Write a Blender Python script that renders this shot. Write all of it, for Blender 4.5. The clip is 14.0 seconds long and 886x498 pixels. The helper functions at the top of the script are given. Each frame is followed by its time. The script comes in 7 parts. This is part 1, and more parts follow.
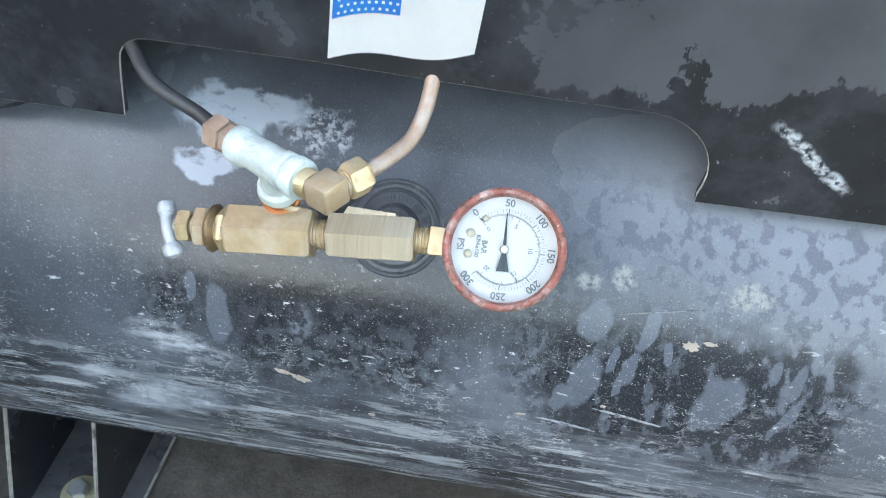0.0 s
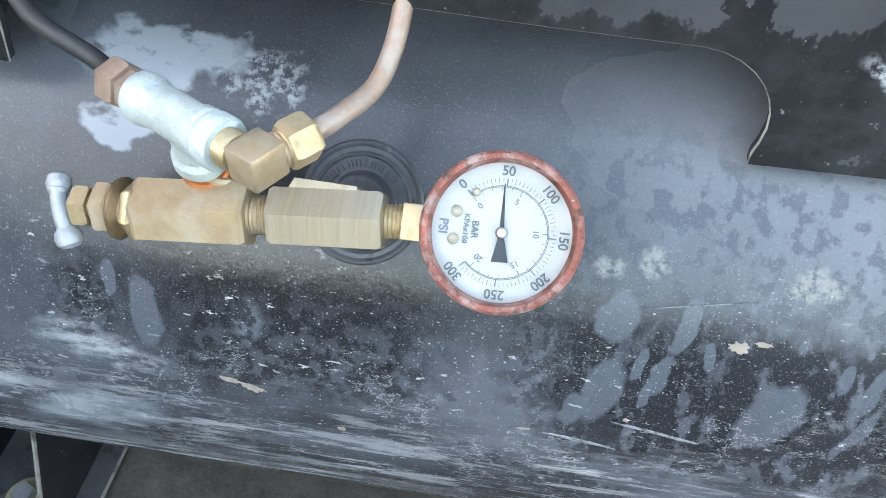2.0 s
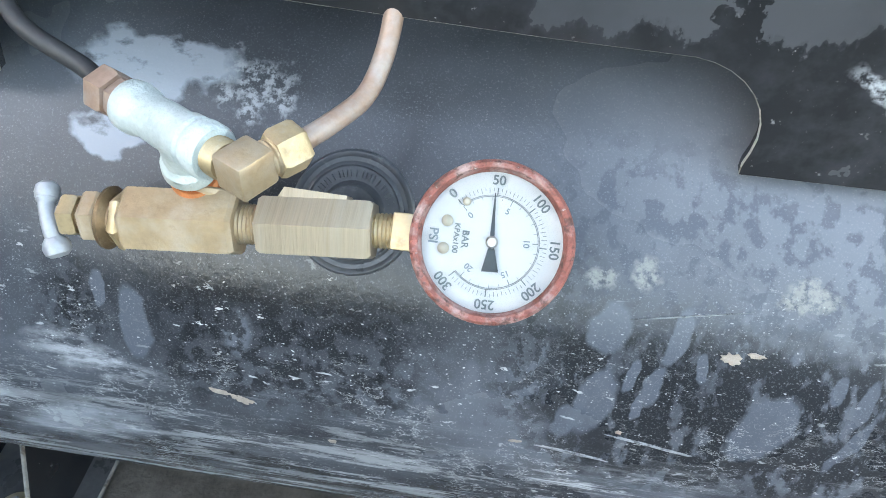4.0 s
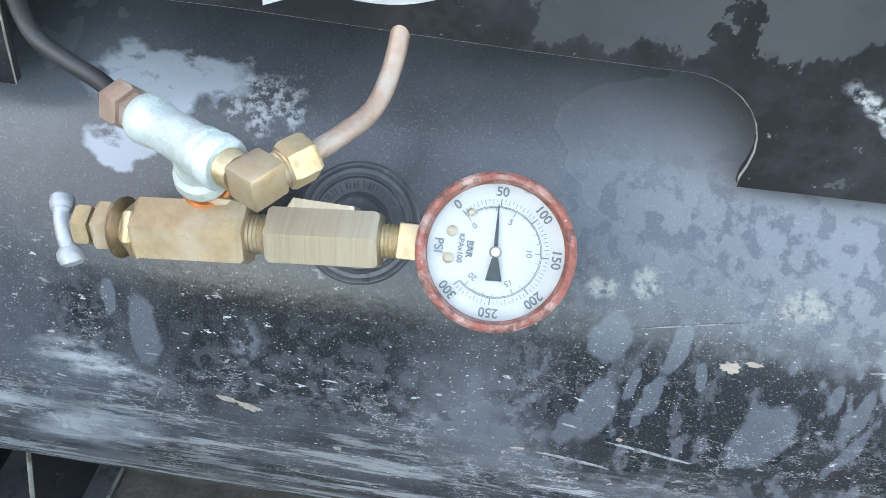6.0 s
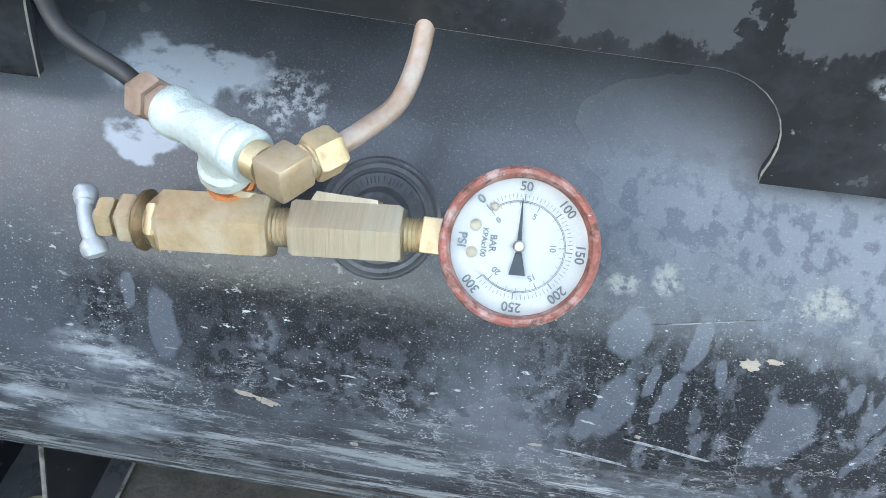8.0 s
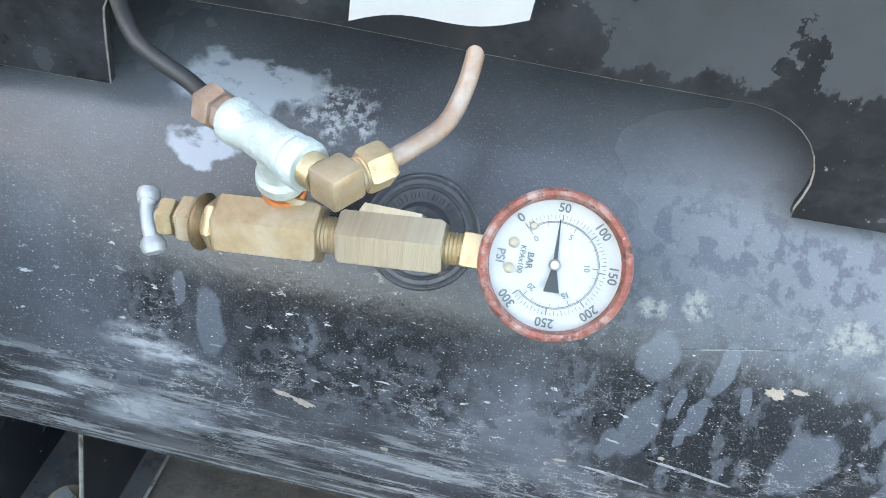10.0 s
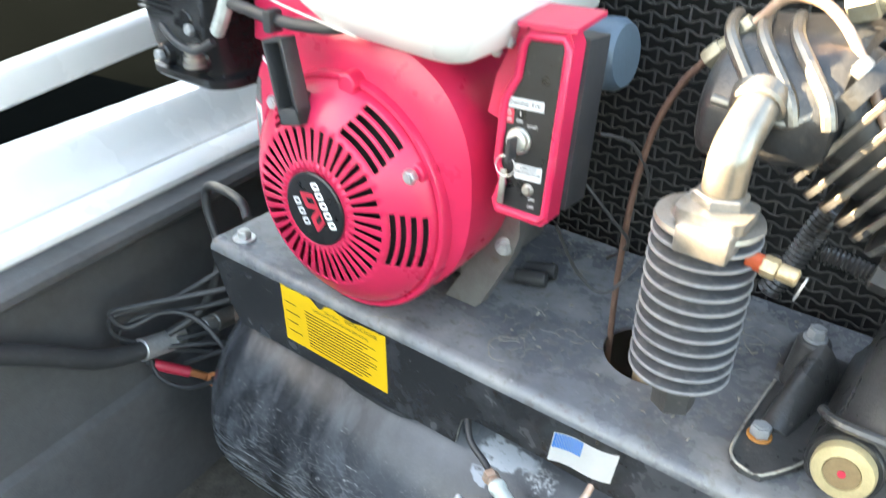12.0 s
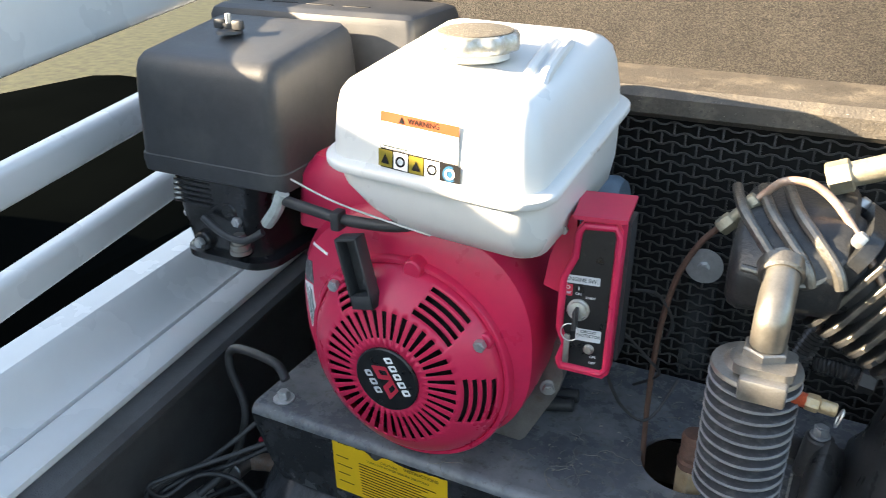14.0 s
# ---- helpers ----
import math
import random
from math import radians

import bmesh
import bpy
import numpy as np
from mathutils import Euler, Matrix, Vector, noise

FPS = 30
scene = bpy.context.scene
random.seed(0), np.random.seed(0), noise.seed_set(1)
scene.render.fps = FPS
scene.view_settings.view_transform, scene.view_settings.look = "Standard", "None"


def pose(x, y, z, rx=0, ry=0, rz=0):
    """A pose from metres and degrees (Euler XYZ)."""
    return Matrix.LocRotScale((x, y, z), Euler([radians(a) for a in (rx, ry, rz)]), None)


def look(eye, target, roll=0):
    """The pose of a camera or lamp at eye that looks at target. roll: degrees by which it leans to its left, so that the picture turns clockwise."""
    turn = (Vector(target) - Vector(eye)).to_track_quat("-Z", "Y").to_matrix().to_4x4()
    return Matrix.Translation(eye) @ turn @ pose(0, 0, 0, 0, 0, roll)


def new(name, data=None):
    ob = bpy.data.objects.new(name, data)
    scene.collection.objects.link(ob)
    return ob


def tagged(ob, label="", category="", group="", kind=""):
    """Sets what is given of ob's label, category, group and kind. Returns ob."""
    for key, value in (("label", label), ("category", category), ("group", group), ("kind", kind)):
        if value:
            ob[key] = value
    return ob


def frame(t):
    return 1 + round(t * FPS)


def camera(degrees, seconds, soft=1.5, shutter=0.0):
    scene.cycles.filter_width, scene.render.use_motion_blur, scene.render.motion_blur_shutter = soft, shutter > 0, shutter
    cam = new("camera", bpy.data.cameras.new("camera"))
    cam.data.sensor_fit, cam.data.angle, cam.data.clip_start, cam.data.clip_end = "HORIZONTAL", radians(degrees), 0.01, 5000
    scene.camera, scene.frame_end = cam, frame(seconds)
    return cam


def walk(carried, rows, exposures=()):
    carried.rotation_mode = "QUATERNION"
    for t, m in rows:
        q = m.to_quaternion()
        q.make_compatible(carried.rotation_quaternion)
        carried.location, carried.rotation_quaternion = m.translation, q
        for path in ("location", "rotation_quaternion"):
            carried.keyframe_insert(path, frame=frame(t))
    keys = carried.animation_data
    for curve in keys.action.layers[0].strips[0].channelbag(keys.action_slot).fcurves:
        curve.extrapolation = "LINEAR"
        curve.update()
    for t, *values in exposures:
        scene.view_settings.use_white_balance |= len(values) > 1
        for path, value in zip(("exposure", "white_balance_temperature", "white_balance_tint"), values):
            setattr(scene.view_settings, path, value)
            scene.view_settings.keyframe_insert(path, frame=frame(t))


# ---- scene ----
cam = camera(58.1, 14.0, soft=0.9, shutter=0.3)
PATH = [
    (0, (0.072, 0.033, 0.798), (-0.143, 1.47, -0.576), 1.9),
    (0.5, (0.073, 0.053, 0.775), (-0.129, 1.452, -0.641), 1.8),
    (1, (0.069, 0.079, 0.765), (-0.136, 1.453, -0.674), 1.5),
    (1.5, (0.067, 0.09, 0.756), (-0.129, 1.452, -0.695), 1.4),
    (2, (0.068, 0.097, 0.75), (-0.123, 1.457, -0.704), 1.4),
    (2.5, (0.067, 0.096, 0.747), (-0.127, 1.459, -0.703), 1.3),
    (3, (0.069, 0.097, 0.746), (-0.12, 1.467, -0.698), 1.4),
    (3.5, (0.069, 0.097, 0.746), (-0.121, 1.476, -0.69), 1.5),
    (4, (0.07, 0.097, 0.748), (-0.117, 1.485, -0.68), 1.7),
    (6.5, (0.069, 0.09, 0.752), (-0.127, 1.501, -0.652), 1.8),
    (7, (0.067, 0.089, 0.75), (-0.133, 1.5, -0.653), 1.9),
    (7.5, (0.064, 0.089, 0.75), (-0.137, 1.5, -0.653), 1.9),
    (10, (0.063, 0.078, 0.757), (-0.226, 1.509, -0.61), 2.7),
    (10.5, (0.06, 0.035, 0.791), (-0.37, 1.464, -0.54), 2.2),
    (11, (0.115, -0.024, 0.908), (-0.475, 1.414, -0.351), 2.2),
    (11.5, (0.188, -0.088, 1.039), (-0.626, 1.324, -0.12), 1.5),
    (12, (0.211, -0.158, 1.14), (-0.823, 1.229, 0.135), 1.3),
    (12.5, (0.169, -0.224, 1.239), (-0.866, 1.226, 0.33), -0.3),
    (13, (0.115, -0.254, 1.261), (-0.87, 1.25, 0.383), -1.0),
    (13.5, (0.093, -0.272, 1.258), (-0.844, 1.273, 0.402), -0.6),
    (14, (0.097, -0.276, 1.263), (-0.733, 1.329, 0.405), -0.8),
]
EXPOSURES = [(0, 4.36, 8500, 10), (7.5, 4.32, 8500, 10), (10.5, 4.45, 8600, 10), (11, 4.59, 8800, 10), (11.5, 4.72, 9000, 10), (12, 4.49, 9000, 10), (12.7, 3.39, 8200, 10), (14, 2.89, 7700, 10)]
walk(cam, [(t, look(eye, target, roll)) for t, eye, target, roll in PATH], EXPOSURES)

# ---- world, sun, light ----
SUN_FROM = Vector((-0.14, -0.07, 0.058)).normalized()
world = bpy.data.worlds.new("sky_world")
scene.world = world
world.use_nodes = True
wn, wl = world.node_tree.nodes, world.node_tree.links
sky = wn.new("ShaderNodeTexSky")
sky.sky_type = "NISHITA"
sky.sun_disc = False
sky.sun_elevation = math.asin(SUN_FROM.z)
sky.sun_rotation = math.atan2(SUN_FROM.x, SUN_FROM.y)
wl.new(sky.outputs[0], wn["Background"].inputs[0])
wn["Background"].inputs[1].default_value = 0.09
sun = new("sun", bpy.data.lights.new("sun", "SUN"))
sun.data.energy, sun.data.angle, sun.data.color = 5.0, radians(0.5), (1.0, 0.87, 0.70)
sun.matrix_world = look(SUN_FROM * 6, (0, 0, 0))


# ---- mesh helpers ----
def bump_basis(axis):
    """Two vectors square to an axis."""
    a = Vector(axis).normalized()
    h = Vector((0, 0, 1)) if abs(a.z) < 0.9 else Vector((1, 0, 0))
    s = a.cross(h).normalized()
    return a, s, s.cross(a).normalized()


def bevel_new(bm, faces, width, seg=2, angle=25):
    edges = {e for f in faces for e in f.edges if len(e.link_faces) == 2 and e.calc_face_angle(0) > radians(angle)}
    bmesh.ops.bevel(bm, geom=list(edges), offset=width, segments=seg, profile=0.5, affect="EDGES", clamp_overlap=True)


def add_box(bm, lo, hi, bevel=0.0, seg=2, m=None):
    lo, hi = Vector(lo), Vector(hi)
    made = bmesh.ops.create_cube(bm, size=1.0, matrix=Matrix.Translation((lo + hi) / 2) @ Matrix.Diagonal((*(hi - lo), 1)))
    verts = made["verts"]
    if m is not None:
        bmesh.ops.transform(bm, matrix=m, verts=verts)
    if bevel:
        bevel_new(bm, {f for v in verts for f in v.link_faces}, bevel, seg)
    return bm


def add_lathe(bm, origin, axis, profile, n=40, ref=None, skip=None):
    """Revolve (radius, height) pairs about an axis. skip(i, j): leave that face out."""
    a, s, t = bump_basis(axis)
    if ref is not None:
        s = (Vector(ref) - a * Vector(ref).dot(a)).normalized()
        t = a.cross(s)
    o = Vector(origin)
    rings = []
    for r, h in profile:
        if r < 1e-6:
            rings.append([bm.verts.new(o + a * h)])
        else:
            rings.append([bm.verts.new(o + a * h + (s * math.cos(2 * math.pi * k / n) + t * math.sin(2 * math.pi * k / n)) * r) for k in range(n)])
    for j in range(len(rings) - 1):
        p, q = rings[j], rings[j + 1]
        for k in range(n):
            if skip and skip(k, j):
                continue
            k2 = (k + 1) % n
            if len(p) == 1 and len(q) == 1:
                continue
            if len(p) == 1:
                bm.faces.new((p[0], q[k2], q[k]))
            elif len(q) == 1:
                bm.faces.new((p[k], p[k2], q[0]))
            else:
                bm.faces.new((p[k], p[k2], q[k2], q[k]))
    return bm


def add_cyl(bm, p0, p1, r0, r1=None, n=24, bevel=0.0, ref=None):
    p0, p1 = Vector(p0), Vector(p1)
    r1 = r0 if r1 is None else r1
    h = (p1 - p0).length
    b = bevel
    prof = [(0, 0), (r0 - b, 0), (r0, b), (r1, h - b), (r1 - b, h), (0, h)] if b else [(0, 0), (r0, 0), (r1, h), (0, h)]
    return add_lathe(bm, p0, p1 - p0, prof, n, ref)


def smooth_path(pts, steps=8):
    pts = [Vector(p) for p in pts]
    out = []
    for i in range(len(pts) - 1):
        p0, p1, p2, p3 = pts[max(i - 1, 0)], pts[i], pts[i + 1], pts[min(i + 2, len(pts) - 1)]
        for k in range(steps):
            u = k / steps
            out.append(0.5 * ((2 * p1) + (p2 - p0) * u + (2 * p0 - 5 * p1 + 4 * p2 - p3) * u * u + (3 * p1 - p0 - 3 * p2 + p3) * u ** 3))
    return out + [pts[-1]]


def add_tube(bm, pts, r, n=12, steps=8, wave=None):
    path = smooth_path(pts, steps) if steps > 1 else [Vector(p) for p in pts]
    prev, rings = None, []
    for i, p in enumerate(path):
        d = (path[min(i + 1, len(path) - 1)] - path[max(i - 1, 0)]).normalized()
        if prev is None:
            _, s, _ = bump_basis(d)
        else:
            s = (prev - d * prev.dot(d)).normalized()
        prev, t = s, d.cross(s)
        rr = r * (wave(i) if wave else 1)
        rings.append([bm.verts.new(p + (s * math.cos(2 * math.pi * k / n) + t * math.sin(2 * math.pi * k / n)) * rr) for k in range(n)])
    for p, q in zip(rings, rings[1:]):
        for k in range(n):
            bm.faces.new((p[k], p[(k + 1) % n], q[(k + 1) % n], q[k]))
    bm.faces.new(rings[0][::-1])
    bm.faces.new(rings[-1])
    return bm


def add_prism(bm, poly, origin, ux, uy, depth, bevel=0.0, seg=2):
    """A flat polygon in the plane (ux, uy), given thickness along ux x uy."""
    o, ux, uy = Vector(origin), Vector(ux).normalized(), Vector(uy).normalized()
    n = ux.cross(uy)
    a = [bm.verts.new(o + ux * x + uy * y) for x, y in poly]
    b = [bm.verts.new(o + ux * x + uy * y + n * depth) for x, y in poly]
    faces = [bm.faces.new(a[::-1]), bm.faces.new(b)]
    for i in range(len(poly)):
        j = (i + 1) % len(poly)
        faces.append(bm.faces.new((a[i], a[j], b[j], b[i])))
    if bevel:
        bevel_new(bm, faces, bevel, seg)
    return bm


def add_hex(bm, p0, p1, flats, bevel=0.0006, ref=None):
    p0, p1 = Vector(p0), Vector(p1)
    h, r = (p1 - p0).length, flats / math.sqrt(3)
    c = min(0.0015, h * 0.2)
    add_lathe(bm, p0, p1 - p0, [(0, 0), (r * 0.9, 0), (r, c), (r, h - c), (r * 0.9, h), (0, h)], 6, ref)
    return bm


def rounded(w, h, r, n=5):
    """A rectangle with round corners, about its middle."""
    out = []
    for cx, cy, a0 in ((w / 2 - r, h / 2 - r, 0), (-w / 2 + r, h / 2 - r, 90), (-w / 2 + r, -h / 2 + r, 180), (w / 2 - r, -h / 2 + r, 270)):
        for k in range(n + 1):
            a = radians(a0 + 90 * k / n)
            out.append((cx + r * math.cos(a), cy + r * math.sin(a)))
    return out


def add_loft(bm, rings, caps=(True, True)):
    vs = [[bm.verts.new(p) for p in ring] for ring in rings]
    for p, q in zip(vs, vs[1:]):
        for k in range(len(p)):
            bm.faces.new((p[k], p[(k + 1) % len(p)], q[(k + 1) % len(p)], q[k]))
    if caps[0]:
        bm.faces.new(vs[0][::-1])
    if caps[1]:
        bm.faces.new(vs[-1])
    return bm


def slab(x0, x1, y0, y1, r, z, n=6):
    return [(x + (x0 + x1) / 2, y + (y0 + y1) / 2, z) for x, y in rounded(x1 - x0, y1 - y0, r, n)]


BASE = {}


def finish(ob, sharp):
    me = ob.data
    for p in me.polygons:
        p.use_smooth = True
    me.set_sharp_from_angle(angle=radians(sharp))


def mesh_of(name, bm, material):
    bmesh.ops.recalc_face_normals(bm, faces=bm.faces)
    me = bpy.data.meshes.new(name)
    bm.to_mesh(me)
    bm.free()
    me.materials.append(material)
    return me


def thing(name, at, label, category, group="", kind=""):
    ob = new(name)
    ob.location = at
    ob.empty_display_size = 0.02
    BASE[ob] = Vector(at)
    return tagged(ob, label, category, group, kind)


def solid(name, bm, material, label, category, group="", kind="", sharp=32):
    ob = new(name, mesh_of(name, bm, material))
    finish(ob, sharp)
    BASE[ob] = Vector((0, 0, 0))
    return tagged(ob, label, category, group, kind)


def part(name, bm, material, parent, label="", sharp=32):
    ob = new(name, mesh_of(name, bm, material))
    finish(ob, sharp)
    ob.parent = parent
    ob.location = -BASE[parent]
    BASE[ob] = Vector((0, 0, 0))
    return tagged(ob, label) if label else ob


def words(name, body, size, m, material, parent, thick=0.0):
    cu = bpy.data.curves.new(name, "FONT")
    cu.body, cu.size, cu.align_x, cu.align_y, cu.extrude = body, size, "CENTER", "CENTER", thick
    cu.offset = size * 0.018
    cu.materials.append(material)
    ob = new(name, cu)
    ob.parent = parent
    ob.matrix_basis = Matrix.Translation(-BASE[parent]) @ m
    return ob


def frame_of(o, right, up):
    right, up = Vector(right).normalized(), Vector(up).normalized()
    n = right.cross(up)
    return Matrix(((right.x, up.x, n.x, o[0]), (right.y, up.y, n.y, o[1]), (right.z, up.z, n.z, o[2]), (0, 0, 0, 1)))


# ---- materials ----
def surf(name, col, rough=0.5, metal=0.0, var=0.25, scale=40.0, bump=0.05, bscale=250.0, dust=None, coat=0.0, rvar=0.12, stretch=(1, 1, 1)):
    """A surface with two scales of colour change, uneven gloss, fine relief and, if given, patches (colour, amount, scale, rough)."""
    mt = bpy.data.materials.new(name)
    mt.use_nodes = True
    nt = mt.node_tree
    N, L = nt.nodes, nt.links
    b = N["Principled BSDF"]
    tc = N.new("ShaderNodeTexCoord")
    mp = N.new("ShaderNodeMapping")
    mp.inputs["Scale"].default_value = stretch
    L.new(tc.outputs["Object"], mp.inputs[0])

    def nz(sc, detail=4.0, rough_=0.6):
        x = N.new("ShaderNodeTexNoise")
        x.inputs["Scale"].default_value, x.inputs["Detail"].default_value, x.inputs["Roughness"].default_value = sc, detail, rough_
        L.new(mp.outputs[0], x.inputs["Vector"])
        return x.outputs["Fac"]

    def mathn(op, a, c, clamp=False):
        x = N.new("ShaderNodeMath")
        x.operation, x.use_clamp = op, clamp
        for i, v in enumerate((a, c)):
            if isinstance(v, (int, float)):
                x.inputs[i].default_value = v
            else:
                L.new(v, x.inputs[i])
        return x.outputs[0]

    def mixc(f, a, c):
        x = N.new("ShaderNodeMix")
        x.data_type = "RGBA"
        for i, v in ((0, f), (6, a), (7, c)):
            if isinstance(v, (int, float)):
                x.inputs[i].default_value = v
            elif isinstance(v, tuple):
                x.inputs[i].default_value = (*v[:3], 1)
            else:
                L.new(v, x.inputs[i])
        return x.outputs[2]

    big, fine = nz(scale), nz(scale * 7, 3)
    f = mathn("ADD", mathn("MULTIPLY", big, 0.65), mathn("MULTIPLY", fine, 0.35))
    f = mathn("MULTIPLY", mathn("SUBTRACT", f, 0.3), 2.2, True)
    lo = tuple(c * (1 - var) for c in col)
    hi = tuple(min(1, c * (1 + var)) for c in col)
    colour = mixc(f, lo, hi)
    ro = mathn("ADD", mathn("MULTIPLY", mathn("SUBTRACT", big, 0.5), rvar * 2), rough, True)
    for d in dust or ():
        dc, amount, dscale, dr = d[:4]
        soft = d[4] if len(d) > 4 else 8.0
        g = mathn("MULTIPLY", mathn("SUBTRACT", nz(dscale, 6.0, 0.65), 1 - amount), soft, True)
        g = mathn("MULTIPLY", g, d[5] if len(d) > 5 else 0.8)
        if len(d) > 6:
            sx = N.new("ShaderNodeSeparateXYZ")
            L.new(tc.outputs["Object"], sx.inputs[0])
            mr = N.new("ShaderNodeMapRange")
            mr.inputs[1].default_value, mr.inputs[2].default_value = d[6]
            L.new(sx.outputs["X"], mr.inputs[0])
            g = mathn("MULTIPLY", g, mr.outputs[0])
        colour = mixc(g, colour, dc)
        ro = mathn("ADD", mathn("MULTIPLY", ro, mathn("SUBTRACT", 1.0, g)), mathn("MULTIPLY", g, dr), True)
    L.new(colour, b.inputs["Base Color"])
    L.new(ro, b.inputs["Roughness"])
    b.inputs["Metallic"].default_value = metal
    b.inputs["Coat Weight"].default_value = coat
    b.inputs["Coat Roughness"].default_value = 0.12
    if bump:
        bp = N.new("ShaderNodeBump")
        bp.inputs["Strength"].default_value = bump
        bp.inputs["Distance"].default_value = 0.002
        L.new(nz(bscale, 3.0), bp.inputs["Height"])
        L.new(bp.outputs[0], b.inputs["Normal"])
    mt["nodes_made"] = 1
    return mt


M_PLATE = surf("black_apron_paint", (0.022, 0.024, 0.027), 0.24, var=0.3, scale=9, bump=0.03, rvar=0.10, dust=[((0.085, 0.09, 0.10), 0.48, 14, 0.40, 4, 0.8), ((0.24, 0.25, 0.268), 0.55, 15, 0.44, 3, 0.9, (0.05, 0.13)), ((0.018, 0.020, 0.023), 0.42, 26, 0.25, 3, 0.85), ((0.36, 0.37, 0.38), 0.33, 150, 0.8, 14, 0.5), ((0.5, 0.5, 0.48), 0.30, 700, 0.8, 12, 0.7)])
M_TOP = surf("dusty_black_plate", (0.125, 0.134, 0.148), 0.25, var=0.4, scale=12, bump=0.10, dust=[((0.36, 0.35, 0.33), 0.54, 14, 0.55, 3, 0.65), ((0.045, 0.044, 0.044), 0.47, 26, 0.45, 4, 0.7), ((0.08, 0.068, 0.055), 0.45, 90, 0.8, 8, 0.6), ((0.46, 0.45, 0.42), 0.35, 85, 0.8, 9, 0.6), ((0.60, 0.58, 0.53), 0.31, 500, 0.8, 12, 0.8)])
M_LINER = surf("bed_liner", (0.084, 0.084, 0.086), 0.52, var=0.3, scale=12, bump=0.45, bscale=420, dust=[((0.07, 0.06, 0.05), 0.5, 10, 0.9, 4, 0.4)])
M_MAT = surf("rubber_mat", (0.105, 0.090, 0.074), 0.74, var=0.6, scale=45, bump=1.0, bscale=170, dust=[((0.17, 0.145, 0.115), 0.49, 30, 0.95, 4, 0.5), ((0.24, 0.22, 0.19), 0.36, 320, 0.95, 8, 0.6)])
M_TEX = surf("coarse_black_texture", (0.062, 0.054, 0.044), 0.36, var=0.2, scale=20, bump=1.0, bscale=640, rvar=0.2, dust=[((0.007, 0.006, 0.005), 0.53, 640, 0.4, 16, 0.95), ((0.22, 0.19, 0.15), 0.38, 700, 0.4, 14, 0.7)])
M_TEX.node_tree.nodes["Bump"].inputs["Distance"].default_value = 0.006
M_LEDGE = surf("dusty_black_ledge", (0.080, 0.070, 0.058), 0.55, var=0.25, scale=15, bump=0.5, bscale=300, dust=[((0.30, 0.25, 0.185), 0.52, 22, 0.8, 4, 0.5), ((0.05, 0.045, 0.04), 0.46, 320, 0.7, 9, 0.6), ((0.46, 0.42, 0.34), 0.36, 300, 0.8, 12, 0.6)])
M_WHITE = surf("white_body_paint", (0.74, 0.74, 0.735), 0.28, var=0.04, scale=6, bump=0.0, coat=0.4, dust=[((0.6, 0.58, 0.55), 0.40, 12, 0.4, 2, 0.15), ((0.12, 0.11, 0.10), 0.235, 160, 0.8, 20, 0.8)])
M_RED = surf("red_engine_paint", (0.65, 0.025, 0.086), 0.30, var=0.10, scale=18, bump=0.02, dust=[((0.45, 0.22, 0.24), 0.40, 25, 0.7, 3, 0.25)])
M_TANKW = surf("white_fuel_tank", (0.66, 0.67, 0.66), 0.30, var=0.03, scale=10, bump=0.01, dust=[((0.5, 0.46, 0.38), 0.33, 60, 0.6, 5, 0.25)])
M_PLASTIC = surf("black_plastic", (0.044, 0.046, 0.050), 0.46, var=0.25, scale=16, bump=0.12, bscale=500, dust=[((0.11, 0.105, 0.095), 0.50, 18, 0.75, 3, 0.5), ((0.14, 0.13, 0.12), 0.34, 220, 0.8, 9, 0.5)])
M_GLOSSBASE = surf("glossy_black_plastic", (0.016, 0.017, 0.019), 0.22, var=0.3, scale=30, bump=0.06, bscale=300, dust=[((0.10, 0.10, 0.10), 0.40, 45, 0.6, 5, 0.45)])
# near-black that paints the shade of depths behind slots and mesh
M_DARK = surf("inner_shade", (0.008, 0.008, 0.008), 0.7, var=0.3, scale=30)
M_BRASS = surf("dull_brass", (0.44, 0.32, 0.195), 0.38, 0.40, var=0.22, scale=60, bump=0.10, bscale=700, dust=[((0.52, 0.45, 0.36), 0.55, 70, 0.6, 4, 0.65), ((0.22, 0.13, 0.06), 0.40, 150, 0.7, 6, 0.6)])
M_PALEBRASS = surf("machined_pale_brass", (0.48, 0.39, 0.28), 0.42, 0.45, var=0.16, scale=30, bump=0.22, bscale=60, stretch=(40, 1, 1), dust=[((0.50, 0.45, 0.37), 0.52, 6, 0.6, 4, 0.5), ((0.33, 0.24, 0.13), 0.38, 9, 0.6, 6, 0.5)])
M_BRASSL = surf("light_brass", (0.50, 0.375, 0.22), 0.40, 0.50, var=0.18, scale=90, bump=0.10, bscale=700, dust=[((0.50, 0.46, 0.38), 0.47, 150, 0.7, 5, 0.6), ((0.24, 0.14, 0.06), 0.42, 130, 0.7, 6, 0.6)])
M_COPPER = surf("dull_copper", (0.42, 0.285, 0.215), 0.45, 0.40, var=0.25, scale=80, bump=0.10, dust=[((0.48, 0.43, 0.39), 0.55, 90, 0.75, 4, 0.75), ((0.22, 0.13, 0.08), 0.40, 120, 0.7, 6, 0.5)])
M_ORANGE = surf("bright_copper_thread", (0.55, 0.20, 0.08), 0.45, 0.7, var=0.3, scale=200, bump=0.2)
M_GALV = surf("galvanised_iron", (0.47, 0.53, 0.51), 0.60, 0.20, var=0.18, scale=110, bump=0.5, bscale=330, dust=[((0.66, 0.72, 0.70), 0.52, 90, 0.75, 5, 0.6), ((0.25, 0.28, 0.27), 0.36, 200, 0.7, 8, 0.6)])
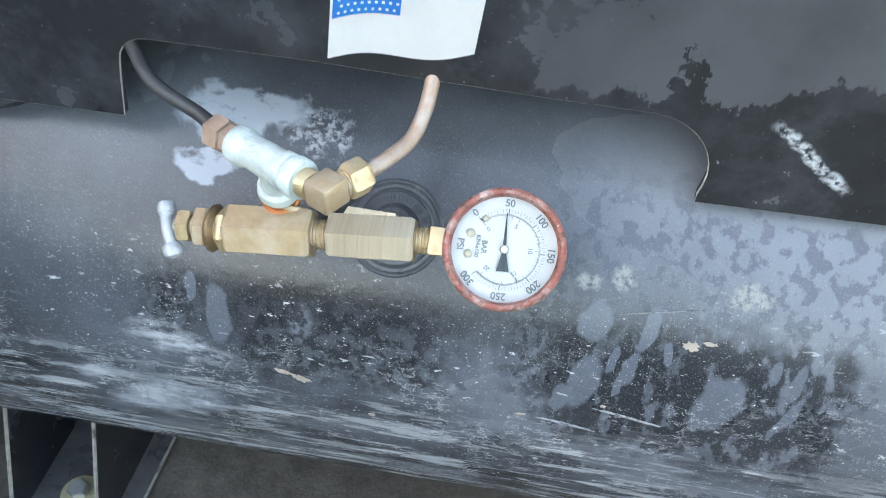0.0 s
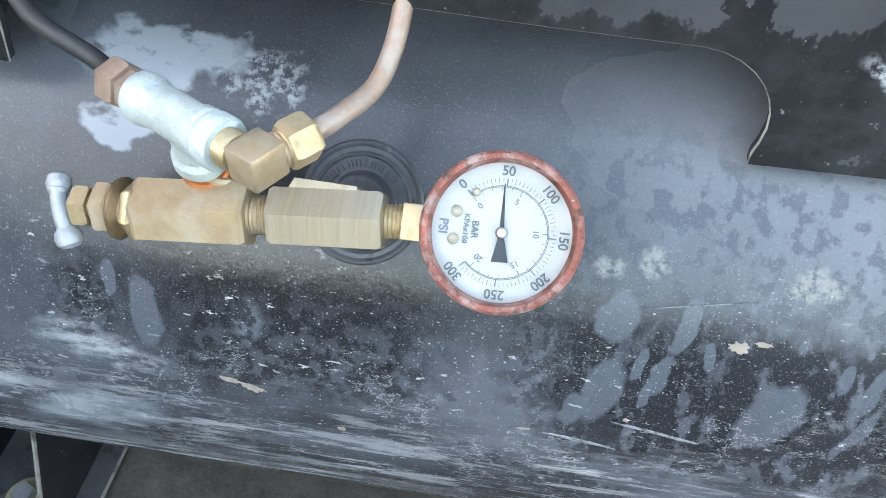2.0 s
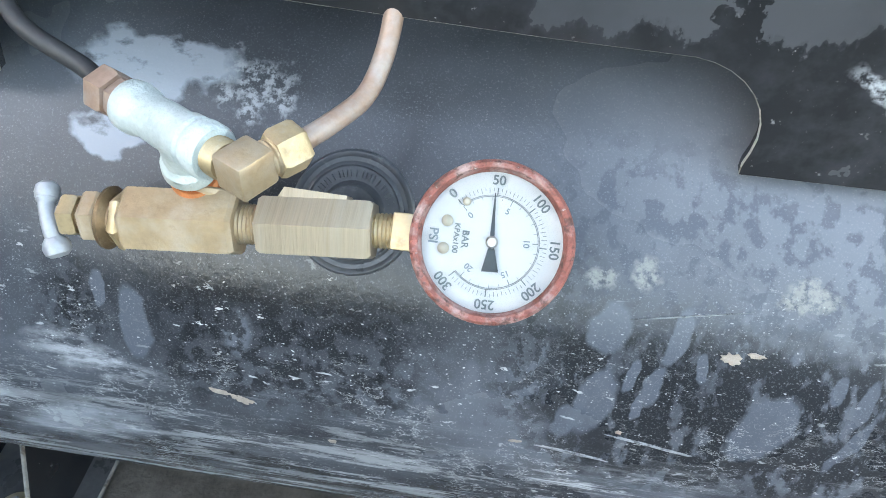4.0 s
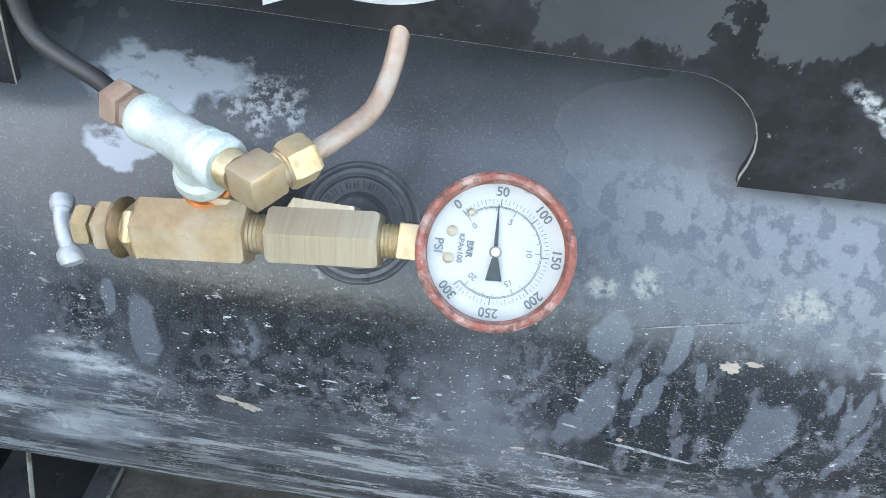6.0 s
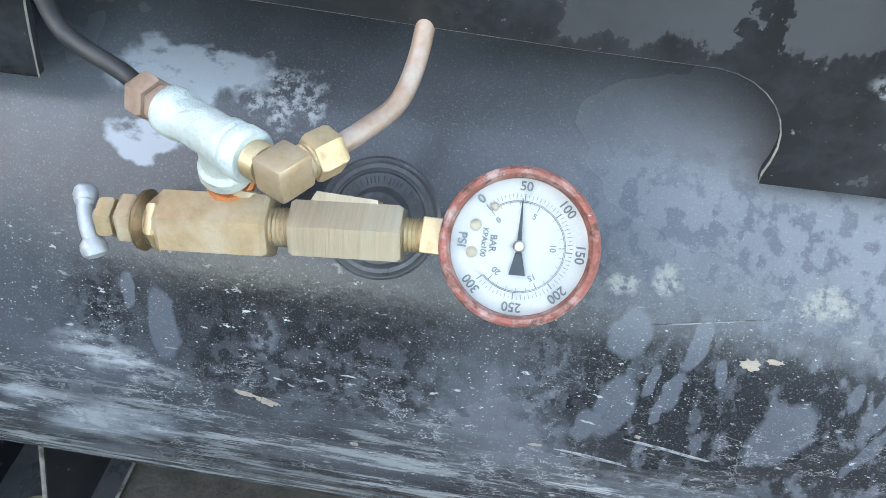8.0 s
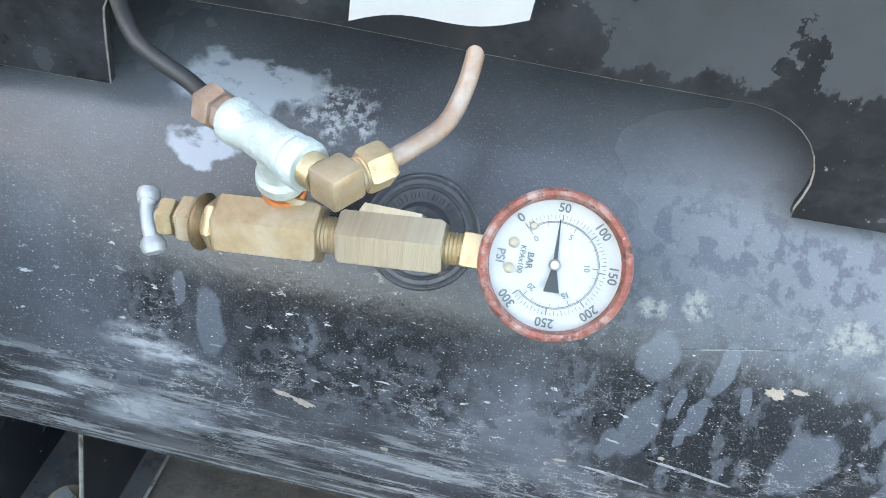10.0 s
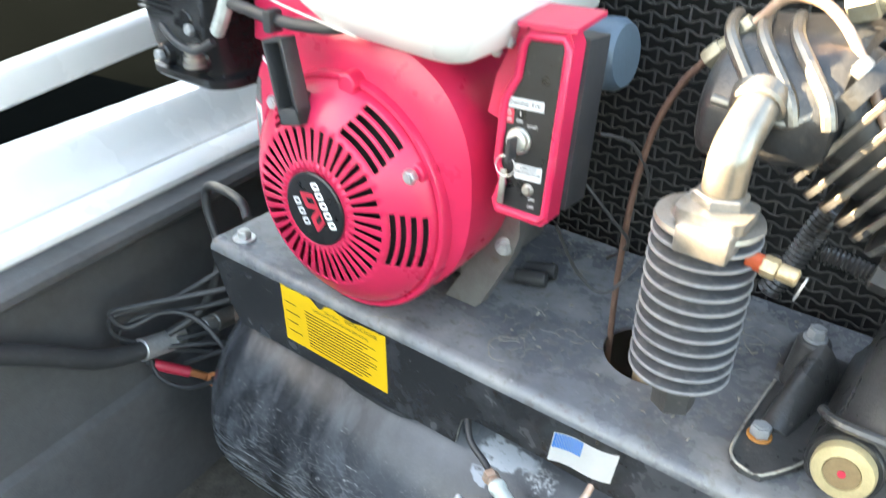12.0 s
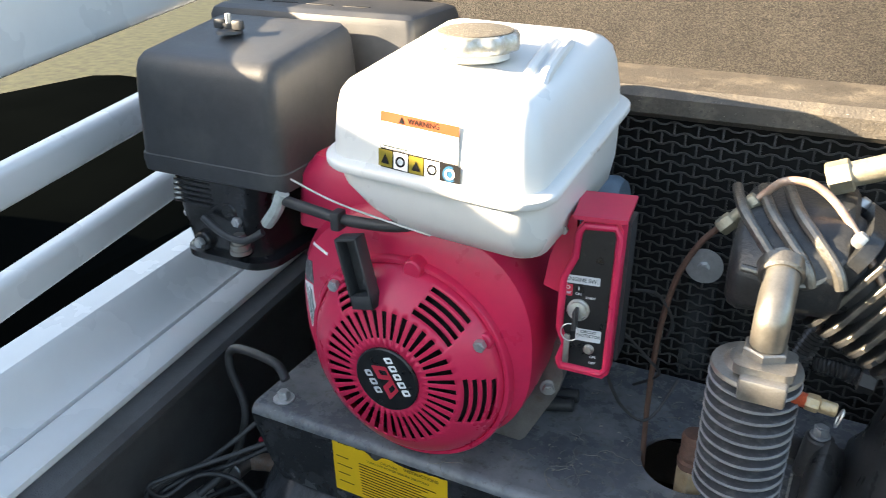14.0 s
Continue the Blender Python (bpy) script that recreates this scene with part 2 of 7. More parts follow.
M_ZINC = surf("zinc_bolt", (0.55, 0.56, 0.56), 0.40, 0.7, var=0.2, scale=150, bump=0.1, dust=[((0.40, 0.26, 0.14), 0.36, 170, 0.8, 6, 0.6)])
M_YZINC = surf("yellow_zinc", (0.72, 0.64, 0.42), 0.45, 0.6, var=0.2, scale=150, bump=0.1)
M_RUST = surf("rusty_bezel", (0.33, 0.11, 0.085), 0.72, 0.15, var=0.5, scale=160, bump=0.6, bscale=900, dust=[((0.50, 0.36, 0.33), 0.52, 120, 0.85, 6, 0.8), ((0.10, 0.055, 0.045), 0.47, 260, 0.8, 10, 0.85), ((0.62, 0.58, 0.55), 0.36, 520, 0.8, 14, 0.8)])
M_RUSTPIPE = surf("rusty_pipe", (0.14, 0.075, 0.055), 0.7, 0.1, var=0.4, scale=90, bump=0.4, bscale=400)
M_DIAL = surf("dial_white", (0.78, 0.80, 0.78), 0.5, var=0.04, scale=120, bump=0.0, dust=[((0.62, 0.56, 0.40), 0.36, 70, 0.6, 4, 0.4)])
M_NEEDLE = surf("needle_black", (0.05, 0.065, 0.07), 0.5, var=0.2, scale=300, bump=0.0)
M_RIVET = surf("pale_rivet", (0.60, 0.55, 0.42), 0.4, 0.3, var=0.15, scale=300, bump=0.0)
M_INK = surf("dial_ink", (0.19, 0.24, 0.24), 0.6, var=0.2, scale=300, bump=0.0)
M_INKB = surf("faded_blue_ink", (0.24, 0.31, 0.33), 0.6, var=0.2, scale=300, bump=0.0)
M_CAST = surf("cast_aluminium", (0.33, 0.315, 0.29), 0.42, 0.75, var=0.2, scale=70, bump=0.2, bscale=500, dust=[((0.25, 0.18, 0.11), 0.40, 60, 0.8, 5, 0.6)])
M_FIN = surf("grey_cooler_fins", (0.115, 0.122, 0.134), 0.38, 0.4, var=0.25, scale=60, bump=0.1, dust=[((0.34, 0.33, 0.32), 0.48, 90, 0.7, 4, 0.6)])
M_STEELPIPE = surf("dirty_steel_pipe", (0.27, 0.255, 0.225), 0.35, 0.8, var=0.2, scale=60, bump=0.1, dust=[((0.22, 0.18, 0.12), 0.42, 50, 0.7, 4, 0.6)])
M_PUMP = surf("black_pump_casting", (0.055, 0.056, 0.057), 0.30, 0.1, var=0.3, scale=40, bump=0.25, bscale=300, dust=[((0.10, 0.10, 0.10), 0.48, 22, 0.6, 4, 0.6), ((0.30, 0.27, 0.22), 0.37, 60, 0.6, 6, 0.6)])
M_HEAD = surf("dark_pump_head", (0.050, 0.052, 0.054), 0.32, 0.5, var=0.3, scale=50, bump=0.3, bscale=260, dust=[((0.25, 0.22, 0.17), 0.42, 45, 0.7, 5, 0.5)])
M_CABLE = surf("black_cable", (0.034, 0.035, 0.037), 0.5, var=0.3, scale=60, bump=0.05, dust=[((0.10, 0.10, 0.10), 0.45, 60, 0.8, 4, 0.5)])
M_REDTAPE = surf("red_marker", (0.55, 0.03, 0.06), 0.45, var=0.15, scale=60)
M_YELLOW = surf("yellow_label", (0.80, 0.48, 0.02), 0.45, var=0.06, scale=30, bump=0.02, dust=[((0.45, 0.33, 0.05), 0.38, 60, 0.7, 4, 0.5)])
M_PRINT = surf("label_print", (0.56, 0.35, 0.02), 0.6, var=0.2, scale=200, bump=0.0)
M_LABELTXT = surf("dark_label_text", (0.15, 0.09, 0.01), 0.6, var=0.2, scale=200, bump=0.0)
M_FLAGW = surf("sticker_white", (0.94, 0.94, 0.93), 0.35, var=0.03, scale=60, bump=0.0)
M_FLAGB = surf("sticker_blue", (0.006, 0.27, 0.72), 0.4, var=0.08, scale=80, bump=0.0)
M_MESH = surf("black_mesh_paint", (0.060, 0.060, 0.060), 0.36, var=0.3, scale=20, bump=0.05, dust=[((0.16, 0.14, 0.11), 0.45, 30, 0.7, 4, 0.5)])
M_PANEL = surf("black_panel_face", (0.015, 0.016, 0.018), 0.30, var=0.3, scale=60, bump=0.02, dust=[((0.2, 0.19, 0.17), 0.36, 70, 0.7, 5, 0.4)])
M_LEGEND = surf("silver_legend", (0.62, 0.63, 0.64), 0.45, var=0.1, scale=100, bump=0.0)
M_PRINT = surf("black_print", (0.010, 0.010, 0.011), 0.85, var=0.15, scale=100, bump=0.0)
M_PRINT.node_tree.nodes["Principled BSDF"].inputs["Specular IOR Level"].default_value = 0.15
M_WARN = surf("orange_warning_band", (0.30, 0.060, 0.012), 0.45, var=0.05, scale=100, bump=0.0)
M_SIGNY = surf("pictogram_yellow", (0.24, 0.185, 0.012), 0.45, var=0.05, scale=100, bump=0.0)
M_SIGNB = surf("pictogram_blue", (0.012, 0.11, 0.22), 0.45, var=0.05, scale=100, bump=0.0)
M_BLUE = surf("blue_filter_can", (0.13, 0.185, 0.235), 0.4, 0.2, var=0.15, scale=40, bump=0.02)
M_PLATED = surf("dull_plated_fitting", (0.34, 0.31, 0.23), 0.45, 0.5, var=0.25, scale=90, bump=0.2, bscale=500, dust=[((0.48, 0.46, 0.40), 0.45, 120, 0.7, 5, 0.6)])
M_CHROME = surf("dirty_chrome", (0.60, 0.60, 0.58), 0.30, 0.7, var=0.2, scale=70, bump=0.1, dust=[((0.40, 0.37, 0.27), 0.56, 90, 0.75, 5, 0.8)])
M_ORING = surf("red_sealant", (0.55, 0.10, 0.04), 0.5, var=0.2, scale=100)
M_CARBODY = surf("dark_car_paint", (0.0015, 0.002, 0.002), 0.85, var=0.2, scale=4, bump=0.0)
M_CARBODY.node_tree.nodes["Principled BSDF"].inputs["Specular IOR Level"].default_value = 0.02
M_CARBODY.node_tree.nodes["Principled BSDF"].inputs["IOR"].default_value = 1.04


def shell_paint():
    """Worn, grey-bloomed black tank paint with reflections painted in: chalky scuffs along the lower side, pale flecks
    and scratches.
    """
    mt = bpy.data.materials.new("worn_black_tank_paint")
    mt.use_nodes = True
    N, L = mt.node_tree.nodes, mt.node_tree.links
    b = N["Principled BSDF"]
    tc = N.new("ShaderNodeTexCoord")

    def nz(scale, detail=5.0, rough=0.6, stretch=(1, 1, 1), shift=(0, 0, 0)):
        mp = N.new("ShaderNodeMapping")
        mp.inputs["Scale"].default_value, mp.inputs["Location"].default_value = stretch, shift
        L.new(tc.outputs["Object"], mp.inputs[0])
        x = N.new("ShaderNodeTexNoise")
        x.inputs["Scale"].default_value, x.inputs["Detail"].default_value, x.inputs["Roughness"].default_value = scale, detail, rough
        L.new(mp.outputs[0], x.inputs["Vector"])
        return x.outputs["Fac"]

    def ramp(v, a, c, top=1.0):
        x = N.new("ShaderNodeMapRange")
        x.inputs[1].default_value, x.inputs[2].default_value, x.inputs[4].default_value = a, c, top
        L.new(v, x.inputs[0])
        return x.outputs[0]

    def mul(a, c):
        x = N.new("ShaderNodeMath")
        x.operation = "MULTIPLY"
        L.new(a, x.inputs[0])
        if isinstance(c, float):
            x.inputs[1].default_value = c
        else:
            L.new(c, x.inputs[1])
        return x.outputs[0]

    def mix(f, a, c):
        x = N.new("ShaderNodeMix")
        x.data_type = "RGBA"
        L.new(f, x.inputs[0])
        for i, v in ((6, a), (7, c)):
            if isinstance(v, tuple):
                x.inputs[i].default_value = (*v, 1)
            else:
                L.new(v, x.inputs[i])
        return x.outputs[2]

    def cells(scale, stretch, shift, warp=0.0):
        """Cell distance and a random number for each cell."""
        mp = N.new("ShaderNodeMapping")
        mp.inputs["Scale"].default_value, mp.inputs["Location"].default_value = stretch, shift
        L.new(tc.outputs["Object"], mp.inputs[0])
        vec = mp.outputs[0]
        if warp:
            w = N.new("ShaderNodeTexNoise")
            w.inputs["Scale"].default_value, w.inputs["Detail"].default_value = scale * 2.2, 4.0
            L.new(vec, w.inputs["Vector"])
            m = N.new("ShaderNodeVectorMath")
            m.operation = "MULTIPLY_ADD"
            L.new(w.outputs["Color"], m.inputs[0])
            m.inputs[1].default_value = (warp / scale,) * 3
            L.new(vec, m.inputs[2])
            vec = m.outputs[0]
        v = N.new("ShaderNodeTexVoronoi")
        v.inputs["Scale"].default_value = scale
        L.new(vec, v.inputs["Vector"])
        sp = N.new("ShaderNodeSeparateColor")
        L.new(v.outputs["Color"], sp.inputs[0])
        return v.outputs["Distance"], sp.outputs[0]

    def plus(*vs):
        out = vs[0]
        for v in vs[1:]:
            x = N.new("ShaderNodeMath")
            x.operation, x.use_clamp = "ADD", True
            L.new(out, x.inputs[0])
            L.new(v, x.inputs[1])
            out = x.outputs[0]
        return out

    def line(v, mid, half):
        d = N.new("ShaderNodeMath")
        d.operation = "SUBTRACT"
        L.new(v, d.inputs[0])
        d.inputs[1].default_value = mid
        a = N.new("ShaderNodeMath")
        a.operation = "ABSOLUTE"
        L.new(d.outputs[0], a.inputs[0])
        return ramp(a.outputs[0], half, 0.0)

    # the shell unrolled: X along the tank, S down its round side from the crest
    sep = N.new("ShaderNodeSeparateXYZ")
    L.new(tc.outputs["Object"], sep.inputs[0])
    X = sep.outputs["X"]

    def calc(op, a, c):
        x = N.new("ShaderNodeMath")
        x.operation = op
        for i, v in enumerate((a, c)):
            if isinstance(v, (int, float)):
                x.inputs[i].default_value = v
            else:
                L.new(v, x.inputs[i])
        return x.outputs[0]

    S = calc("MULTIPLY", calc("ARCTAN2", calc("SUBTRACT", 0.430, sep.outputs["Y"]), calc("SUBTRACT", sep.outputs["Z"], 0.443)), 0.165)
    flat = N.new("ShaderNodeCombineXYZ")
    L.new(X, flat.inputs[0])
    L.new(S, flat.inputs[1])

    def warped(scale, amount, detail=4.0):
        w = N.new("ShaderNodeTexNoise")
        w.inputs["Scale"].default_value, w.inputs["Detail"].default_value = scale, detail
        L.new(flat.outputs[0], w.inputs["Vector"])
        off = N.new("ShaderNodeVectorMath")
        off.operation = "SUBTRACT"
        L.new(w.outputs["Color"], off.inputs[0])
        off.inputs[1].default_value = (0.5, 0.5, 0.5)
        m = N.new("ShaderNodeVectorMath")
        m.operation = "MULTIPLY_ADD"
        L.new(off.outputs[0], m.inputs[0])
        m.inputs[1].default_value = (amount, amount, 0)
        L.new(flat.outputs[0], m.inputs[2])
        return m.outputs[0]

    WOBBLE, RAGGED = warped(70, 0.008), warped(120, 0.034, 6.0)
    frayed = N.new("ShaderNodeSeparateXYZ")
    L.new(RAGGED, frayed.inputs[0])
    XR, SR = frayed.outputs[0], frayed.outputs[1]

    def most(a, c):
        return calc("MAXIMUM", a, c)

    def blots(spots, vec, soft=0.30):
        """Oval stains, and the painted sky reflection: x, s, half width, half height, turn in degrees."""
        out = None
        for x, y, w, h, turn in spots:
            mp = N.new("ShaderNodeMapping")
            mp.vector_type = "TEXTURE"
            mp.inputs["Location"].default_value, mp.inputs["Rotation"].default_value, mp.inputs["Scale"].default_value = (x, y, 0), (0, 0, radians(turn)), (w, h, 1)
            L.new(vec, mp.inputs[0])
            ln = N.new("ShaderNodeVectorMath")
            ln.operation = "LENGTH"
            L.new(mp.outputs[0], ln.inputs[0])
            v = ramp(ln.outputs["Value"], 1.0 + soft / 2, 1.0 - soft / 2)
            out = v if out is None else most(out, v)
        return out

    def zone(x0, x1, s0, s1, soft=0.02):
        """A patch of the shell with a frayed border."""
        return mul(mul(ramp(XR, x0 - soft / 2, x0 + soft / 2), ramp(XR, x1 + soft / 2, x1 - soft / 2)), mul(ramp(SR, s0 - soft / 2, s0 + soft / 2), ramp(SR, s1 + soft / 2, s1 - soft / 2)))

    def fz(scale, detail=5.0, rough=0.6, stretch=(1, 1, 1), shift=(0, 0, 0)):
        """Noise laid on the unrolled shell."""
        mp = N.new("ShaderNodeMapping")
        mp.inputs["Scale"].default_value, mp.inputs["Location"].default_value = stretch, shift
        L.new(flat.outputs[0], mp.inputs[0])
        x = N.new("ShaderNodeTexNoise")
        x.inputs["Scale"].default_value, x.inputs["Detail"].default_value, x.inputs["Roughness"].default_value = scale, detail, rough
        L.new(mp.outputs[0], x.inputs["Vector"])
        return x.outputs["Fac"]

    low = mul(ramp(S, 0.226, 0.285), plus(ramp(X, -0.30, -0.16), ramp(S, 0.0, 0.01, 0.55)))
    # grey held down round gauge and fittings: a dark reflection put into the colour
    dark_reflection = calc("SUBTRACT", 1.0, mul(mul(mul(ramp(X, -0.12, -0.05), ramp(X, 0.12, 0.03)), mul(ramp(S, 0.085, 0.145), ramp(S, 0.225, 0.180))), 0.90))
    # random grey bloom, plus the sky's reflection painted lighter at right and above
    mist_sky = mul(plus(mul(ramp(fz(9, 4, 0.55), 0.30, 0.66), 0.40), mul(ramp(X, 0.05, 0.19), 0.24), mul(mul(ramp(X, -0.075, -0.15), ramp(X, -0.24, -0.16)), 0.12), mul(ramp(S, 0.215, 0.15), 0.16), mul(mul(ramp(S, 0.075, 0.10), ramp(S, 0.165, 0.13)), ramp(X, 0.03, 0.10, 0.30))), dark_reflection)
    mist_sky = plus(mist_sky, mul(zone(0.030, 0.105, 0.190, 0.250, 0.04), 0.34), mul(zone(-0.14, 0.22, 0.215, 0.275, 0.05), 0.22))
    dirty = most(most(mul(zone(-0.066, 0.036, 0.160, 0.232), ramp(fz(125, 5, 0.58), 0.45, 0.53, 0.88)), mul(zone(0.084, 0.225, 0.172, 0.248, 0.014), ramp(fz(95, 5, 0.6, (1.2, 0.6, 1), (3, 1, 0)), 0.60, 0.52))), mul(zone(-0.112, -0.088, 0.178, 0.214), ramp(fz(150, 5, 0.6, (1, 0.7, 1)), 0.44, 0.52)))
    edge = mul(zone(0.070, 0.098, 0.150, 0.225, 0.014), ramp(fz(210, 5, 0.6, (1, 0.8, 1), (4, 4, 0)), 0.47, 0.52, 0.8))
    dirty = most(dirty, edge)
    dirty = most(dirty, mul(ramp(S, 0.222, 0.250), ramp(fz(46, 6, 0.62, (0.35, 1, 1), (2, 7, 0)), 0.42, 0.60, 0.75)))
    blue = mul(mul(zone(0.078, 0.26, 0.112, 0.176, 0.03), ramp(fz(125, 4, 0.55, (1, 0.8, 1), (5, 2, 0)), 0.50, 0.56)), 0.62)
    thumb = blots(((-0.0760, 0.2000, 0.0060, 0.0170, -4), (0.1067, 0.1757, 0.0075, 0.0100, 5), (0.1310, 0.1762, 0.0040, 0.0116, 16), (0.1252, 0.1969, 0.0036, 0.0092, 14), (0.1050, 0.2067, 0.0072, 0.0165, 14), (0.1204, 0.2067, 0.0018, 0.0056, 8), (0.1674, 0.2095, 0.0098, 0.0170, 24), (0.1993, 0.2110, 0.0026, 0.0150, 22), (0.1997, 0.1917, 0.0032, 0.0110, 14), (0.1413, 0.1859, 0.0019, 0.0066, 8), (0.1889, 0.1876, 0.0022, 0.0064, 16), (0.0953, 0.2170, 0.0044, 0.0080, 10), (0.1167, 0.1934, 0.0021, 0.0082, 12), (-0.0900, 0.1870, 0.0030, 0.0080, 0)), WOBBLE, 0.22)
    faint = blots(((0.0581, 0.2168, 0.0034, 0.0200, 2), (-0.0342, 0.1973, 0.0060, 0.0100, 0), (0.0830, 0.1960, 0.0030, 0.0120, 6), (0.1560, 0.1640, 0.0040, 0.0090, 0), (0.1210, 0.1400, 0.0050, 0.0070, 0)), WOBBLE, 0.5)
    drop = blots(((0.0225, 0.2094, 0.0022, 0.0030, 0), (0.0205, 0.2108, 0.0014, 0.0014, 0), (-0.0775, 0.0925, 0.0010, 0.0012, 0)), WOBBLE, 0.4)
    cd, cr = cells(40, (1.15, 0.5, 0.5), (0.3, 0.2, 0.1), 0.45)
    drips = mul(mul(ramp(cd, 0.36, 0.28), ramp(cr, 0.72, 0.73)), mul(ramp(X, -0.155, -0.19), ramp(S, 0.10, 0.16, 0.22)))
    # bright sky reflection left of the fittings, painted as two pale patches
    sky_patch = mul(blots(((-0.073, 0.0975, 0.031, 0.0105, -5), (-0.0870, 0.124, 0.016, 0.0080, -12)), warped(45, 0.032, 6.0), 0.25), ramp(fz(120, 7, 0.62, (0.6, 1, 1), (5, 3, 3)), 0.32, 0.46, 0.90))
    crust = mul(blots(((-0.0330, 0.1015, 0.0125, 0.0115, 0),), RAGGED, 0.7), ramp(fz(260, 6, 0.7, (1, 1, 1), (2, 3, 3)), 0.46, 0.56, 0.8))
    cream = mul(blots(((0.1010, 0.1565, 0.0055, 0.0040, 0), (0.1160, 0.1535, 0.0050, 0.0052, 0), (0.1730, 0.1560, 0.0100, 0.0042, -6), (0.1715, 0.1520, 0.0060, 0.0040, 0)), warped(200, 0.007, 6.0), 0.5), ramp(fz(330, 6, 0.7, (1, 1, 1), (7, 3, 3)), 0.40, 0.54, 0.9))
    chalk = mul(blots(((-0.112, 0.268, 0.032, 0.0125, -14), (-0.150, 0.250, 0.012, 0.0060, -10)), warped(60, 0.020, 6.0), 0.5), ramp(fz(70, 7, 0.7, (0.4, 1.2, 1), (1, 3, 0)), 0.36, 0.58, 0.85))
    smear = mul(mul(blots(((-0.094, 0.2215, 0.026, 0.0075, 12),), warped(50, 0.026, 6.0), 0.9), ramp(fz(130, 7, 0.72, (0.35, 1, 1), (6, 1, 0)), 0.42, 0.58)), 0.8)
    haze = mul(ramp(fz(24, 8, 0.72, (0.30, 1.0, 1), (7, 2, 5)), 0.48, 0.66), mul(low, 0.60))
    scuff = mul(mul(ramp(fz(60, 9, 0.78, (0.16, 1.25, 1), (7, 2, 5)), 0.52, 0.58), low), ramp(fz(14, 3, 0.6, (0.5, 1.3, 1), (3, 3, 8)), 0.40, 0.54, 0.95))
    streak = mul(ramp(fz(190, 7, 0.75, (0.07, 1.0, 1), (1, 4, 2)), 0.57, 0.63), mul(ramp(S, 0.222, 0.262), ramp(fz(18, 3, 0.6, (0.4, 1, 1), (8, 8, 8)), 0.44, 0.56)))
    busy = ramp(S, 0.140, 0.195)
    fd, fr = cells(430, (0.70, 1.2, 1.2), (2, 1, 4), 0.6)
    fleck = mul(mul(mul(ramp(fd, 0.17, 0.09), ramp(fr, 0.60, 0.62)), ramp(nz(60, 3, 0.6, (1, 1, 1), (3, 6, 1)), 0.40, 0.58)), plus(mul(busy, 0.85), mul(low, 0.15)))
    dd, dr = cells(120, (0.55, 1.7, 1.7), (6, 2, 4), 1.1)
    dash = mul(mul(mul(ramp(dd, 0.17, 0.11), ramp(dr, 0.58, 0.59)), ramp(nz(14, 3, 0.6, (1, 1, 1), (4, 2, 7)), 0.44, 0.58)), busy)
    gd, gr = cells(820, (0.8, 1.1, 1.1), (4, 7, 1), 0.6)
    grit = mul(mul(ramp(gd, 0.24, 0.14), ramp(gr, 0.70, 0.72)), mul(ramp(nz(25, 3, 0.6, (1, 1, 1), (8, 6, 2)), 0.36, 0.60, 0.6), plus(mul(busy, 0.75), ramp(S, 0.0, 0.01, 0.25))))
    chip = mul(mul(ramp(nz(210, 4, 0.7, (0.6, 1.3, 1.3), (8, 3, 1)), 0.65, 0.68), ramp(nz(18, 3, 0.6, (1, 1, 1), (4, 2, 7)), 0.45, 0.62)), busy)
    dustf = ramp(nz(1300, 3, 0.7), 0.56, 0.74, 0.30)
    crack = mul(line(fz(85, 5, 0.7, (0.6, 1.2, 1.2), (1, 7, 2)), 0.5, 0.010), mul(ramp(S, 0.175, 0.245, 0.9), ramp(fz(22, 4, 0.6, (1, 1, 1), (2, 2, 9)), 0.48, 0.58)))
    mist_sky = mul(mist_sky, ramp(calc("MULTIPLY", X, -1.0), 0.28, 0.14, 1.0))
    mist_sky = plus(mist_sky, mul(ramp(X, -0.16, -0.26), ramp(fz(20, 5, 0.6, (1.4, 0.6, 1), (3, 3, 0)), 0.42, 0.68, 0.30)))
    bloom_sky = mist_sky
    col = mix(mist_sky, (0.018, 0.0195, 0.023), (0.158, 0.175, 0.200))
    col = mix(faint, col, (0.105, 0.117, 0.134))
    col = mix(blue, col, (0.045, 0.054, 0.072))
    col = mix(mul(dirty, 0.88), col, (0.013, 0.014, 0.016))
    col = mix(mul(thumb, 0.88), col, (0.095, 0.108, 0.128))
    col = mix(drips, col, (0.14, 0.155, 0.18))
    col = mix(mul(drop, 0.7), col, (0.012, 0.014, 0.016))
    col = mix(sky_patch, col, (0.30, 0.335, 0.38))
    col = mix(crust, col, (0.33, 0.35, 0.37))
    col = mix(mul(cream, 0.75), col, (0.27, 0.27, 0.24))
    col = mix(haze, col, (0.30, 0.315, 0.335))
    col = mix(smear, col, (0.40, 0.42, 0.44))
    col = mix(chalk, col, (0.36, 0.39, 0.42))
    col = mix(scuff, col, (0.46, 0.48, 0.49))
    col = mix(streak, col, (0.54, 0.56, 0.57))
    col = mix(dustf, col, (0.34, 0.36, 0.38))
    col = mix(crack, col, (0.55, 0.57, 0.57))
    col = mix(dash, col, (0.36, 0.38, 0.38))
    col = mix(chip, col, (0.52, 0.53, 0.52))
    col = mix(grit, col, (0.50, 0.52, 0.52))
    col = mix(fleck, col, (0.58, 0.59, 0.58))
    L.new(col, b.inputs["Base Color"])
    ro = N.new("ShaderNodeMix")
    ro.data_type = "FLOAT"
    L.new(bloom_sky, ro.inputs[0])
    ro.inputs[2].default_value, ro.inputs[3].default_value = 0.20, 0.33
    b.inputs["Specular IOR Level"].default_value = 0.40
    ro2 = N.new("ShaderNodeMix")
    ro2.data_type = "FLOAT"
    L.new(scuff, ro2.inputs[0])
    L.new(ro.outputs[0], ro2.inputs[2])
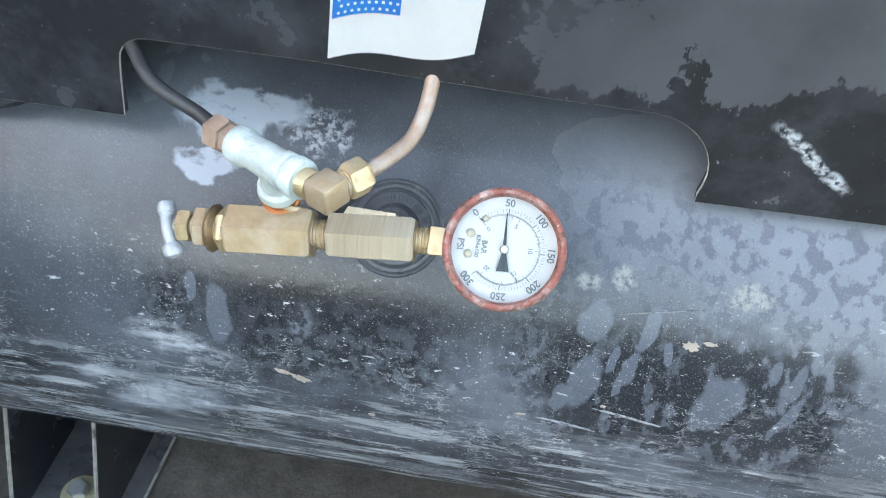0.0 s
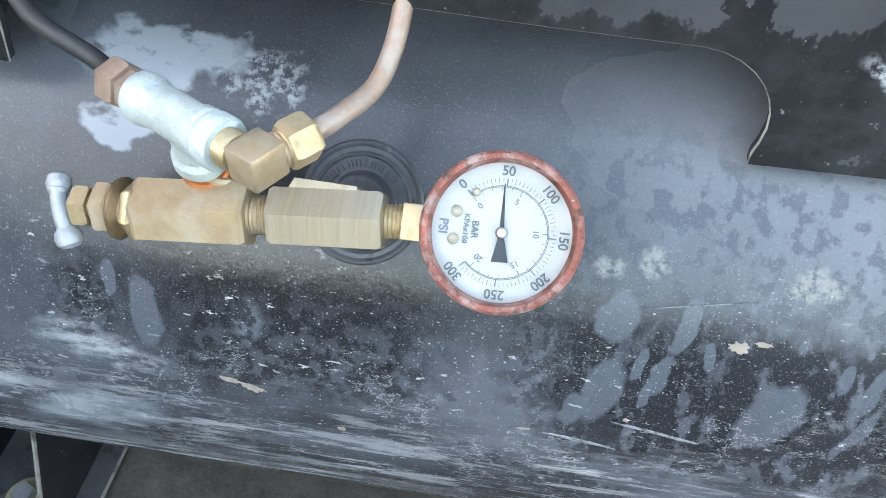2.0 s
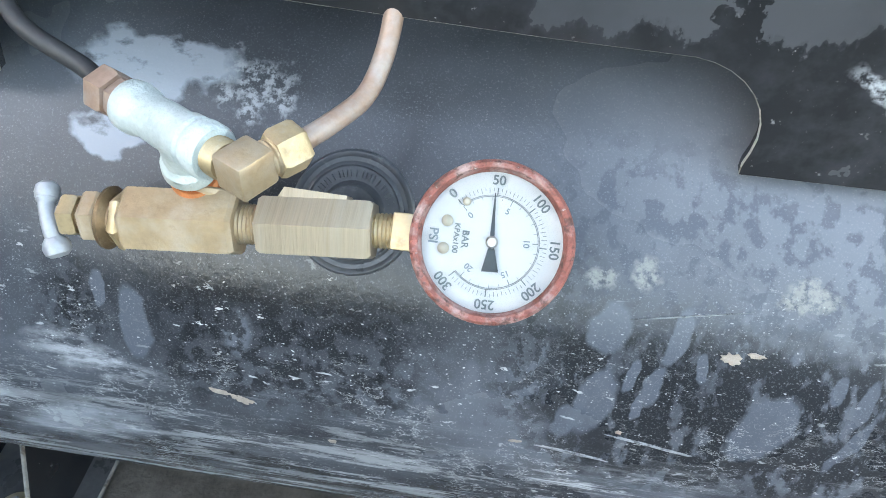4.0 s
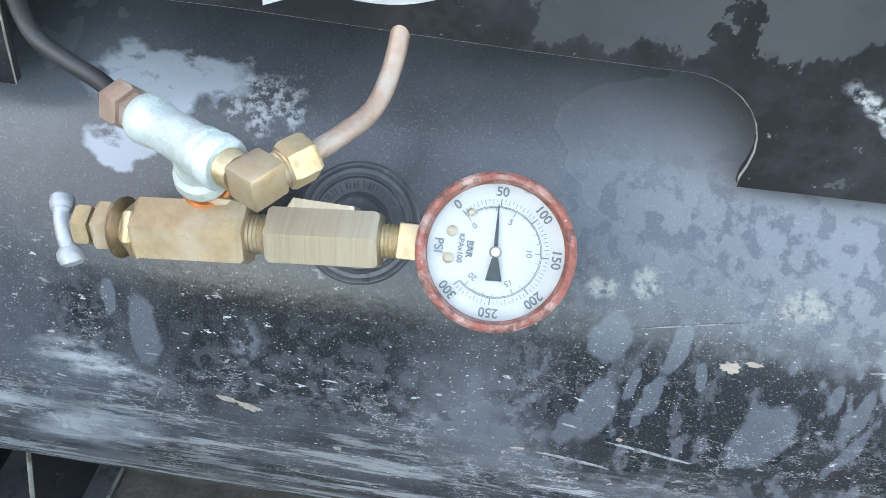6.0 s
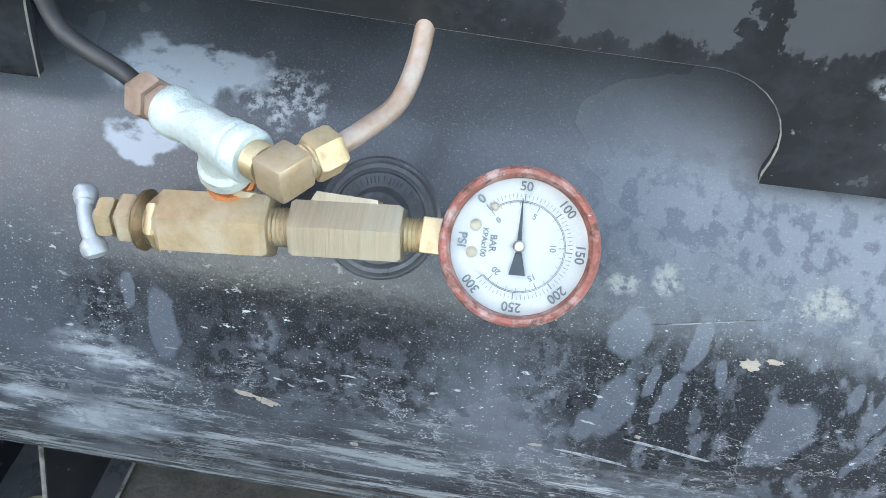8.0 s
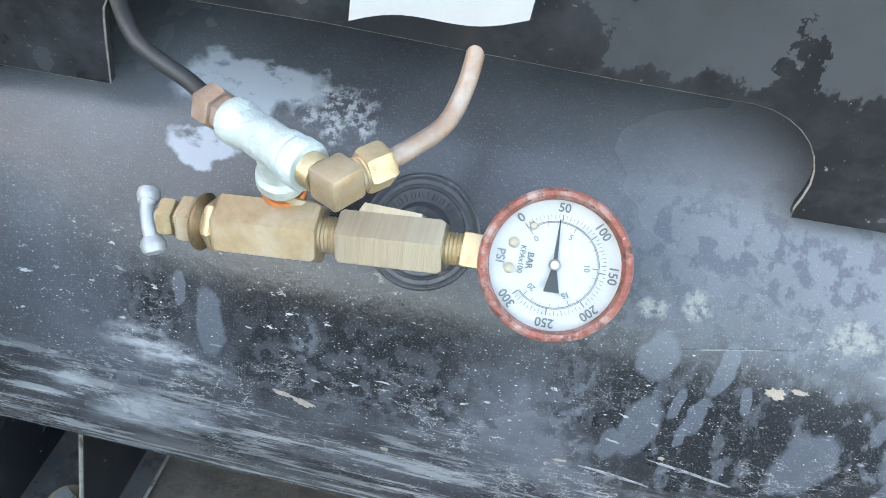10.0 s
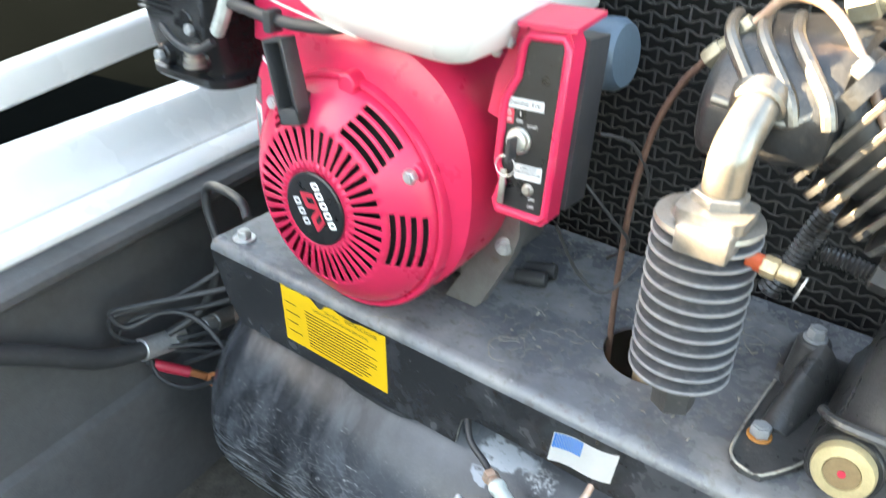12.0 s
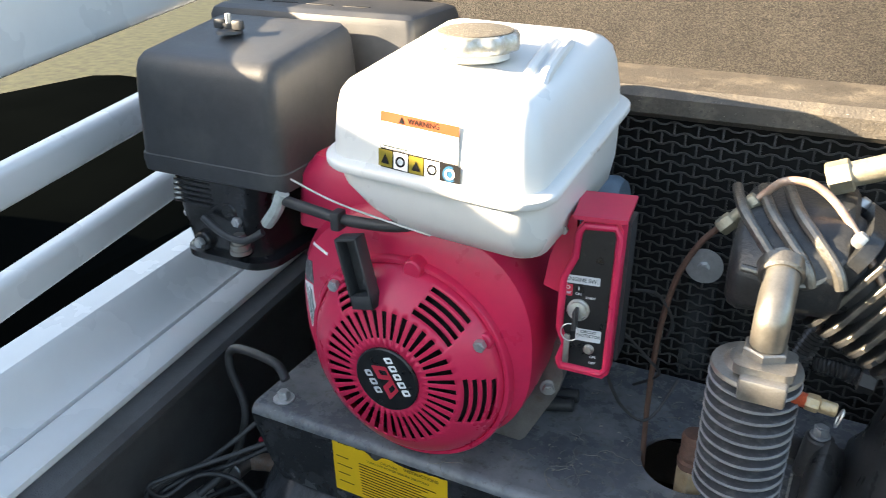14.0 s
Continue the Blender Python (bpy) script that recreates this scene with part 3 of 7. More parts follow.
    ro2.inputs[3].default_value = 0.65
    L.new(ro2.outputs[0], b.inputs["Roughness"])
    bp = N.new("ShaderNodeBump")
    bp.inputs["Strength"].default_value, bp.inputs["Distance"].default_value = 0.12, 0.002
    L.new(nz(180, 5, 0.6), bp.inputs["Height"])
    L.new(bp.outputs[0], b.inputs["Normal"])
    return mt


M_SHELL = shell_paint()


def apron_paint():
    """Glossy black apron paint, its grey reflected haze put into the colour as a patch whose lower border runs and
    drips, and a bare smear.
    """
    mt = surf("black_apron_paint", (0.020, 0.022, 0.025), 0.22, var=0.3, scale=9, bump=0.03, rvar=0.10, dust=[((0.075, 0.080, 0.090), 0.50, 16, 0.36, 4, 0.8), ((0.36, 0.37, 0.38), 0.33, 150, 0.8, 14, 0.5), ((0.5, 0.5, 0.48), 0.325, 700, 0.8, 12, 0.8)])
    N, L = mt.node_tree.nodes, mt.node_tree.links
    b = N["Principled BSDF"]
    tc = N.new("ShaderNodeTexCoord")
    sep = N.new("ShaderNodeSeparateXYZ")
    L.new(tc.outputs["Object"], sep.inputs[0])

    def calc(op, a, c, clamp=False):
        x = N.new("ShaderNodeMath")
        x.operation, x.use_clamp = op, clamp
        for i, v in enumerate((a, c)):
            if isinstance(v, (int, float)):
                x.inputs[i].default_value = v
            else:
                L.new(v, x.inputs[i])
        return x.outputs[0]

    def noise_of(scale, stretch=(1, 1, 1), detail=5.0):
        mp = N.new("ShaderNodeMapping")
        mp.inputs["Scale"].default_value = stretch
        L.new(tc.outputs["Object"], mp.inputs[0])
        x = N.new("ShaderNodeTexNoise")
        x.inputs["Scale"].default_value, x.inputs["Detail"].default_value, x.inputs["Roughness"].default_value = scale, detail, 0.6
        L.new(mp.outputs[0], x.inputs["Vector"])
        return calc("SUBTRACT", x.outputs["Fac"], 0.5)

    def ramp(v, a, c, top=1.0):
        x = N.new("ShaderNodeMapRange")
        x.inputs[1].default_value, x.inputs[2].default_value, x.inputs[4].default_value = a, c, top
        L.new(v, x.inputs[0])
        return x.outputs[0]

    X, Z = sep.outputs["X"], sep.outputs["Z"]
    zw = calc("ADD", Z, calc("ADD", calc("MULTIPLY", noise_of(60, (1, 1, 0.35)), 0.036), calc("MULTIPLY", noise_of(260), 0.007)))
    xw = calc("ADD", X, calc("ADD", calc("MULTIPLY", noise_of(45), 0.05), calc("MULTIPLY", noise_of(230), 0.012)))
    # sheen of the sky painted as grey base colour, bounded by height and X
    reflected_haze = calc("MULTIPLY", ramp(calc("SUBTRACT", zw, ramp(X, 0.135, 0.19, 0.013)), 0.6255, 0.6285), ramp(xw, 0.060, 0.066))
    # dark tongues standing up into the painted haze
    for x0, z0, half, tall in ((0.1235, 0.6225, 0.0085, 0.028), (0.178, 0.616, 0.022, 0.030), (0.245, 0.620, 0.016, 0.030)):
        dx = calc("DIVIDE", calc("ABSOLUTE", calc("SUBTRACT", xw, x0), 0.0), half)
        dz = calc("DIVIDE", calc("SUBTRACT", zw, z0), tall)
        reflected_haze = calc("MULTIPLY", reflected_haze, ramp(calc("ADD", dx, dz), 0.96, 1.06))
    soft = calc("MULTIPLY", reflected_haze, ramp(noise_of(14), -0.30, 0.05, 0.88))
    # bare smear running down to the corner
    u = calc("ADD", calc("MULTIPLY", calc("SUBTRACT", X, 0.180), 0.78), calc("MULTIPLY", calc("SUBTRACT", Z, 0.606), -0.63))
    v = calc("ADD", calc("MULTIPLY", calc("SUBTRACT", X, 0.180), 0.63), calc("MULTIPLY", calc("SUBTRACT", Z, 0.606), 0.78))
    v = calc("ADD", v, calc("MULTIPLY", noise_of(160), 0.006))
    smear = calc("MULTIPLY", ramp(calc("ABSOLUTE", v, 0.0), 0.0034, 0.0012), ramp(calc("ABSOLUTE", u, 0.0), 0.0265, 0.018))
    smear = calc("MULTIPLY", smear, ramp(noise_of(300, (1, 1, 1)), -0.10, 0.08))
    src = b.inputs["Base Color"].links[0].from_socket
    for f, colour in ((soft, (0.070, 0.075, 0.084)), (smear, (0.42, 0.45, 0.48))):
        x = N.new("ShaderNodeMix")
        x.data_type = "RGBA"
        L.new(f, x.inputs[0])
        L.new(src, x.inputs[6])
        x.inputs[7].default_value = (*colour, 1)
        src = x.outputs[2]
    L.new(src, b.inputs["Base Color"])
    ro = N.new("ShaderNodeMix")
    ro.data_type = "FLOAT"
    L.new(soft, ro.inputs[0])
    L.new(b.inputs["Roughness"].links[0].from_socket, ro.inputs[2])
    ro.inputs[3].default_value = 0.33
    L.new(ro.outputs[0], b.inputs["Roughness"])
    return mt


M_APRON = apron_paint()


def ground_paint():
    mt = bpy.data.materials.new("dry_grass_ground")
    mt.use_nodes = True
    N, L = mt.node_tree.nodes, mt.node_tree.links
    b = N["Principled BSDF"]
    tc = N.new("ShaderNodeTexCoord")
    rp = N.new("ShaderNodeValToRGB")
    x = N.new("ShaderNodeTexNoise")
    x.inputs["Scale"].default_value, x.inputs["Detail"].default_value = 9.0, 9.0
    L.new(tc.outputs["Object"], x.inputs["Vector"])
    L.new(x.outputs["Fac"], rp.inputs[0])
    rp.color_ramp.elements[0].position, rp.color_ramp.elements[0].color = 0.35, (0.009, 0.014, 0.003, 1)
    rp.color_ramp.elements[1].position, rp.color_ramp.elements[1].color = 0.68, (0.036, 0.042, 0.014, 1)
    L.new(rp.outputs[0], b.inputs["Base Color"])
    b.inputs["Roughness"].default_value = 0.95
    return mt


M_GROUND = ground_paint()

# ---- setting: ground, truck bed, side rails, bulkhead ----
FLOOR = 0.212
bm = bmesh.new()
bmesh.ops.create_grid(bm, x_segments=2, y_segments=2, size=400, matrix=Matrix.Translation((0, 0, -0.55)))
solid("ground", bm, M_GROUND, "dry green grass ground beside the truck", "ground", kind="structure")

# unseen slab added so the tank reflects grey instead of sunlit grass
bm = bmesh.new()
add_box(bm, (-0.85, -30, -0.60), (9, 30, -0.546))
M_ASPHALT = surf("asphalt", (0.055, 0.054, 0.052), 0.9, var=0.25, scale=8, bump=0.3, bscale=90)
solid("road", bm, M_ASPHALT, "grey asphalt slab under the truck, unseen, added for greyer reflections", "road", kind="structure")

# the truck stands turned a little against the compressor: u to its right, v ahead
TRUCK = pose(-0.656, 0.253, 0, 0, 0, 7.5)


def truck_bar(bm, profile, v0, v1, rise=0.0):
    """A profile of (u, z) drawn along the truck from v0 to v1."""
    rings = [[TRUCK @ Vector((u, v, z + rise * (v - 0.1))) for u, z in profile] for v in (v0, v1)]
    return add_loft(bm, rings)


bm = bmesh.new()
truck_bar(bm, [(0.0, FLOOR - 0.03), (1.75, FLOOR - 0.03), (1.75, FLOOR), (0.0, FLOOR)], -1.0, 0.66)
solid("floor", bm, M_MAT, "black rubber truck bed mat, dusty", "floor", kind="structure")
bm = bmesh.new()
truck_bar(bm, [(0.055, FLOOR), (0.052, 0.40), (0.046, 0.418), (0.036, 0.426), (0.036, 0.62), (0.044, 0.636), (0.064, 0.648), (0.072, 0.656), (0.073, 0.666), (0.066, 0.673), (0.034, 0.679), (0.034, 0.686), (-0.02, 0.686), (-0.02, FLOOR)], -1.0, 0.66)
solid("wall_side", bm, M_LINER, "black textured plastic truck bed liner wall", "wall", kind="structure")
bm = bmesh.new()
truck_bar(bm, [(1.70, FLOOR), (1.78, FLOOR), (1.78, 0.70), (1.70, 0.70)], -1.0, 0.66)
solid("wall_far_side", bm, M_LINER, "black textured plastic truck bed liner wall", "wall", kind="structure")
bm = bmesh.new()
truck_bar(bm, [(0.036, 0.676), (0.040, 0.682), (0.040, 0.689), (0.034, 0.694), (0.0025, 0.699), (0.0015, 0.688), (-0.0025, 0.688), (-0.0035, 0.700), (-0.018, 0.705), (-0.034, 0.722), (-0.045, 0.744), (-0.056, 0.752), (-0.10, 0.752), (-0.115, 0.74), (-0.12, 0.30), (-0.06, 0.30), (-0.06, 0.676)], -1.0, 0.9)
solid("bed_cap", bm, M_WHITE, "white painted steel bed rail cap", "trim", kind="structure")


def side_rail(zm, h, thick, v0, v1, u=-0.06):
    bm = bmesh.new()
    prof = [(u - thick / 2 + x, zm + z) for x, z in rounded(thick, h, min(h, thick) * 0.32, 4)]
    return truck_bar(bm, prof, v0, v1, 0.085)


rack = thing("side_rack", (-0.72, 0.25, 0.752), "white painted metal side rack with three long rails above the bed", "rack")
part("rail", side_rail(0.838, 0.046, 0.030, -1.0, 0.85), M_WHITE, rack)
part("rail", side_rail(0.957, 0.046, 0.030, -1.0, 0.85), M_WHITE, rack)
part("top_rail", side_rail(1.148, 0.160, 0.050, -1.0, 0.85), M_WHITE, rack, "broad white top rail")
for v in (-0.95, 0.82):
    bm = bmesh.new()
    lo = TRUCK @ Vector((-0.09, v, 0.75))
    add_cyl(bm, lo, lo + Vector((0, 0, 0.42)), 0.02)
    part("post", bm, M_WHITE, rack)

# unseen rear wall, added so the tank does not mirror the sunlit ground
bm = bmesh.new()
add_loft(bm, [[TRUCK @ Vector((u, v, z)) for v, z in ((-1.06, FLOOR - 0.03), (-1.0, FLOOR - 0.03), (-1.0, 0.69), (-1.06, 0.69))] for u in (0.0, 1.75)])
solid("wall_added_rear", bm, M_LINER, "unseen black rear wall, added to keep ground reflections off the tank", "wall", kind="structure")
# dark ring added out of view to keep horizon glow out of reflections
bm = bmesh.new()
M_HORIZON_MASK = surf("horizon_mask", (0.035, 0.045, 0.020), 0.95, var=0.6, scale=0.6, bump=0.0)
ring = [[(48 * math.cos(2 * math.pi * k / 40), 48 * math.sin(2 * math.pi * k / 40), z) for k in range(40)] for z in (-0.6, 6.5)]
add_loft(bm, ring, (False, False))
bmesh.ops.solidify(bm, geom=list(bm.faces), thickness=0.5)
solid("backdrop", bm, M_HORIZON_MASK, "unseen dark green ring, added to cover the bright horizon", "backdrop", kind="structure")

# bulkhead behind the compressor
bm = bmesh.new()
add_loft(bm, [[(x, 0.70, FLOOR), (x, 0.70, 1.035), (x, 0.702, 1.045), (x, 0.74, 1.22), (x, 0.79, 1.34), (x, 0.83, 1.34), (x, 0.83, FLOOR)] for x in (-0.75, 1.0)])
solid("wall_bulkhead", bm, M_TEX, "black coarse-textured bulkhead panel in sunlight", "wall", kind="structure")
bm = bmesh.new()
prof = [(0.598, 1.012), (0.592, 1.018), (0.592, 1.036), (0.600, 1.046), (0.685, 1.050), (0.697, 1.046), (0.697, 1.012)]
add_loft(bm, [[(x, y, z) for y, z in prof] for x in (-0.75, 1.0)])
solid("bulkhead_ledge", bm, M_LEDGE, "dusty brown-black ledge along the bulkhead", "trim", kind="structure")

# dark vehicle close beside the truck; its unseen tall cab is added to keep the low sun off the bed
car = thing("sun_blocking_truck", (-2.3, -0.6, -0.55), "black vehicle alongside, its tall unseen cab added to block the sun", "truck")


def car_ring(y, top, side=-1.40):
    if top < 0.5:
        prof = [(side + 0.04, -0.20), (side, 0.05), (side - 0.01, top - 0.12), (side - 0.06, top - 0.06), (side - 0.20, top - 0.02), (side - 0.40, top)]
        return [(x, y, z) for x, z in prof + [(-4.8 - x, z) for x, z in prof[::-1]]]
    prof = [(side + 0.04, -0.20), (side, 0.05), (side, 0.42), (side - 0.06, 0.55)]
    prof += [(side - 0.10, top - 0.10), (side - 0.16, top)] if top > 0.8 else [(side - 0.20, top - 0.02), (side - 0.40, top)]
    full = prof + [(-4.8 - x, z) for x, z in prof[::-1]]
    return [(x, y, z) for x, z in full]


# roof heights shaped to set where the shade ends on the engine
bm = bmesh.new()
add_loft(bm, [car_ring(y, t) for y, t in ((-3.2, 0.60), (-3.1, 0.62), (-2.1, 0.64), (-1.9, 1.44), (-1.5, 1.525), (-0.565, 1.530), (-0.525, 1.598), (-0.40, 1.605), (-0.29, 1.580), (-0.20, 1.535), (0.05, 1.48), (0.46, 0.46), (1.6, 0.44), (2.4, 0.40), (2.6, 0.30))])
part("body", bm, M_CARBODY, car, "black painted body", sharp=25)
for y in (-2.5, 1.2):
    for x, s in ((-1.62, 1), (-3.18, -1)):
        bm = bmesh.new()
        add_lathe(bm, (x, y, -0.20), (s, 0, 0), [(0, 0), (0.28, 0), (0.34, 0.03), (0.35, 0.06), (0.35, 0.17), (0.32, 0.20), (0.2, 0.19), (0, 0.18)], 32)
        part("wheel", bm, M_CABLE, car)
M_GLASSD = surf("dark_car_glass", (0.010, 0.012, 0.013), 0.10, var=0.1, scale=5, bump=0.0)
for x0, sgn_ in ((-1.461, 1), (-3.339, -1)):
    for ya, yb in ((-1.62, -0.92), (-0.84, -0.20)):
        bm = bmesh.new()
        px = [(x0 + 0.006 * sgn_ - sgn_ * 0.0442 * (z - 0.60) / 0.905, y, z) for y, z in ((ya, 0.68), (yb, 0.68), (yb - 0.06, 1.36), (ya + 0.06, 1.36))]
        add_loft(bm, [px, [(p[0] - 0.012 * sgn_, p[1], p[2]) for p in px]])
        part("window", bm, M_GLASSD, car, "dark side window")
# ---- air tank with its platform ----
TY, TZ, TR = 0.430, 0.443, 0.165
tank = thing("air_tank", (0.0, TY, FLOOR), "worn black horizontal air compressor tank with mounting platform", "air tank")
bm = bmesh.new()
prof = [(0, -0.085)]
for k in range(1, 13):
    a = math.pi / 2 * k / 12
    prof.append((TR * math.sin(a), -0.085 * math.cos(a)))
prof += [(TR, 0.0), (TR + 0.0006, 0.006), (TR + 0.0006, 0.012), (TR, 0.016)]
prof += [(TR, 0.016 + 0.05 * k) for k in range(1, 21)]
prof += [(TR * math.cos(math.pi / 2 * k / 8), 1.016 + 0.085 * math.sin(math.pi / 2 * k / 8)) for k in range(1, 8)] + [(0, 1.101)]
add_lathe(bm, (-0.438, TY, TZ), (1, 0, 0), prof, 128)
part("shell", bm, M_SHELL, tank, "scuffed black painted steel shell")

# platform: top plate with a large opening, front and rear aprons
PT = 0.693
HX, HY, HR = 0.018, 0.430, 0.047
LEAN_Y = 0.08   # the front apron falls back a little towards its foot


def apron_y(z):
    return 0.308 + LEAN_Y * (PT - z)


bm = bmesh.new()
xs = [-0.465, HX - 0.09, HX + 0.09, 0.62]
y0, y1 = 0.320, 0.585
for xa, xb in ((xs[0], xs[1]), (xs[2], xs[3])):
    add_box(bm, (xa, y0, PT - 0.005), (xb, y1, PT))
hole = []
n = 48
for zz in (PT, PT - 0.005):
    inner = [Vector((HX + HR * math.cos(2 * math.pi * k / n), HY + HR * 1.0 * math.sin(2 * math.pi * k / n), zz)) for k in range(n)]
    outer = []
    for k in range(n):
        a = 2 * math.pi * k / n
        c, s = math.cos(a), math.sin(a)
        dx = (xs[2] - HX) / abs(c) if abs(c) > 1e-6 else 9
        dy = ((y1 - HY) if s > 0 else (HY - y0)) / abs(s) if abs(s) > 1e-6 else 9
        d = min(dx, dy)
        outer.append(Vector((HX + c * d, HY + s * d, zz)))
    hole.append(([bm.verts.new(p) for p in inner], [bm.verts.new(p) for p in outer]))
for k in range(n):
    k2 = (k + 1) % n
    (i0, o0), (i1, o1) = hole
    bm.faces.new((i0[k], o0[k], o0[k2], i0[k2]))
    bm.faces.new((i1[k], i1[k2], o1[k2], o1[k]))
    bm.faces.new((i0[k], i0[k2], i1[k2], i1[k]))
# square corners of the middle piece
for sx in (-1, 1):
    for sy, yy in ((1, y1), (-1, y0)):
        ka = [k for k in range(n) if abs(hole[0][1][k].co.x - (HX + 0.09 * sx)) < 1e-5]
        kb = [k for k in range(n) if abs(hole[0][1][k].co.y - yy) < 1e-5]
        va = min((hole[0][1][k] for k in ka), key=lambda v: abs(v.co.y - yy))
        vb = min((hole[0][1][k] for k in kb), key=lambda v: abs(v.co.x - (HX + 0.09 * sx)))
        cv = bm.verts.new((HX + 0.09 * sx, yy, PT))
        if va is not vb:
            bm.faces.new((va, cv, vb))
plat = part("platform", bm, M_TOP, tank, "dusty black steel mounting platform")

# front apron with the rounded cut-out, bent into the top plate
bm = bmesh.new()
zb = 0.5755
cut = [(-0.1225, 0.585), (-0.1185, 0.604)]
for k in range(6):
    a = radians(170 - 80 * k / 5)
    cut.append((-0.100 + 0.016 * math.cos(a), 0.6125 + 0.016 * math.sin(a)))
cut += [(-0.030, 0.6270), (0.026, 0.6240), (0.071, 0.6218)]
for k in range(9):
    a = radians(84 - 94 * k / 8)
    cut.append((0.112 + 0.030 * math.cos(a), 0.5905 + 0.0300 * math.sin(a)))
cut += [(0.1405, 0.580), (0.1405, zb)]
outline = [(-0.465, 0.681), (-0.465, 0.672)] + [(-0.449, 0.612), (-0.435, 0.588)] + cut + [(0.62, zb), (0.62, 0.681)]
th = 0.0045
ux, uy = Vector((1, 0, 0)), Vector((0, -LEAN_Y, 1)).normalized()
add_prism(bm, [(x, (z - PT) * math.sqrt(1 + LEAN_Y ** 2)) for x, z in outline], (0, 0.308 + th, PT), ux, uy, th)
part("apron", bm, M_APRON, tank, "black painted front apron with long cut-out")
M_EDGE = surf("worn_bare_edge", (0.44, 0.42, 0.37), 0.5, 0.4, var=0.4, scale=200, bump=0.3, dust=[((0.20, 0.12, 0.06), 0.45, 120, 0.8, 6, 0.7), ((0.05, 0.05, 0.05), 0.45, 60, 0.6, 8, 0.8)])
bm = bmesh.new()
edge = [(-0.435, 0.588)] + cut + [(0.60, zb)]
add_tube(bm, [(x, 0.308 + LEAN_Y * (PT - z) + 0.0006, z - 0.0002) for x, z in edge], 0.00055, 6, 1)
part("worn_edge", bm, M_EDGE, tank, "bare worn edge of the apron")
bm = bmesh.new()
rings = []
for x in (-0.465, 0.62):
    arc = []
    for k in range(9):
        a = radians(90 * k / 8)
        arc.append((x, 0.3205 - 0.0118 * math.sin(a) , PT - 0.012 + 0.012 * math.cos(a)))
    for k in range(8, -1, -1):
        a = radians(90 * k / 8)
        arc.append((x, 0.3205 - 0.0075 * math.sin(a), PT - 0.012 + 0.0075 * math.cos(a)))
    rings.append(arc)
add_loft(bm, rings)
part("bend", bm, M_TOP, tank, "rubbed grey bend along the platform edge")
bm = bmesh.new()
add_box(bm, (-0.465, 0.580, 0.60), (0.62, 0.585, PT - 0.005))
part("rear_apron", bm, M_PLATE, tank)
# weld saddle under the apron
bm = bmesh.new()
add_tube(bm, [(-0.285, 0.323, 0.590), (-0.26, 0.321, 0.580), (-0.20, 0.320, 0.579), (-0.17, 0.323, 0.586)], 0.0035, 8)
part("weld_bead", bm, M_PLATE, tank)
# feet
M_FOOT = surf("worn_foot_paint", (0.085, 0.085, 0.086), 0.30, var=0.4, scale=40, bump=0.1, dust=[((0.20, 0.18, 0.15), 0.46, 40, 0.6, 5, 0.6), ((0.03, 0.03, 0.032), 0.45, 22, 0.4, 5, 0.7)])
for fx in (-0.248, 0.40):
    bm = bmesh.new()
    add_box(bm, (fx - 0.044, 0.270, FLOOR), (fx + 0.047, 0.60, FLOOR + 0.005), 0.001)
    foot = part("foot", bm, M_FOOT, tank, "worn black steel foot bolted to the bed")
    for gx in (-0.044, 0.025):
        for fy, poly in ((0.276, [(0, 0), (0.124, 0), (0.124, 0.185), (0.088, 0.185)]), (0.475, [(0, 0), (0.115, 0), (0.04, 0.185), (0.0, 0.185)])):
            bm = bmesh.new()
            add_prism(bm, poly, (fx + gx, fy, FLOOR + 0.004), (0, 1, 0), (0, 0, 1), 0.004)
            part("leg_plate", bm, M_PLATE, foot)
        bm = bmesh.new()
        add_tube(bm, [(fx + gx + 0.002, 0.2755, FLOOR + 0.006), (fx + gx + 0.002, 0.276 + 0.088 * 0.9, FLOOR + 0.170)], 0.0016, 6, 1)
        part("worn_edge", bm, M_EDGE, foot, "bare rubbed plate edge")
    for ex in (-0.0438, 0.0468):
        bm = bmesh.new()
        add_tube(bm, [(fx + ex, 0.271, FLOOR + 0.0045), (fx + ex, 0.37, FLOOR + 0.0045)], 0.0013, 6, 1)
        part("worn_edge", bm, M_EDGE, foot, "bare rubbed plate edge")
    bm = bmesh.new()
    add_cyl(bm, (fx - 0.004, 0.307, FLOOR + 0.005), (fx - 0.004, 0.307, FLOOR + 0.008), 0.0150, n=28, bevel=0.0006)
    part("washer", bm, M_YZINC, foot, "yellow zinc washer")
    bm = bmesh.new()
    add_hex(bm, (fx - 0.004, 0.307, FLOOR + 0.008), (fx - 0.004, 0.307, FLOOR + 0.016), 0.014)
    part("foot_bolt", bm, M_ZINC, foot, "pale zinc bolt head")

# port flange pressed into the shell under the brass pieces
PN = Vector((0, -0.70, 0.714)).normalized()   # outward at the port
PUP = Vector((0, 0.714, 0.70)).normalized()   # up along the shell
AX = Vector((1, 0, 0))
PTN = Vector((0, -0.768, 0.640)).normalized()
PTU = Vector((0, 0.640, 0.768)).normalized()
port = Vector((0.0085, TY, TZ)) + PTN * (TR - 0.001)
bm = bmesh.new()
add_lathe(bm, port, PTN, [(0.0236, -0.003), (0.0232, 0.0010), (0.0224, 0.0017), (0.0214, 0.0016), (0.0206, 0.0010), (0.0190, 0.0009), (0.0184, 0.0016), (0.0177, 0.0019), (0.0170, 0.0014), (0.0120, 0.0014), (0.0108, 0.0030), (0.0100, 0.006), (0, 0.006)], 64)
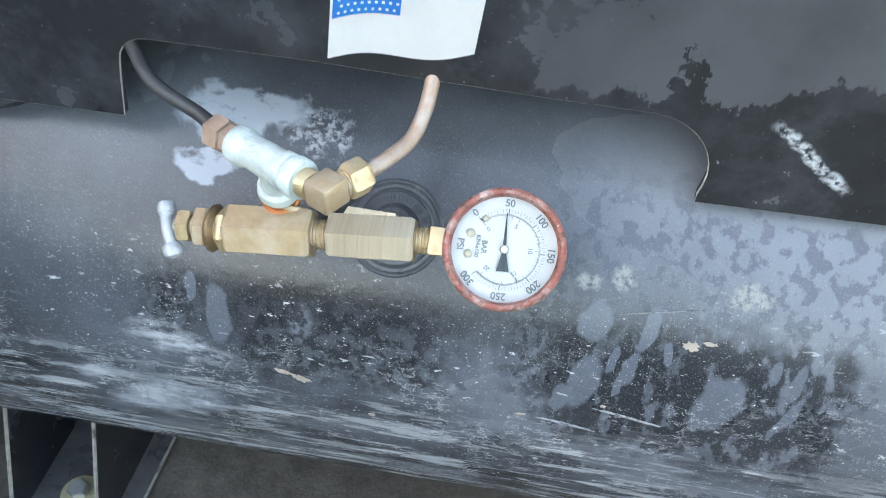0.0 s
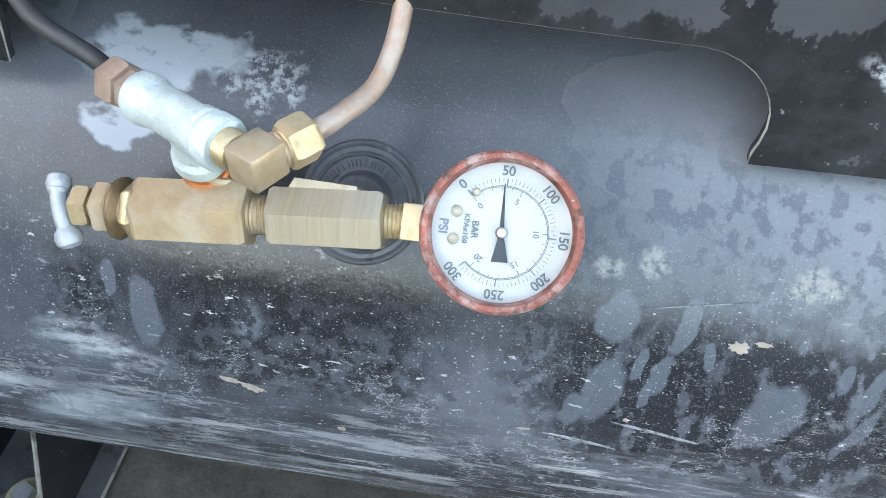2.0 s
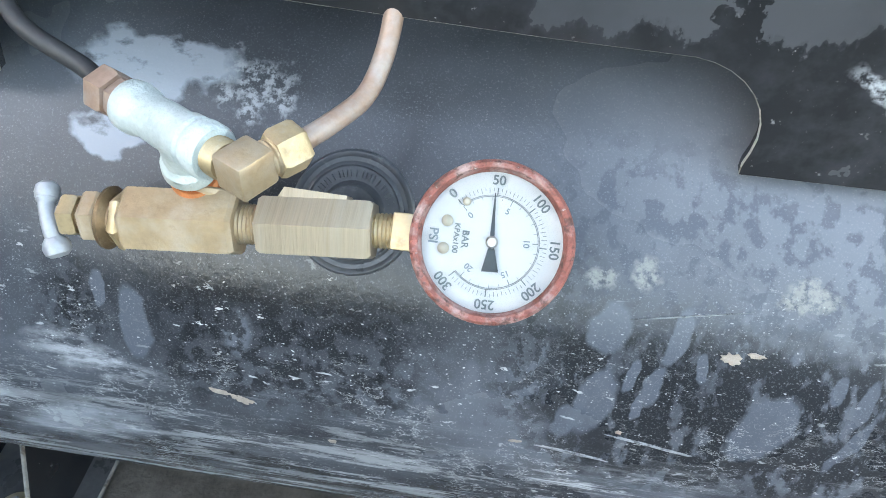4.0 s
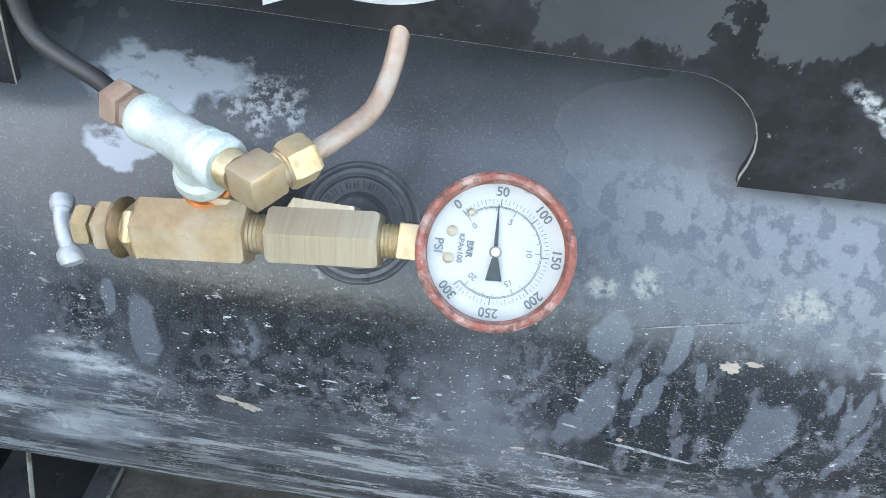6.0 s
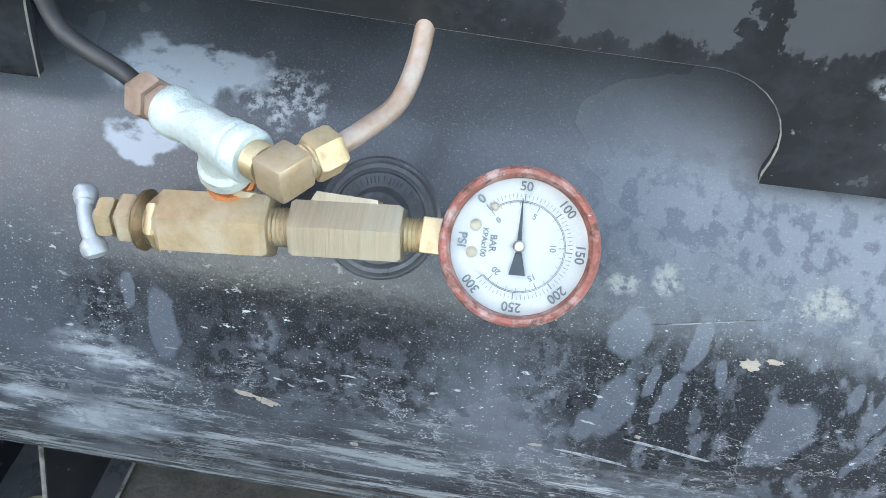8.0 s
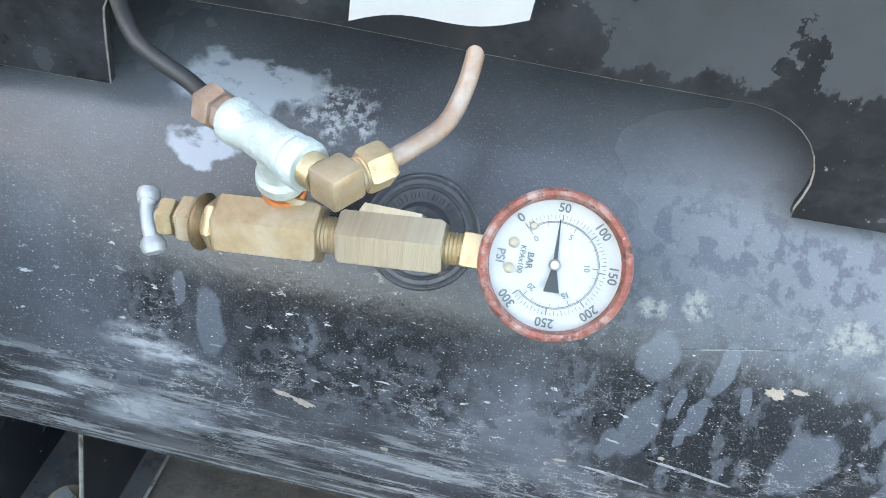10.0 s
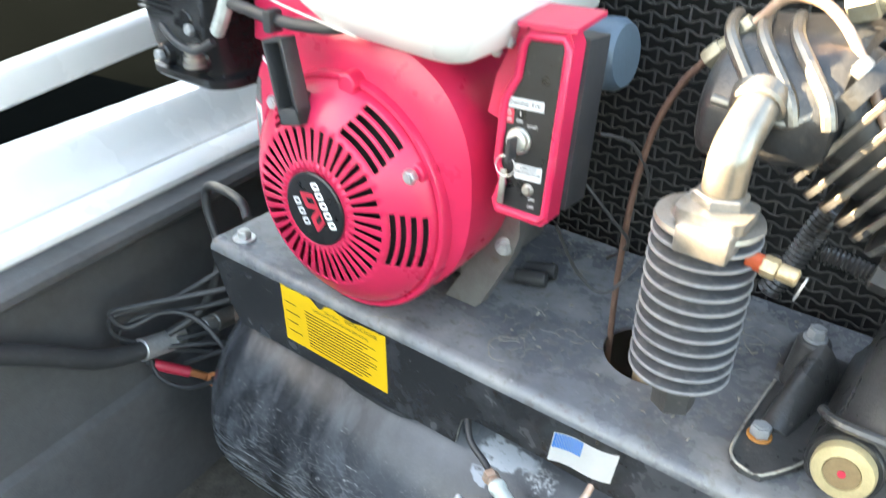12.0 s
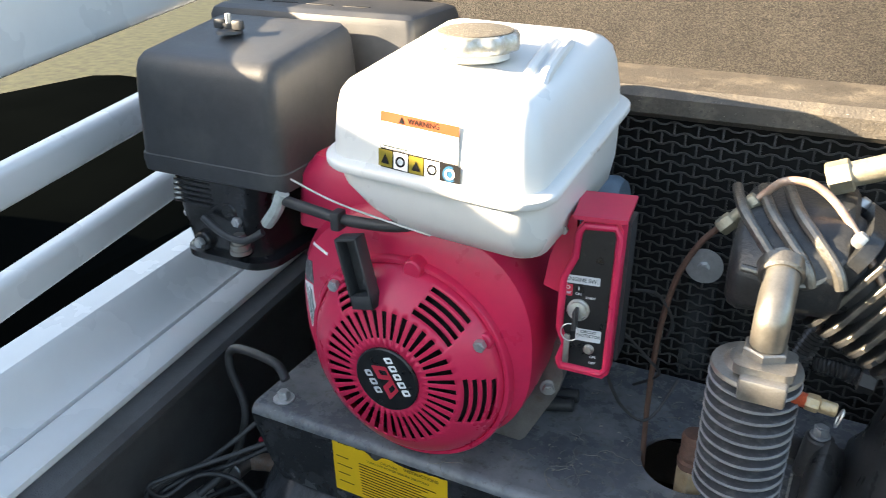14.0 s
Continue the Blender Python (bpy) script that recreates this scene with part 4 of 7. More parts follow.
M_PORT = surf("black_port_paint", (0.070, 0.077, 0.085), 0.32, var=0.3, scale=60, bump=0.15, bscale=300, dust=[((0.20, 0.21, 0.22), 0.42, 130, 0.6, 8, 0.6)])
port_ring = part("port_flange", bm, M_PORT, tank, "black round port flange with raised marks")
for k in range(-6, 10):
    a = radians(90 + 11.5 * k)
    rad, tan = AX * math.cos(a) + PTU * math.sin(a), PTU * math.cos(a) - AX * math.sin(a)
    o = port + PTN * 0.0013 + rad * 0.0146
    for dx in (-0.0008, 0.0006) if k % 3 else (0.0,):
        bm = bmesh.new()
        add_prism(bm, [(dx - 0.0003, -0.0013), (dx + 0.0003, -0.0013), (dx + 0.0003, 0.0013), (dx - 0.0003, 0.0013)], o, tan, rad, 0.0010 if PTN.dot(tan.cross(rad)) > 0 else -0.0010)
        part("raised_mark", bm, M_PORT, port_ring)


M_CHIP = surf("pale_paint_chip", (0.33, 0.28, 0.23), 0.7, var=0.35, scale=300, bump=0.4, bscale=500, dust=[((0.45, 0.24, 0.16), 0.42, 260, 0.8, 6, 0.7)])


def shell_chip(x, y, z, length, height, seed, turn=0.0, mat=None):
    """A thin ragged patch lying on the round shell."""
    rr = random.Random(seed)
    phi = math.atan2(TY - y, z - TZ)
    bm = bmesh.new()
    rings = [[], [], []]
    for k in range(22):
        a = 2 * math.pi * k / 22
        f = rr.uniform(0.55, 1.05)
        for ring, g, h in zip(rings, (1.0, 0.96, 0.3), (-0.0003, 0.0004, 0.0006)):
            dx = length / 2 * math.cos(a) * f * g
            ds = height / 2 * math.sin(a) * f * g + turn * length / 2 * math.cos(a) * f * g
            p = phi - ds / TR
            ring.append((x + dx, TY - (TR + h) * math.sin(p), TZ + (TR + h) * math.cos(p)))
    add_loft(bm, rings, (False, True))
    return part("paint_chip", bm, mat or M_CHIP, tank, "pale flaked paint spot")


shell_chip(-0.0335, 0.264, 0.471, 0.0110, 0.0042, 1, -0.2)
shell_chip(-0.0425, 0.264, 0.474, 0.0130, 0.0026, 2, -0.2)
shell_chip(0.1505, 0.287, 0.517, 0.0090, 0.0056, 3)
shell_chip(0.1585, 0.287, 0.5195, 0.0090, 0.0022, 4)
shell_chip(0.003, 0.264, 0.452, 0.0042, 0.0026, 5)
M_SCRATCH = surf("bare_scratch", (0.27, 0.285, 0.29), 0.6, var=0.4, scale=300, bump=0.1, dust=[((0.06, 0.065, 0.07), 0.50, 330, 0.5, 10, 0.9)])
shell_chip(0.078, 0.267, 0.470, 0.0060, 0.0016, 6, 0.1)
shell_chip(0.100, 0.267, 0.468, 0.0360, 0.0018, 7, -0.12, M_SCRATCH)
shell_chip(0.128, 0.270, 0.478, 0.0420, 0.0014, 21, -0.15, M_SCRATCH)
shell_chip(0.133, 0.290, 0.531, 0.0420, 0.0007, 22, 0.20, M_SCRATCH)
shell_chip(0.1165, 0.272, 0.482, 0.0030, 0.0022, 8)


def apron_point(x, z, out=0.0):
    n = Vector((0, -1, -LEAN_Y)).normalized()
    return Vector((x, apron_y(z), z)) + n * out


# flag sticker, wavy, on the apron
def sticker_grid(u0, u1, w0, w1, out, nu=20, nw=4):
    bm = bmesh.new()
    rows = []
    for j in range(nw + 1):
        row = []
        for i in range(nu + 1):
            u, w = u0 + (u1 - u0) * i / nu, w0 + (w1 - w0) * j / nw
            x = -0.0203 + 0.0605 * u + 0.0053 * w
            z = 0.6290 + 0.0372 * w + 0.0098 * u + 0.0022 * math.sin(u * 2 * math.pi)
            row.append(bm.verts.new(apron_point(x, z, out)))
        rows.append(row)
    for a, c in zip(rows, rows[1:]):
        for i in range(nu):
            bm.faces.new((a[i], a[i + 1], c[i + 1], c[i]))
    bmesh.ops.solidify(bm, geom=list(bm.faces), thickness=0.0004)
    return bm


flag = part("flag_sticker", sticker_grid(0, 1, 0, 1, 0.0007), M_FLAGW, tank, "faded white sticker shaped like a waving flag")
part("blue_field", sticker_grid(0.02, 0.47, 0.50, 0.985, 0.0012), M_FLAGB, flag, "blue corner with small white marks")
for j in range(6):
    for i in range(9):
        u, w = 0.055 + i * 0.046 + (0.018 if j % 2 else 0), 0.54 + j * 0.078
        part("white_mark", sticker_grid(u, u + 0.019, w, w + 0.030, 0.0016, 1, 1), M_FLAGW, flag)

# yellow label with a torn upper edge
bm = bmesh.new()
rnd = random.Random(4)
lab = [(-0.354, 0.6060), (-0.2075, 0.6022), (-0.2040, 0.6790)]
for k in range(1, 34):
    u = k / 34
    dip = 0.0085 * math.exp(-((u - 0.62) / 0.05) ** 2) + 0.0035 * math.exp(-((u - 0.30) / 0.12) ** 2)
    lab.append((-0.2040 - 0.1465 * u, 0.6790 + 0.0020 * u - dip + rnd.uniform(-0.0013, 0.0006)))
lab.append((-0.3505, 0.6810))
up = Vector((0, -LEAN_Y, 1)).normalized()
add_prism(bm, [(x, (z - PT) * math.sqrt(1 + LEAN_Y ** 2)) for x, z in lab], Vector((0, 0.308, PT)) + Vector((0, -1, -LEAN_Y)).normalized() * 0.0003, AX, up, 0.0004)
ylabel = part("instruction_label", bm, M_YELLOW, tank, "torn yellow instruction label with small print")
LM = lambda x, z: frame_of(apron_point(x, z, 0.0016), (1, 0, -0.04), up)
words("print", "TURN OFF POWER BEFORE SERVICING", 0.0046, LM(-0.266, 0.6655), M_LABELTXT, ylabel)
words("print", "INSTRUCTIONS", 0.0062, LM(-0.236, 0.6728), M_LABELTXT, ylabel)
words("print", "CAUTION", 0.0048, LM(-0.276, 0.6715), M_LABELTXT, ylabel)
for j in range(12):
    for x0, x1 in ((-0.347, -0.331 + 0.004 * (j % 2)), (-0.317, -0.317 + rnd.uniform(0.07, 0.102))):
        if x0 < -0.33 and j % 3:
            continue
        z = 0.6610 - j * 0.0043 - (x0 + 0.350) * 0.05
        bm = bmesh.new()
        add_prism(bm, [(x0, -0.0006), (x1, -0.0006 - (x1 - x0) * 0.05), (x1, 0.0006 - (x1 - x0) * 0.05), (x0, 0.0006)], apron_point(0, z, 0.0008), AX, up, 0.0002)
        part("print_line", bm, M_PRINT, ylabel)

# hex bolts through the platform
def hex_bolt(name, at, axis, flats, parent, mat, washer=0.0):
    bm = bmesh.new()
    at, a = Vector(at), Vector(axis).normalized()
    if washer:
        add_cyl(bm, at, at + a * 0.0025, washer, n=28, bevel=0.0005)
        at = at + a * 0.0025
    add_hex(bm, at, at + a * flats * 0.6, flats)
    add_cyl(bm, at + a * flats * 0.6, at + a * flats * 0.7, flats * 0.35, n=12)
    return part(name, bm, mat, parent)


hex_bolt("platform_bolt", (-0.436, 0.335, PT), (0, 0, 1), 0.014, tank, M_ZINC, 0.013)

M_STICKG = surf("grey_sticker", (0.10, 0.105, 0.11), 0.45, var=0.1, scale=200, bump=0.0, dust=[((0.45, 0.45, 0.45), 0.47, 420, 0.5, 12, 0.6)])
M_HEADRIB = surf("bare_cast_edges", (0.20, 0.187, 0.165), 0.32, 0.7, var=0.3, scale=60, bump=0.3, bscale=300, dust=[((0.06, 0.06, 0.06), 0.45, 50, 0.5, 5, 0.7)])
M_CAPTOP = surf("gritty_cap_top", (0.165, 0.143, 0.110), 0.7, 0.2, var=0.3, scale=60, bump=0.6, bscale=700, dust=[((0.55, 0.52, 0.45), 0.42, 420, 0.6, 9, 0.7), ((0.10, 0.08, 0.06), 0.40, 380, 0.8, 9, 0.7)])
M_RUSTWASH = surf("rusty_orange_washer", (0.50, 0.20, 0.05), 0.6, 0.2, var=0.3, scale=200, bump=0.2)
M_SIGHT = surf("yellow_sight_ring", (0.56, 0.47, 0.27), 0.4, 0.4, var=0.2, scale=120, bump=0.1)
M_FINRIM = surf("rubbed_fin_edge", (0.33, 0.34, 0.35), 0.4, 0.5, var=0.3, scale=120, bump=0.05)
M_HOSE = surf("shiny_black_hose", (0.045, 0.046, 0.048), 0.25, var=0.3, scale=60, bump=0.1)
M_LENS = surf("oily_sight_glass", (0.22, 0.16, 0.09), 0.15, var=0.2, scale=120, bump=0.0)
# ---- pressure gauge and brass manifold ----
GC = Vector((0.0618, 0.2672, 0.5784))          # middle of the dial's face
GN = Vector((0.02, -0.70, 0.714)).normalized()
GUP = (AX - GN * AX.dot(GN)).normalized()    # the dial's own top
GR = GUP.cross(GN)
gauge = thing("pressure_gauge", GC - GN * 0.02, "round pressure gauge with white dial and rusty red bezel", "gauge")
R0 = 0.0249
bm = bmesh.new()
add_lathe(bm, GC, GN, [(0, -0.023), (R0 * 0.80, -0.023), (R0 * 0.93, -0.020), (R0 * 0.95, -0.006), (R0, -0.005), (R0 * 1.005, 0.0005), (R0 * 0.99, 0.0026), (R0 * 0.955, 0.0034), (R0 * 0.90, 0.0030), (R0 * 0.865, 0.0005), (R0 * 0.86, -0.0035), (0, -0.0035)], 72)
part("case", bm, M_RUST, gauge, "rust-flecked painted steel case and bezel")
bm = bmesh.new()
add_lathe(bm, GC, GN, [(R0 * 0.862, -0.0028), (0, -0.0024)], 64)
dial = part("dial", bm, M_DIAL, gauge, "white dial with black scale")


def dial_dir(psi):
    a = radians(225 - 270 * psi / 300)
    return GR * math.cos(a) + GUP * math.sin(a)


def dial_bar(name, r0, r1, w, psi, mat, w1=None, lift=-0.0019):
    d = dial_dir(psi)
    s = GN.cross(d)
    w1 = w if w1 is None else w1
    bm = bmesh.new()
    add_prism(bm, [(r0, -w / 2), (r1, -w1 / 2), (r1, w1 / 2), (r0, w / 2)], GC + GN * lift, d, s, 0.0001)
    return part(name, bm, mat, dial)


for k in range(61):
    big = k % 10 == 0
    dial_bar("tick", R0 * (0.58 if big else 0.60 if k % 2 == 0 else 0.625), R0 * 0.665, 0.00034 if big else 0.00016, k * 5, M_INK)
for k in range(21):
    dial_bar("tick", R0 * (0.49 if k % 5 == 0 else 0.515), R0 * 0.555, 0.00024 if k % 5 == 0 else 0.00013, k * 14.5, M_INK)
for r in (0.575, 0.560):
    bm = bmesh.new()
    pts = [GC + GN * -0.0019 + dial_dir(k * 5) * R0 * r for k in range(61)]
    add_tube(bm, pts, 0.00009, 5, 1)
    part("scale_arc", bm, M_INK, dial)
for psi in (0, 50, 100, 150, 200, 250, 300):
    d = dial_dir(psi)
    words("number", str(psi), 0.0041, frame_of(GC + GN * -0.0019 + d * R0 * 0.755, d.cross(GN), d), M_INK, dial)
for k, psi in ((0, 0), (5, 72.5), (10, 145), (15, 217.5), (20, 290)):
    d = dial_dir(psi)
    words("number", str(k), 0.0026, frame_of(GC + GN * -0.0019 + d * R0 * 0.415, d.cross(GN), d), M_INKB, dial)
words("lettering", "PSI", 0.0040, frame_of(GC + GN * -0.0019 - GUP * R0 * 0.72, GR, GUP), M_INKB, dial)
words("lettering", "BAR", 0.0030, frame_of(GC + GN * -0.0019 - GUP * R0 * 0.33, GR, GUP), M_INK, dial)
words("lettering", "KPAx100", 0.0024, frame_of(GC + GN * -0.0019 - GUP * R0 * 0.44, GR, GUP), M_INK, dial)
for x, y in ((-0.20, -0.57), (0.14, -0.58), (-0.46, -0.36)):
    bm = bmesh.new()
    c = GC + GR * R0 * x + GUP * R0 * y
    rr = 0.0018 if y < -0.5 else 0.0013
    add_lathe(bm, c, GN, [(rr, -0.0026), (rr, -0.0017), (rr * 0.6, -0.0012), (0, -0.0011)], 16)
    part("rivet", bm, M_RIVET, dial, "pale brass rivet head")
needle = dial_bar("needle", -R0 * 0.30, R0 * 0.60, 0.0022, 47, M_NEEDLE, 0.0003, -0.0008)
bm = bmesh.new()
d = dial_dir(47)
add_prism(bm, [(-R0 * 0.36, -0.0026), (-R0 * 0.08, -0.0010), (-R0 * 0.08, 0.0010), (-R0 * 0.36, 0.0026)], GC + GN * -0.0007, d, GN.cross(d), 0.0002)
part("needle_tail", bm, M_NEEDLE, dial)
bm = bmesh.new()
add_lathe(bm, GC, GN, [(0.0019, -0.002), (0.0019, 0.0002), (0.0013, 0.0008), (0, 0.0009)], 24)
part("needle_hub", bm, M_CHROME, dial)
bm = bmesh.new()
add_lathe(bm, GC, GN, [(R0 * 0.868, 0.0004), (0, 0.0008)], 48)
glass_mat = bpy.data.materials.new("gauge_glass")
glass_mat.use_nodes = True
gb = glass_mat.node_tree.nodes["Principled BSDF"]
gb.inputs["Transmission Weight"].default_value, gb.inputs["Roughness"].default_value, gb.inputs["IOR"].default_value = 1.0, 0.06, 1.25
lens = part("glass", bm, glass_mat, gauge, "clear gauge glass")
lens.visible_shadow = False

# manifold along the tank, under the gauge's stem
MY = Vector((0, 0.2693, 0.5705))


def on_axis(x, up=0.0, out=0.0):
    x = -0.0596 + (x + 0.0485) * 0.80 if x < -0.0485 else 0.032 + (x - 0.034) * 1.12
    return Vector((x, MY.y, MY.z)) + PUP * (up + 0.072 * (x + 0.02)) + PN * out


def at_x(X, up=0.0, out=0.0):
    return Vector((X, MY.y, MY.z)) + PUP * (up + 0.072 * (X + 0.02)) + PN * out


def threads(bm, p0, p1, r, pitch=0.0012):
    p0, p1 = Vector(p0), Vector(p1)
    n = max(2, int((p1 - p0).length / pitch))
    prof = [(0, 0)]
    for k in range(n):
        h = (p1 - p0).length * k / n
        prof += [(r * 0.90, h), (r, h + pitch * 0.5)]
    prof += [(r * 0.9, (p1 - p0).length), (0, (p1 - p0).length)]
    return add_lathe(bm, p0, p1 - p0, prof, 20)


M_DARKBRASS = surf("stained_brass", (0.20, 0.13, 0.07), 0.45, 0.5, var=0.35, scale=120, bump=0.12, bscale=700, dust=[((0.40, 0.33, 0.22), 0.45, 160, 0.6, 6, 0.6)])
M_WORNZINC = surf("chalky_zinc", (0.36, 0.375, 0.39), 0.5, 0.35, var=0.14, scale=160, bump=0.2, dust=[((0.42, 0.44, 0.46), 0.42, 240, 0.7, 6, 0.6)])
mani = thing("brass_manifold", on_axis(-0.01, 0, -0.02), "dull brass pipe fittings with a drain cock on the tank", "pipe fitting")
bm = bmesh.new()
add_hex(bm, at_x(-0.0555), at_x(-0.0185), 0.0198, ref=PN)
add_cyl(bm, at_x(-0.0300, 0.0085), at_x(-0.0300, 0.0112), 0.0078, n=28, bevel=0.0006)
part("tee_body", bm, M_BRASS, mani, "hexagonal brass tee")
bm = bmesh.new()
threads(bm, at_x(-0.0190), at_x(-0.0110), 0.0066)
part("thread", bm, M_BRASS, mani)
bm = bmesh.new()
add_hex(bm, at_x(-0.0117), at_x(0.0247), 0.0180, ref=PN)
coupling = part("coupling", bm, M_PALEBRASS, mani, "hexagonal brass coupling, machined marks")
bm = bmesh.new()
add_prism(bm, [(-0.011, 0.0), (0.012, 0.0), (0.011, 0.0035), (-0.009, 0.0040)], on_axis(0.0095, 0.0075, -0.004), AX, PUP, 0.009, 0.0008)
part("boss", bm, M_PALEBRASS, coupling)
bm = bmesh.new()
add_cyl(bm, on_axis(0.008, 0, -0.006), on_axis(0.008, 0, -0.040), 0.0075, n=20)
part("nipple", bm, M_BRASS, mani)
bm = bmesh.new()
threads(bm, on_axis(0.0265), on_axis(0.0335), 0.0058)
part("thread", bm, M_BRASSL, mani)
bm = bmesh.new()
m = frame_of(on_axis(0.036), AX, PUP)
add_box(bm, (-0.0035, -0.0058, -0.0058), (0.0060, 0.0058, 0.0058), 0.0006, 2, m)
part("stem_square", bm, M_BRASSL, mani)
# nuts and the drain cock at the end
bm = bmesh.new()
add_lathe(bm, at_x(-0.0590), AX, [(0.004, 0), (0.0088, 0), (0.0100, 0.0012), (0.0104, 0.0024), (0.0104, 0.0032), (0.0092, 0.0040), (0.004, 0.0040)], 6, ref=PUP)
part("end_collar", bm, M_BRASSL, mani, "light brass end collar of the tee")
bm = bmesh.new()
add_lathe(bm, at_x(-0.0640), AX, [(0.004, 0), (0.0080, 0), (0.0102, 0.0016), (0.0104, 0.0028), (0.0090, 0.0040), (0.0082, 0.0046), (0.0082, 0.0054), (0.004, 0.0054)], 36)
part("gland_flange", bm, M_DARKBRASS, mani, "dark stained brass flange")
bm = bmesh.new()
add_hex(bm, at_x(-0.0695), at_x(-0.0634), 0.0156, ref=PN)
part("gland_nut", bm, M_BRASS, mani, "brown brass gland nut")
bm = bmesh.new()
add_cyl(bm, at_x(-0.0722), at_x(-0.0690), 0.0050, n=20)
part("thread", bm, M_DARKBRASS, mani)
bm = bmesh.new()
add_hex(bm, at_x(-0.0772), at_x(-0.0716), 0.0128, ref=PN)
part("cock_nut", bm, M_BRASSL, mani)
bm = bmesh.new()
hp = [at_x(-0.0838, 0.0072, 0.001), at_x(-0.0826, 0.0025, 0.0025), at_x(-0.0806, -0.004, 0.0025), at_x(-0.0782, -0.0108, 0.001)]
add_tube(bm, hp, 0.0034, 14, 6, lambda i: 1.0 if i < 5 else 0.78)
flat_ = (hp[1] - hp[0]).normalized()
for end, way, r in ((hp[0], flat_, 0.0041), (hp[3], (hp[2] - hp[3]).normalized(), 0.0045)):
    add_lathe(bm, end, way, [(0, -0.0034), (r * 0.60, -0.0031), (r * 0.92, -0.0018), (r, 0.0002), (r * 0.90, 0.0022), (r * 0.55, 0.0040), (0, 0.0042)], 20)
add_cyl(bm, at_x(-0.0816, -0.001, 0), at_x(-0.0765, 0, 0), 0.0034, n=16)
part("tee_handle", bm, M_WORNZINC, mani, "chalky pale zinc tee handle")

# galvanised tee above, with elbow, nuts, copper tube and the black hose
gt = thing("galvanised_tee", (-0.030, 0.257, 0.594), "chalky galvanised iron tee screwed on the brass tee", "pipe fitting")
A, Bp = Vector((-0.0495, 0.2775, 0.6070)), Vector((-0.0155, 0.2575, 0.6085))
mid = A.lerp(Bp, 0.56)
base = on_axis(-0.0245, 0.0145, 0.005)
dirn = (Bp - A).normalized()
L0 = (Bp - A).length
bm = bmesh.new()
add_lathe(bm, A, dirn, [(0.0045, 0.0), (0.0074, 0.0), (0.0080, 0.0008), (0.0082, 0.003), (0.0080, 0.0062), (0.0071, 0.0076), (0.0069, 0.011), (0.0072, 0.018), (0.0070, L0 - 0.0135), (0.0078, L0 - 0.0120), (0.0079, L0 - 0.0088), (0.0072, L0 - 0.0078), (0.0074, L0 - 0.0068), (0.0083, L0 - 0.0056), (0.0083, L0 - 0.0014), (0.0076, L0), (0.0045, L0)], 40)
bd = (base - mid).normalized()
bl = (base - mid).length
add_lathe(bm, mid, bd, [(0.0066, 0.0), (0.0068, bl - 0.0120), (0.0084, bl - 0.0100), (0.0088, bl - 0.0062), (0.0082, bl - 0.0048), (0.0040, bl - 0.0048)], 40)
part("tee_casting", bm, M_GALV, gt)
bm = bmesh.new()
threads(bm, base - bd * 0.004, base + bd * 0.0085, 0.0058)
part("copper_thread", bm, M_ORANGE, gt, "bright copper-coloured thread")
bm = bmesh.new()
add_lathe(bm, base - bd * 0.0006, bd, [(0.0040, 0), (0.0072, 0), (0.0080, 0.0010), (0.0080, 0.0040), (0.0040, 0.0060)], 32)
part("thread_seal", bm, M_ORANGE, gt, "orange-brown thread sealing ring")
bm = bmesh.new()
add_hex(bm, A - dirn * 0.0145, A - dirn * 0.006, 0.0135, ref=PN)
part("compression_nut", bm, M_COPPER, gt, "brown brass compression nut")
bm = bmesh.new()
add_hex(bm, A - dirn * 0.0058, A + dirn * 0.001, 0.0110, ref=PN)
part("adapter", bm, M_COPPER, gt)
bm = bmesh.new()
threads(bm, Bp - dirn * 0.001, Bp + dirn * 0.005, 0.0060)
part("thread", bm, M_BRASSL, gt)
nut0, nut1 = Vector((0.0005, 0.2600, 0.6115)), Vector((0.0080, 0.2695, 0.6115))
nd = (nut1 - nut0).normalized()
bm = bmesh.new()
m = frame_of(Bp + dirn * 0.0115, dirn, (nd - dirn * nd.dot(dirn)))
add_box(bm, (-0.0062, -0.0050, -0.0056), (0.0056, 0.0076, 0.0056), 0.0012, 2, m)
part("elbow_block", bm, M_BRASS, gt, "square brass elbow")
ec = Bp + dirn * 0.0115
tube_path = [ec + nd * 0.018, Vector((0.0120, 0.2770, 0.6085)), Vector((0.0190, 0.2920, 0.6090)), Vector((0.0225, 0.3060, 0.6165)), Vector((0.0235, 0.320, 0.628)), Vector((0.0235, 0.335, 0.641)), Vector((0.020, 0.36, 0.655))]
bm = bmesh.new()
add_hex(bm, ec + nd * 0.0095, ec + nd * 0.0190, 0.0128, ref=PN)
part("compression_nut", bm, M_BRASSL, gt, "light brass compression nut")
bm = bmesh.new()
threads(bm, ec + nd * 0.0075, ec + nd * 0.0105, 0.0055)
part("thread", bm, M_BRASS, gt)
bm = bmesh.new()
add_tube(bm, tube_path, 0.0032, 16)
solid("copper_tube", bm, M_COPPER, "dull copper tube bending up under the platform", "tube")
bm = bmesh.new()
h0 = A - dirn * 0.012
add_tube(bm, [h0, h0 - dirn * 0.010 + Vector((-0.002, 0.003, 0.002)), Vector((-0.0930, 0.3000, 0.6155)), Vector((-0.1080, 0.3150, 0.6230)), Vector((-0.1230, 0.335, 0.632)), Vector((-0.15, 0.37, 0.640))], 0.0031, 14)
solid("air_hose", bm, M_CABLE, "thin black plastic air hose", "hose")

# ---- engine ----
from mathutils.bvhtree import BVHTree


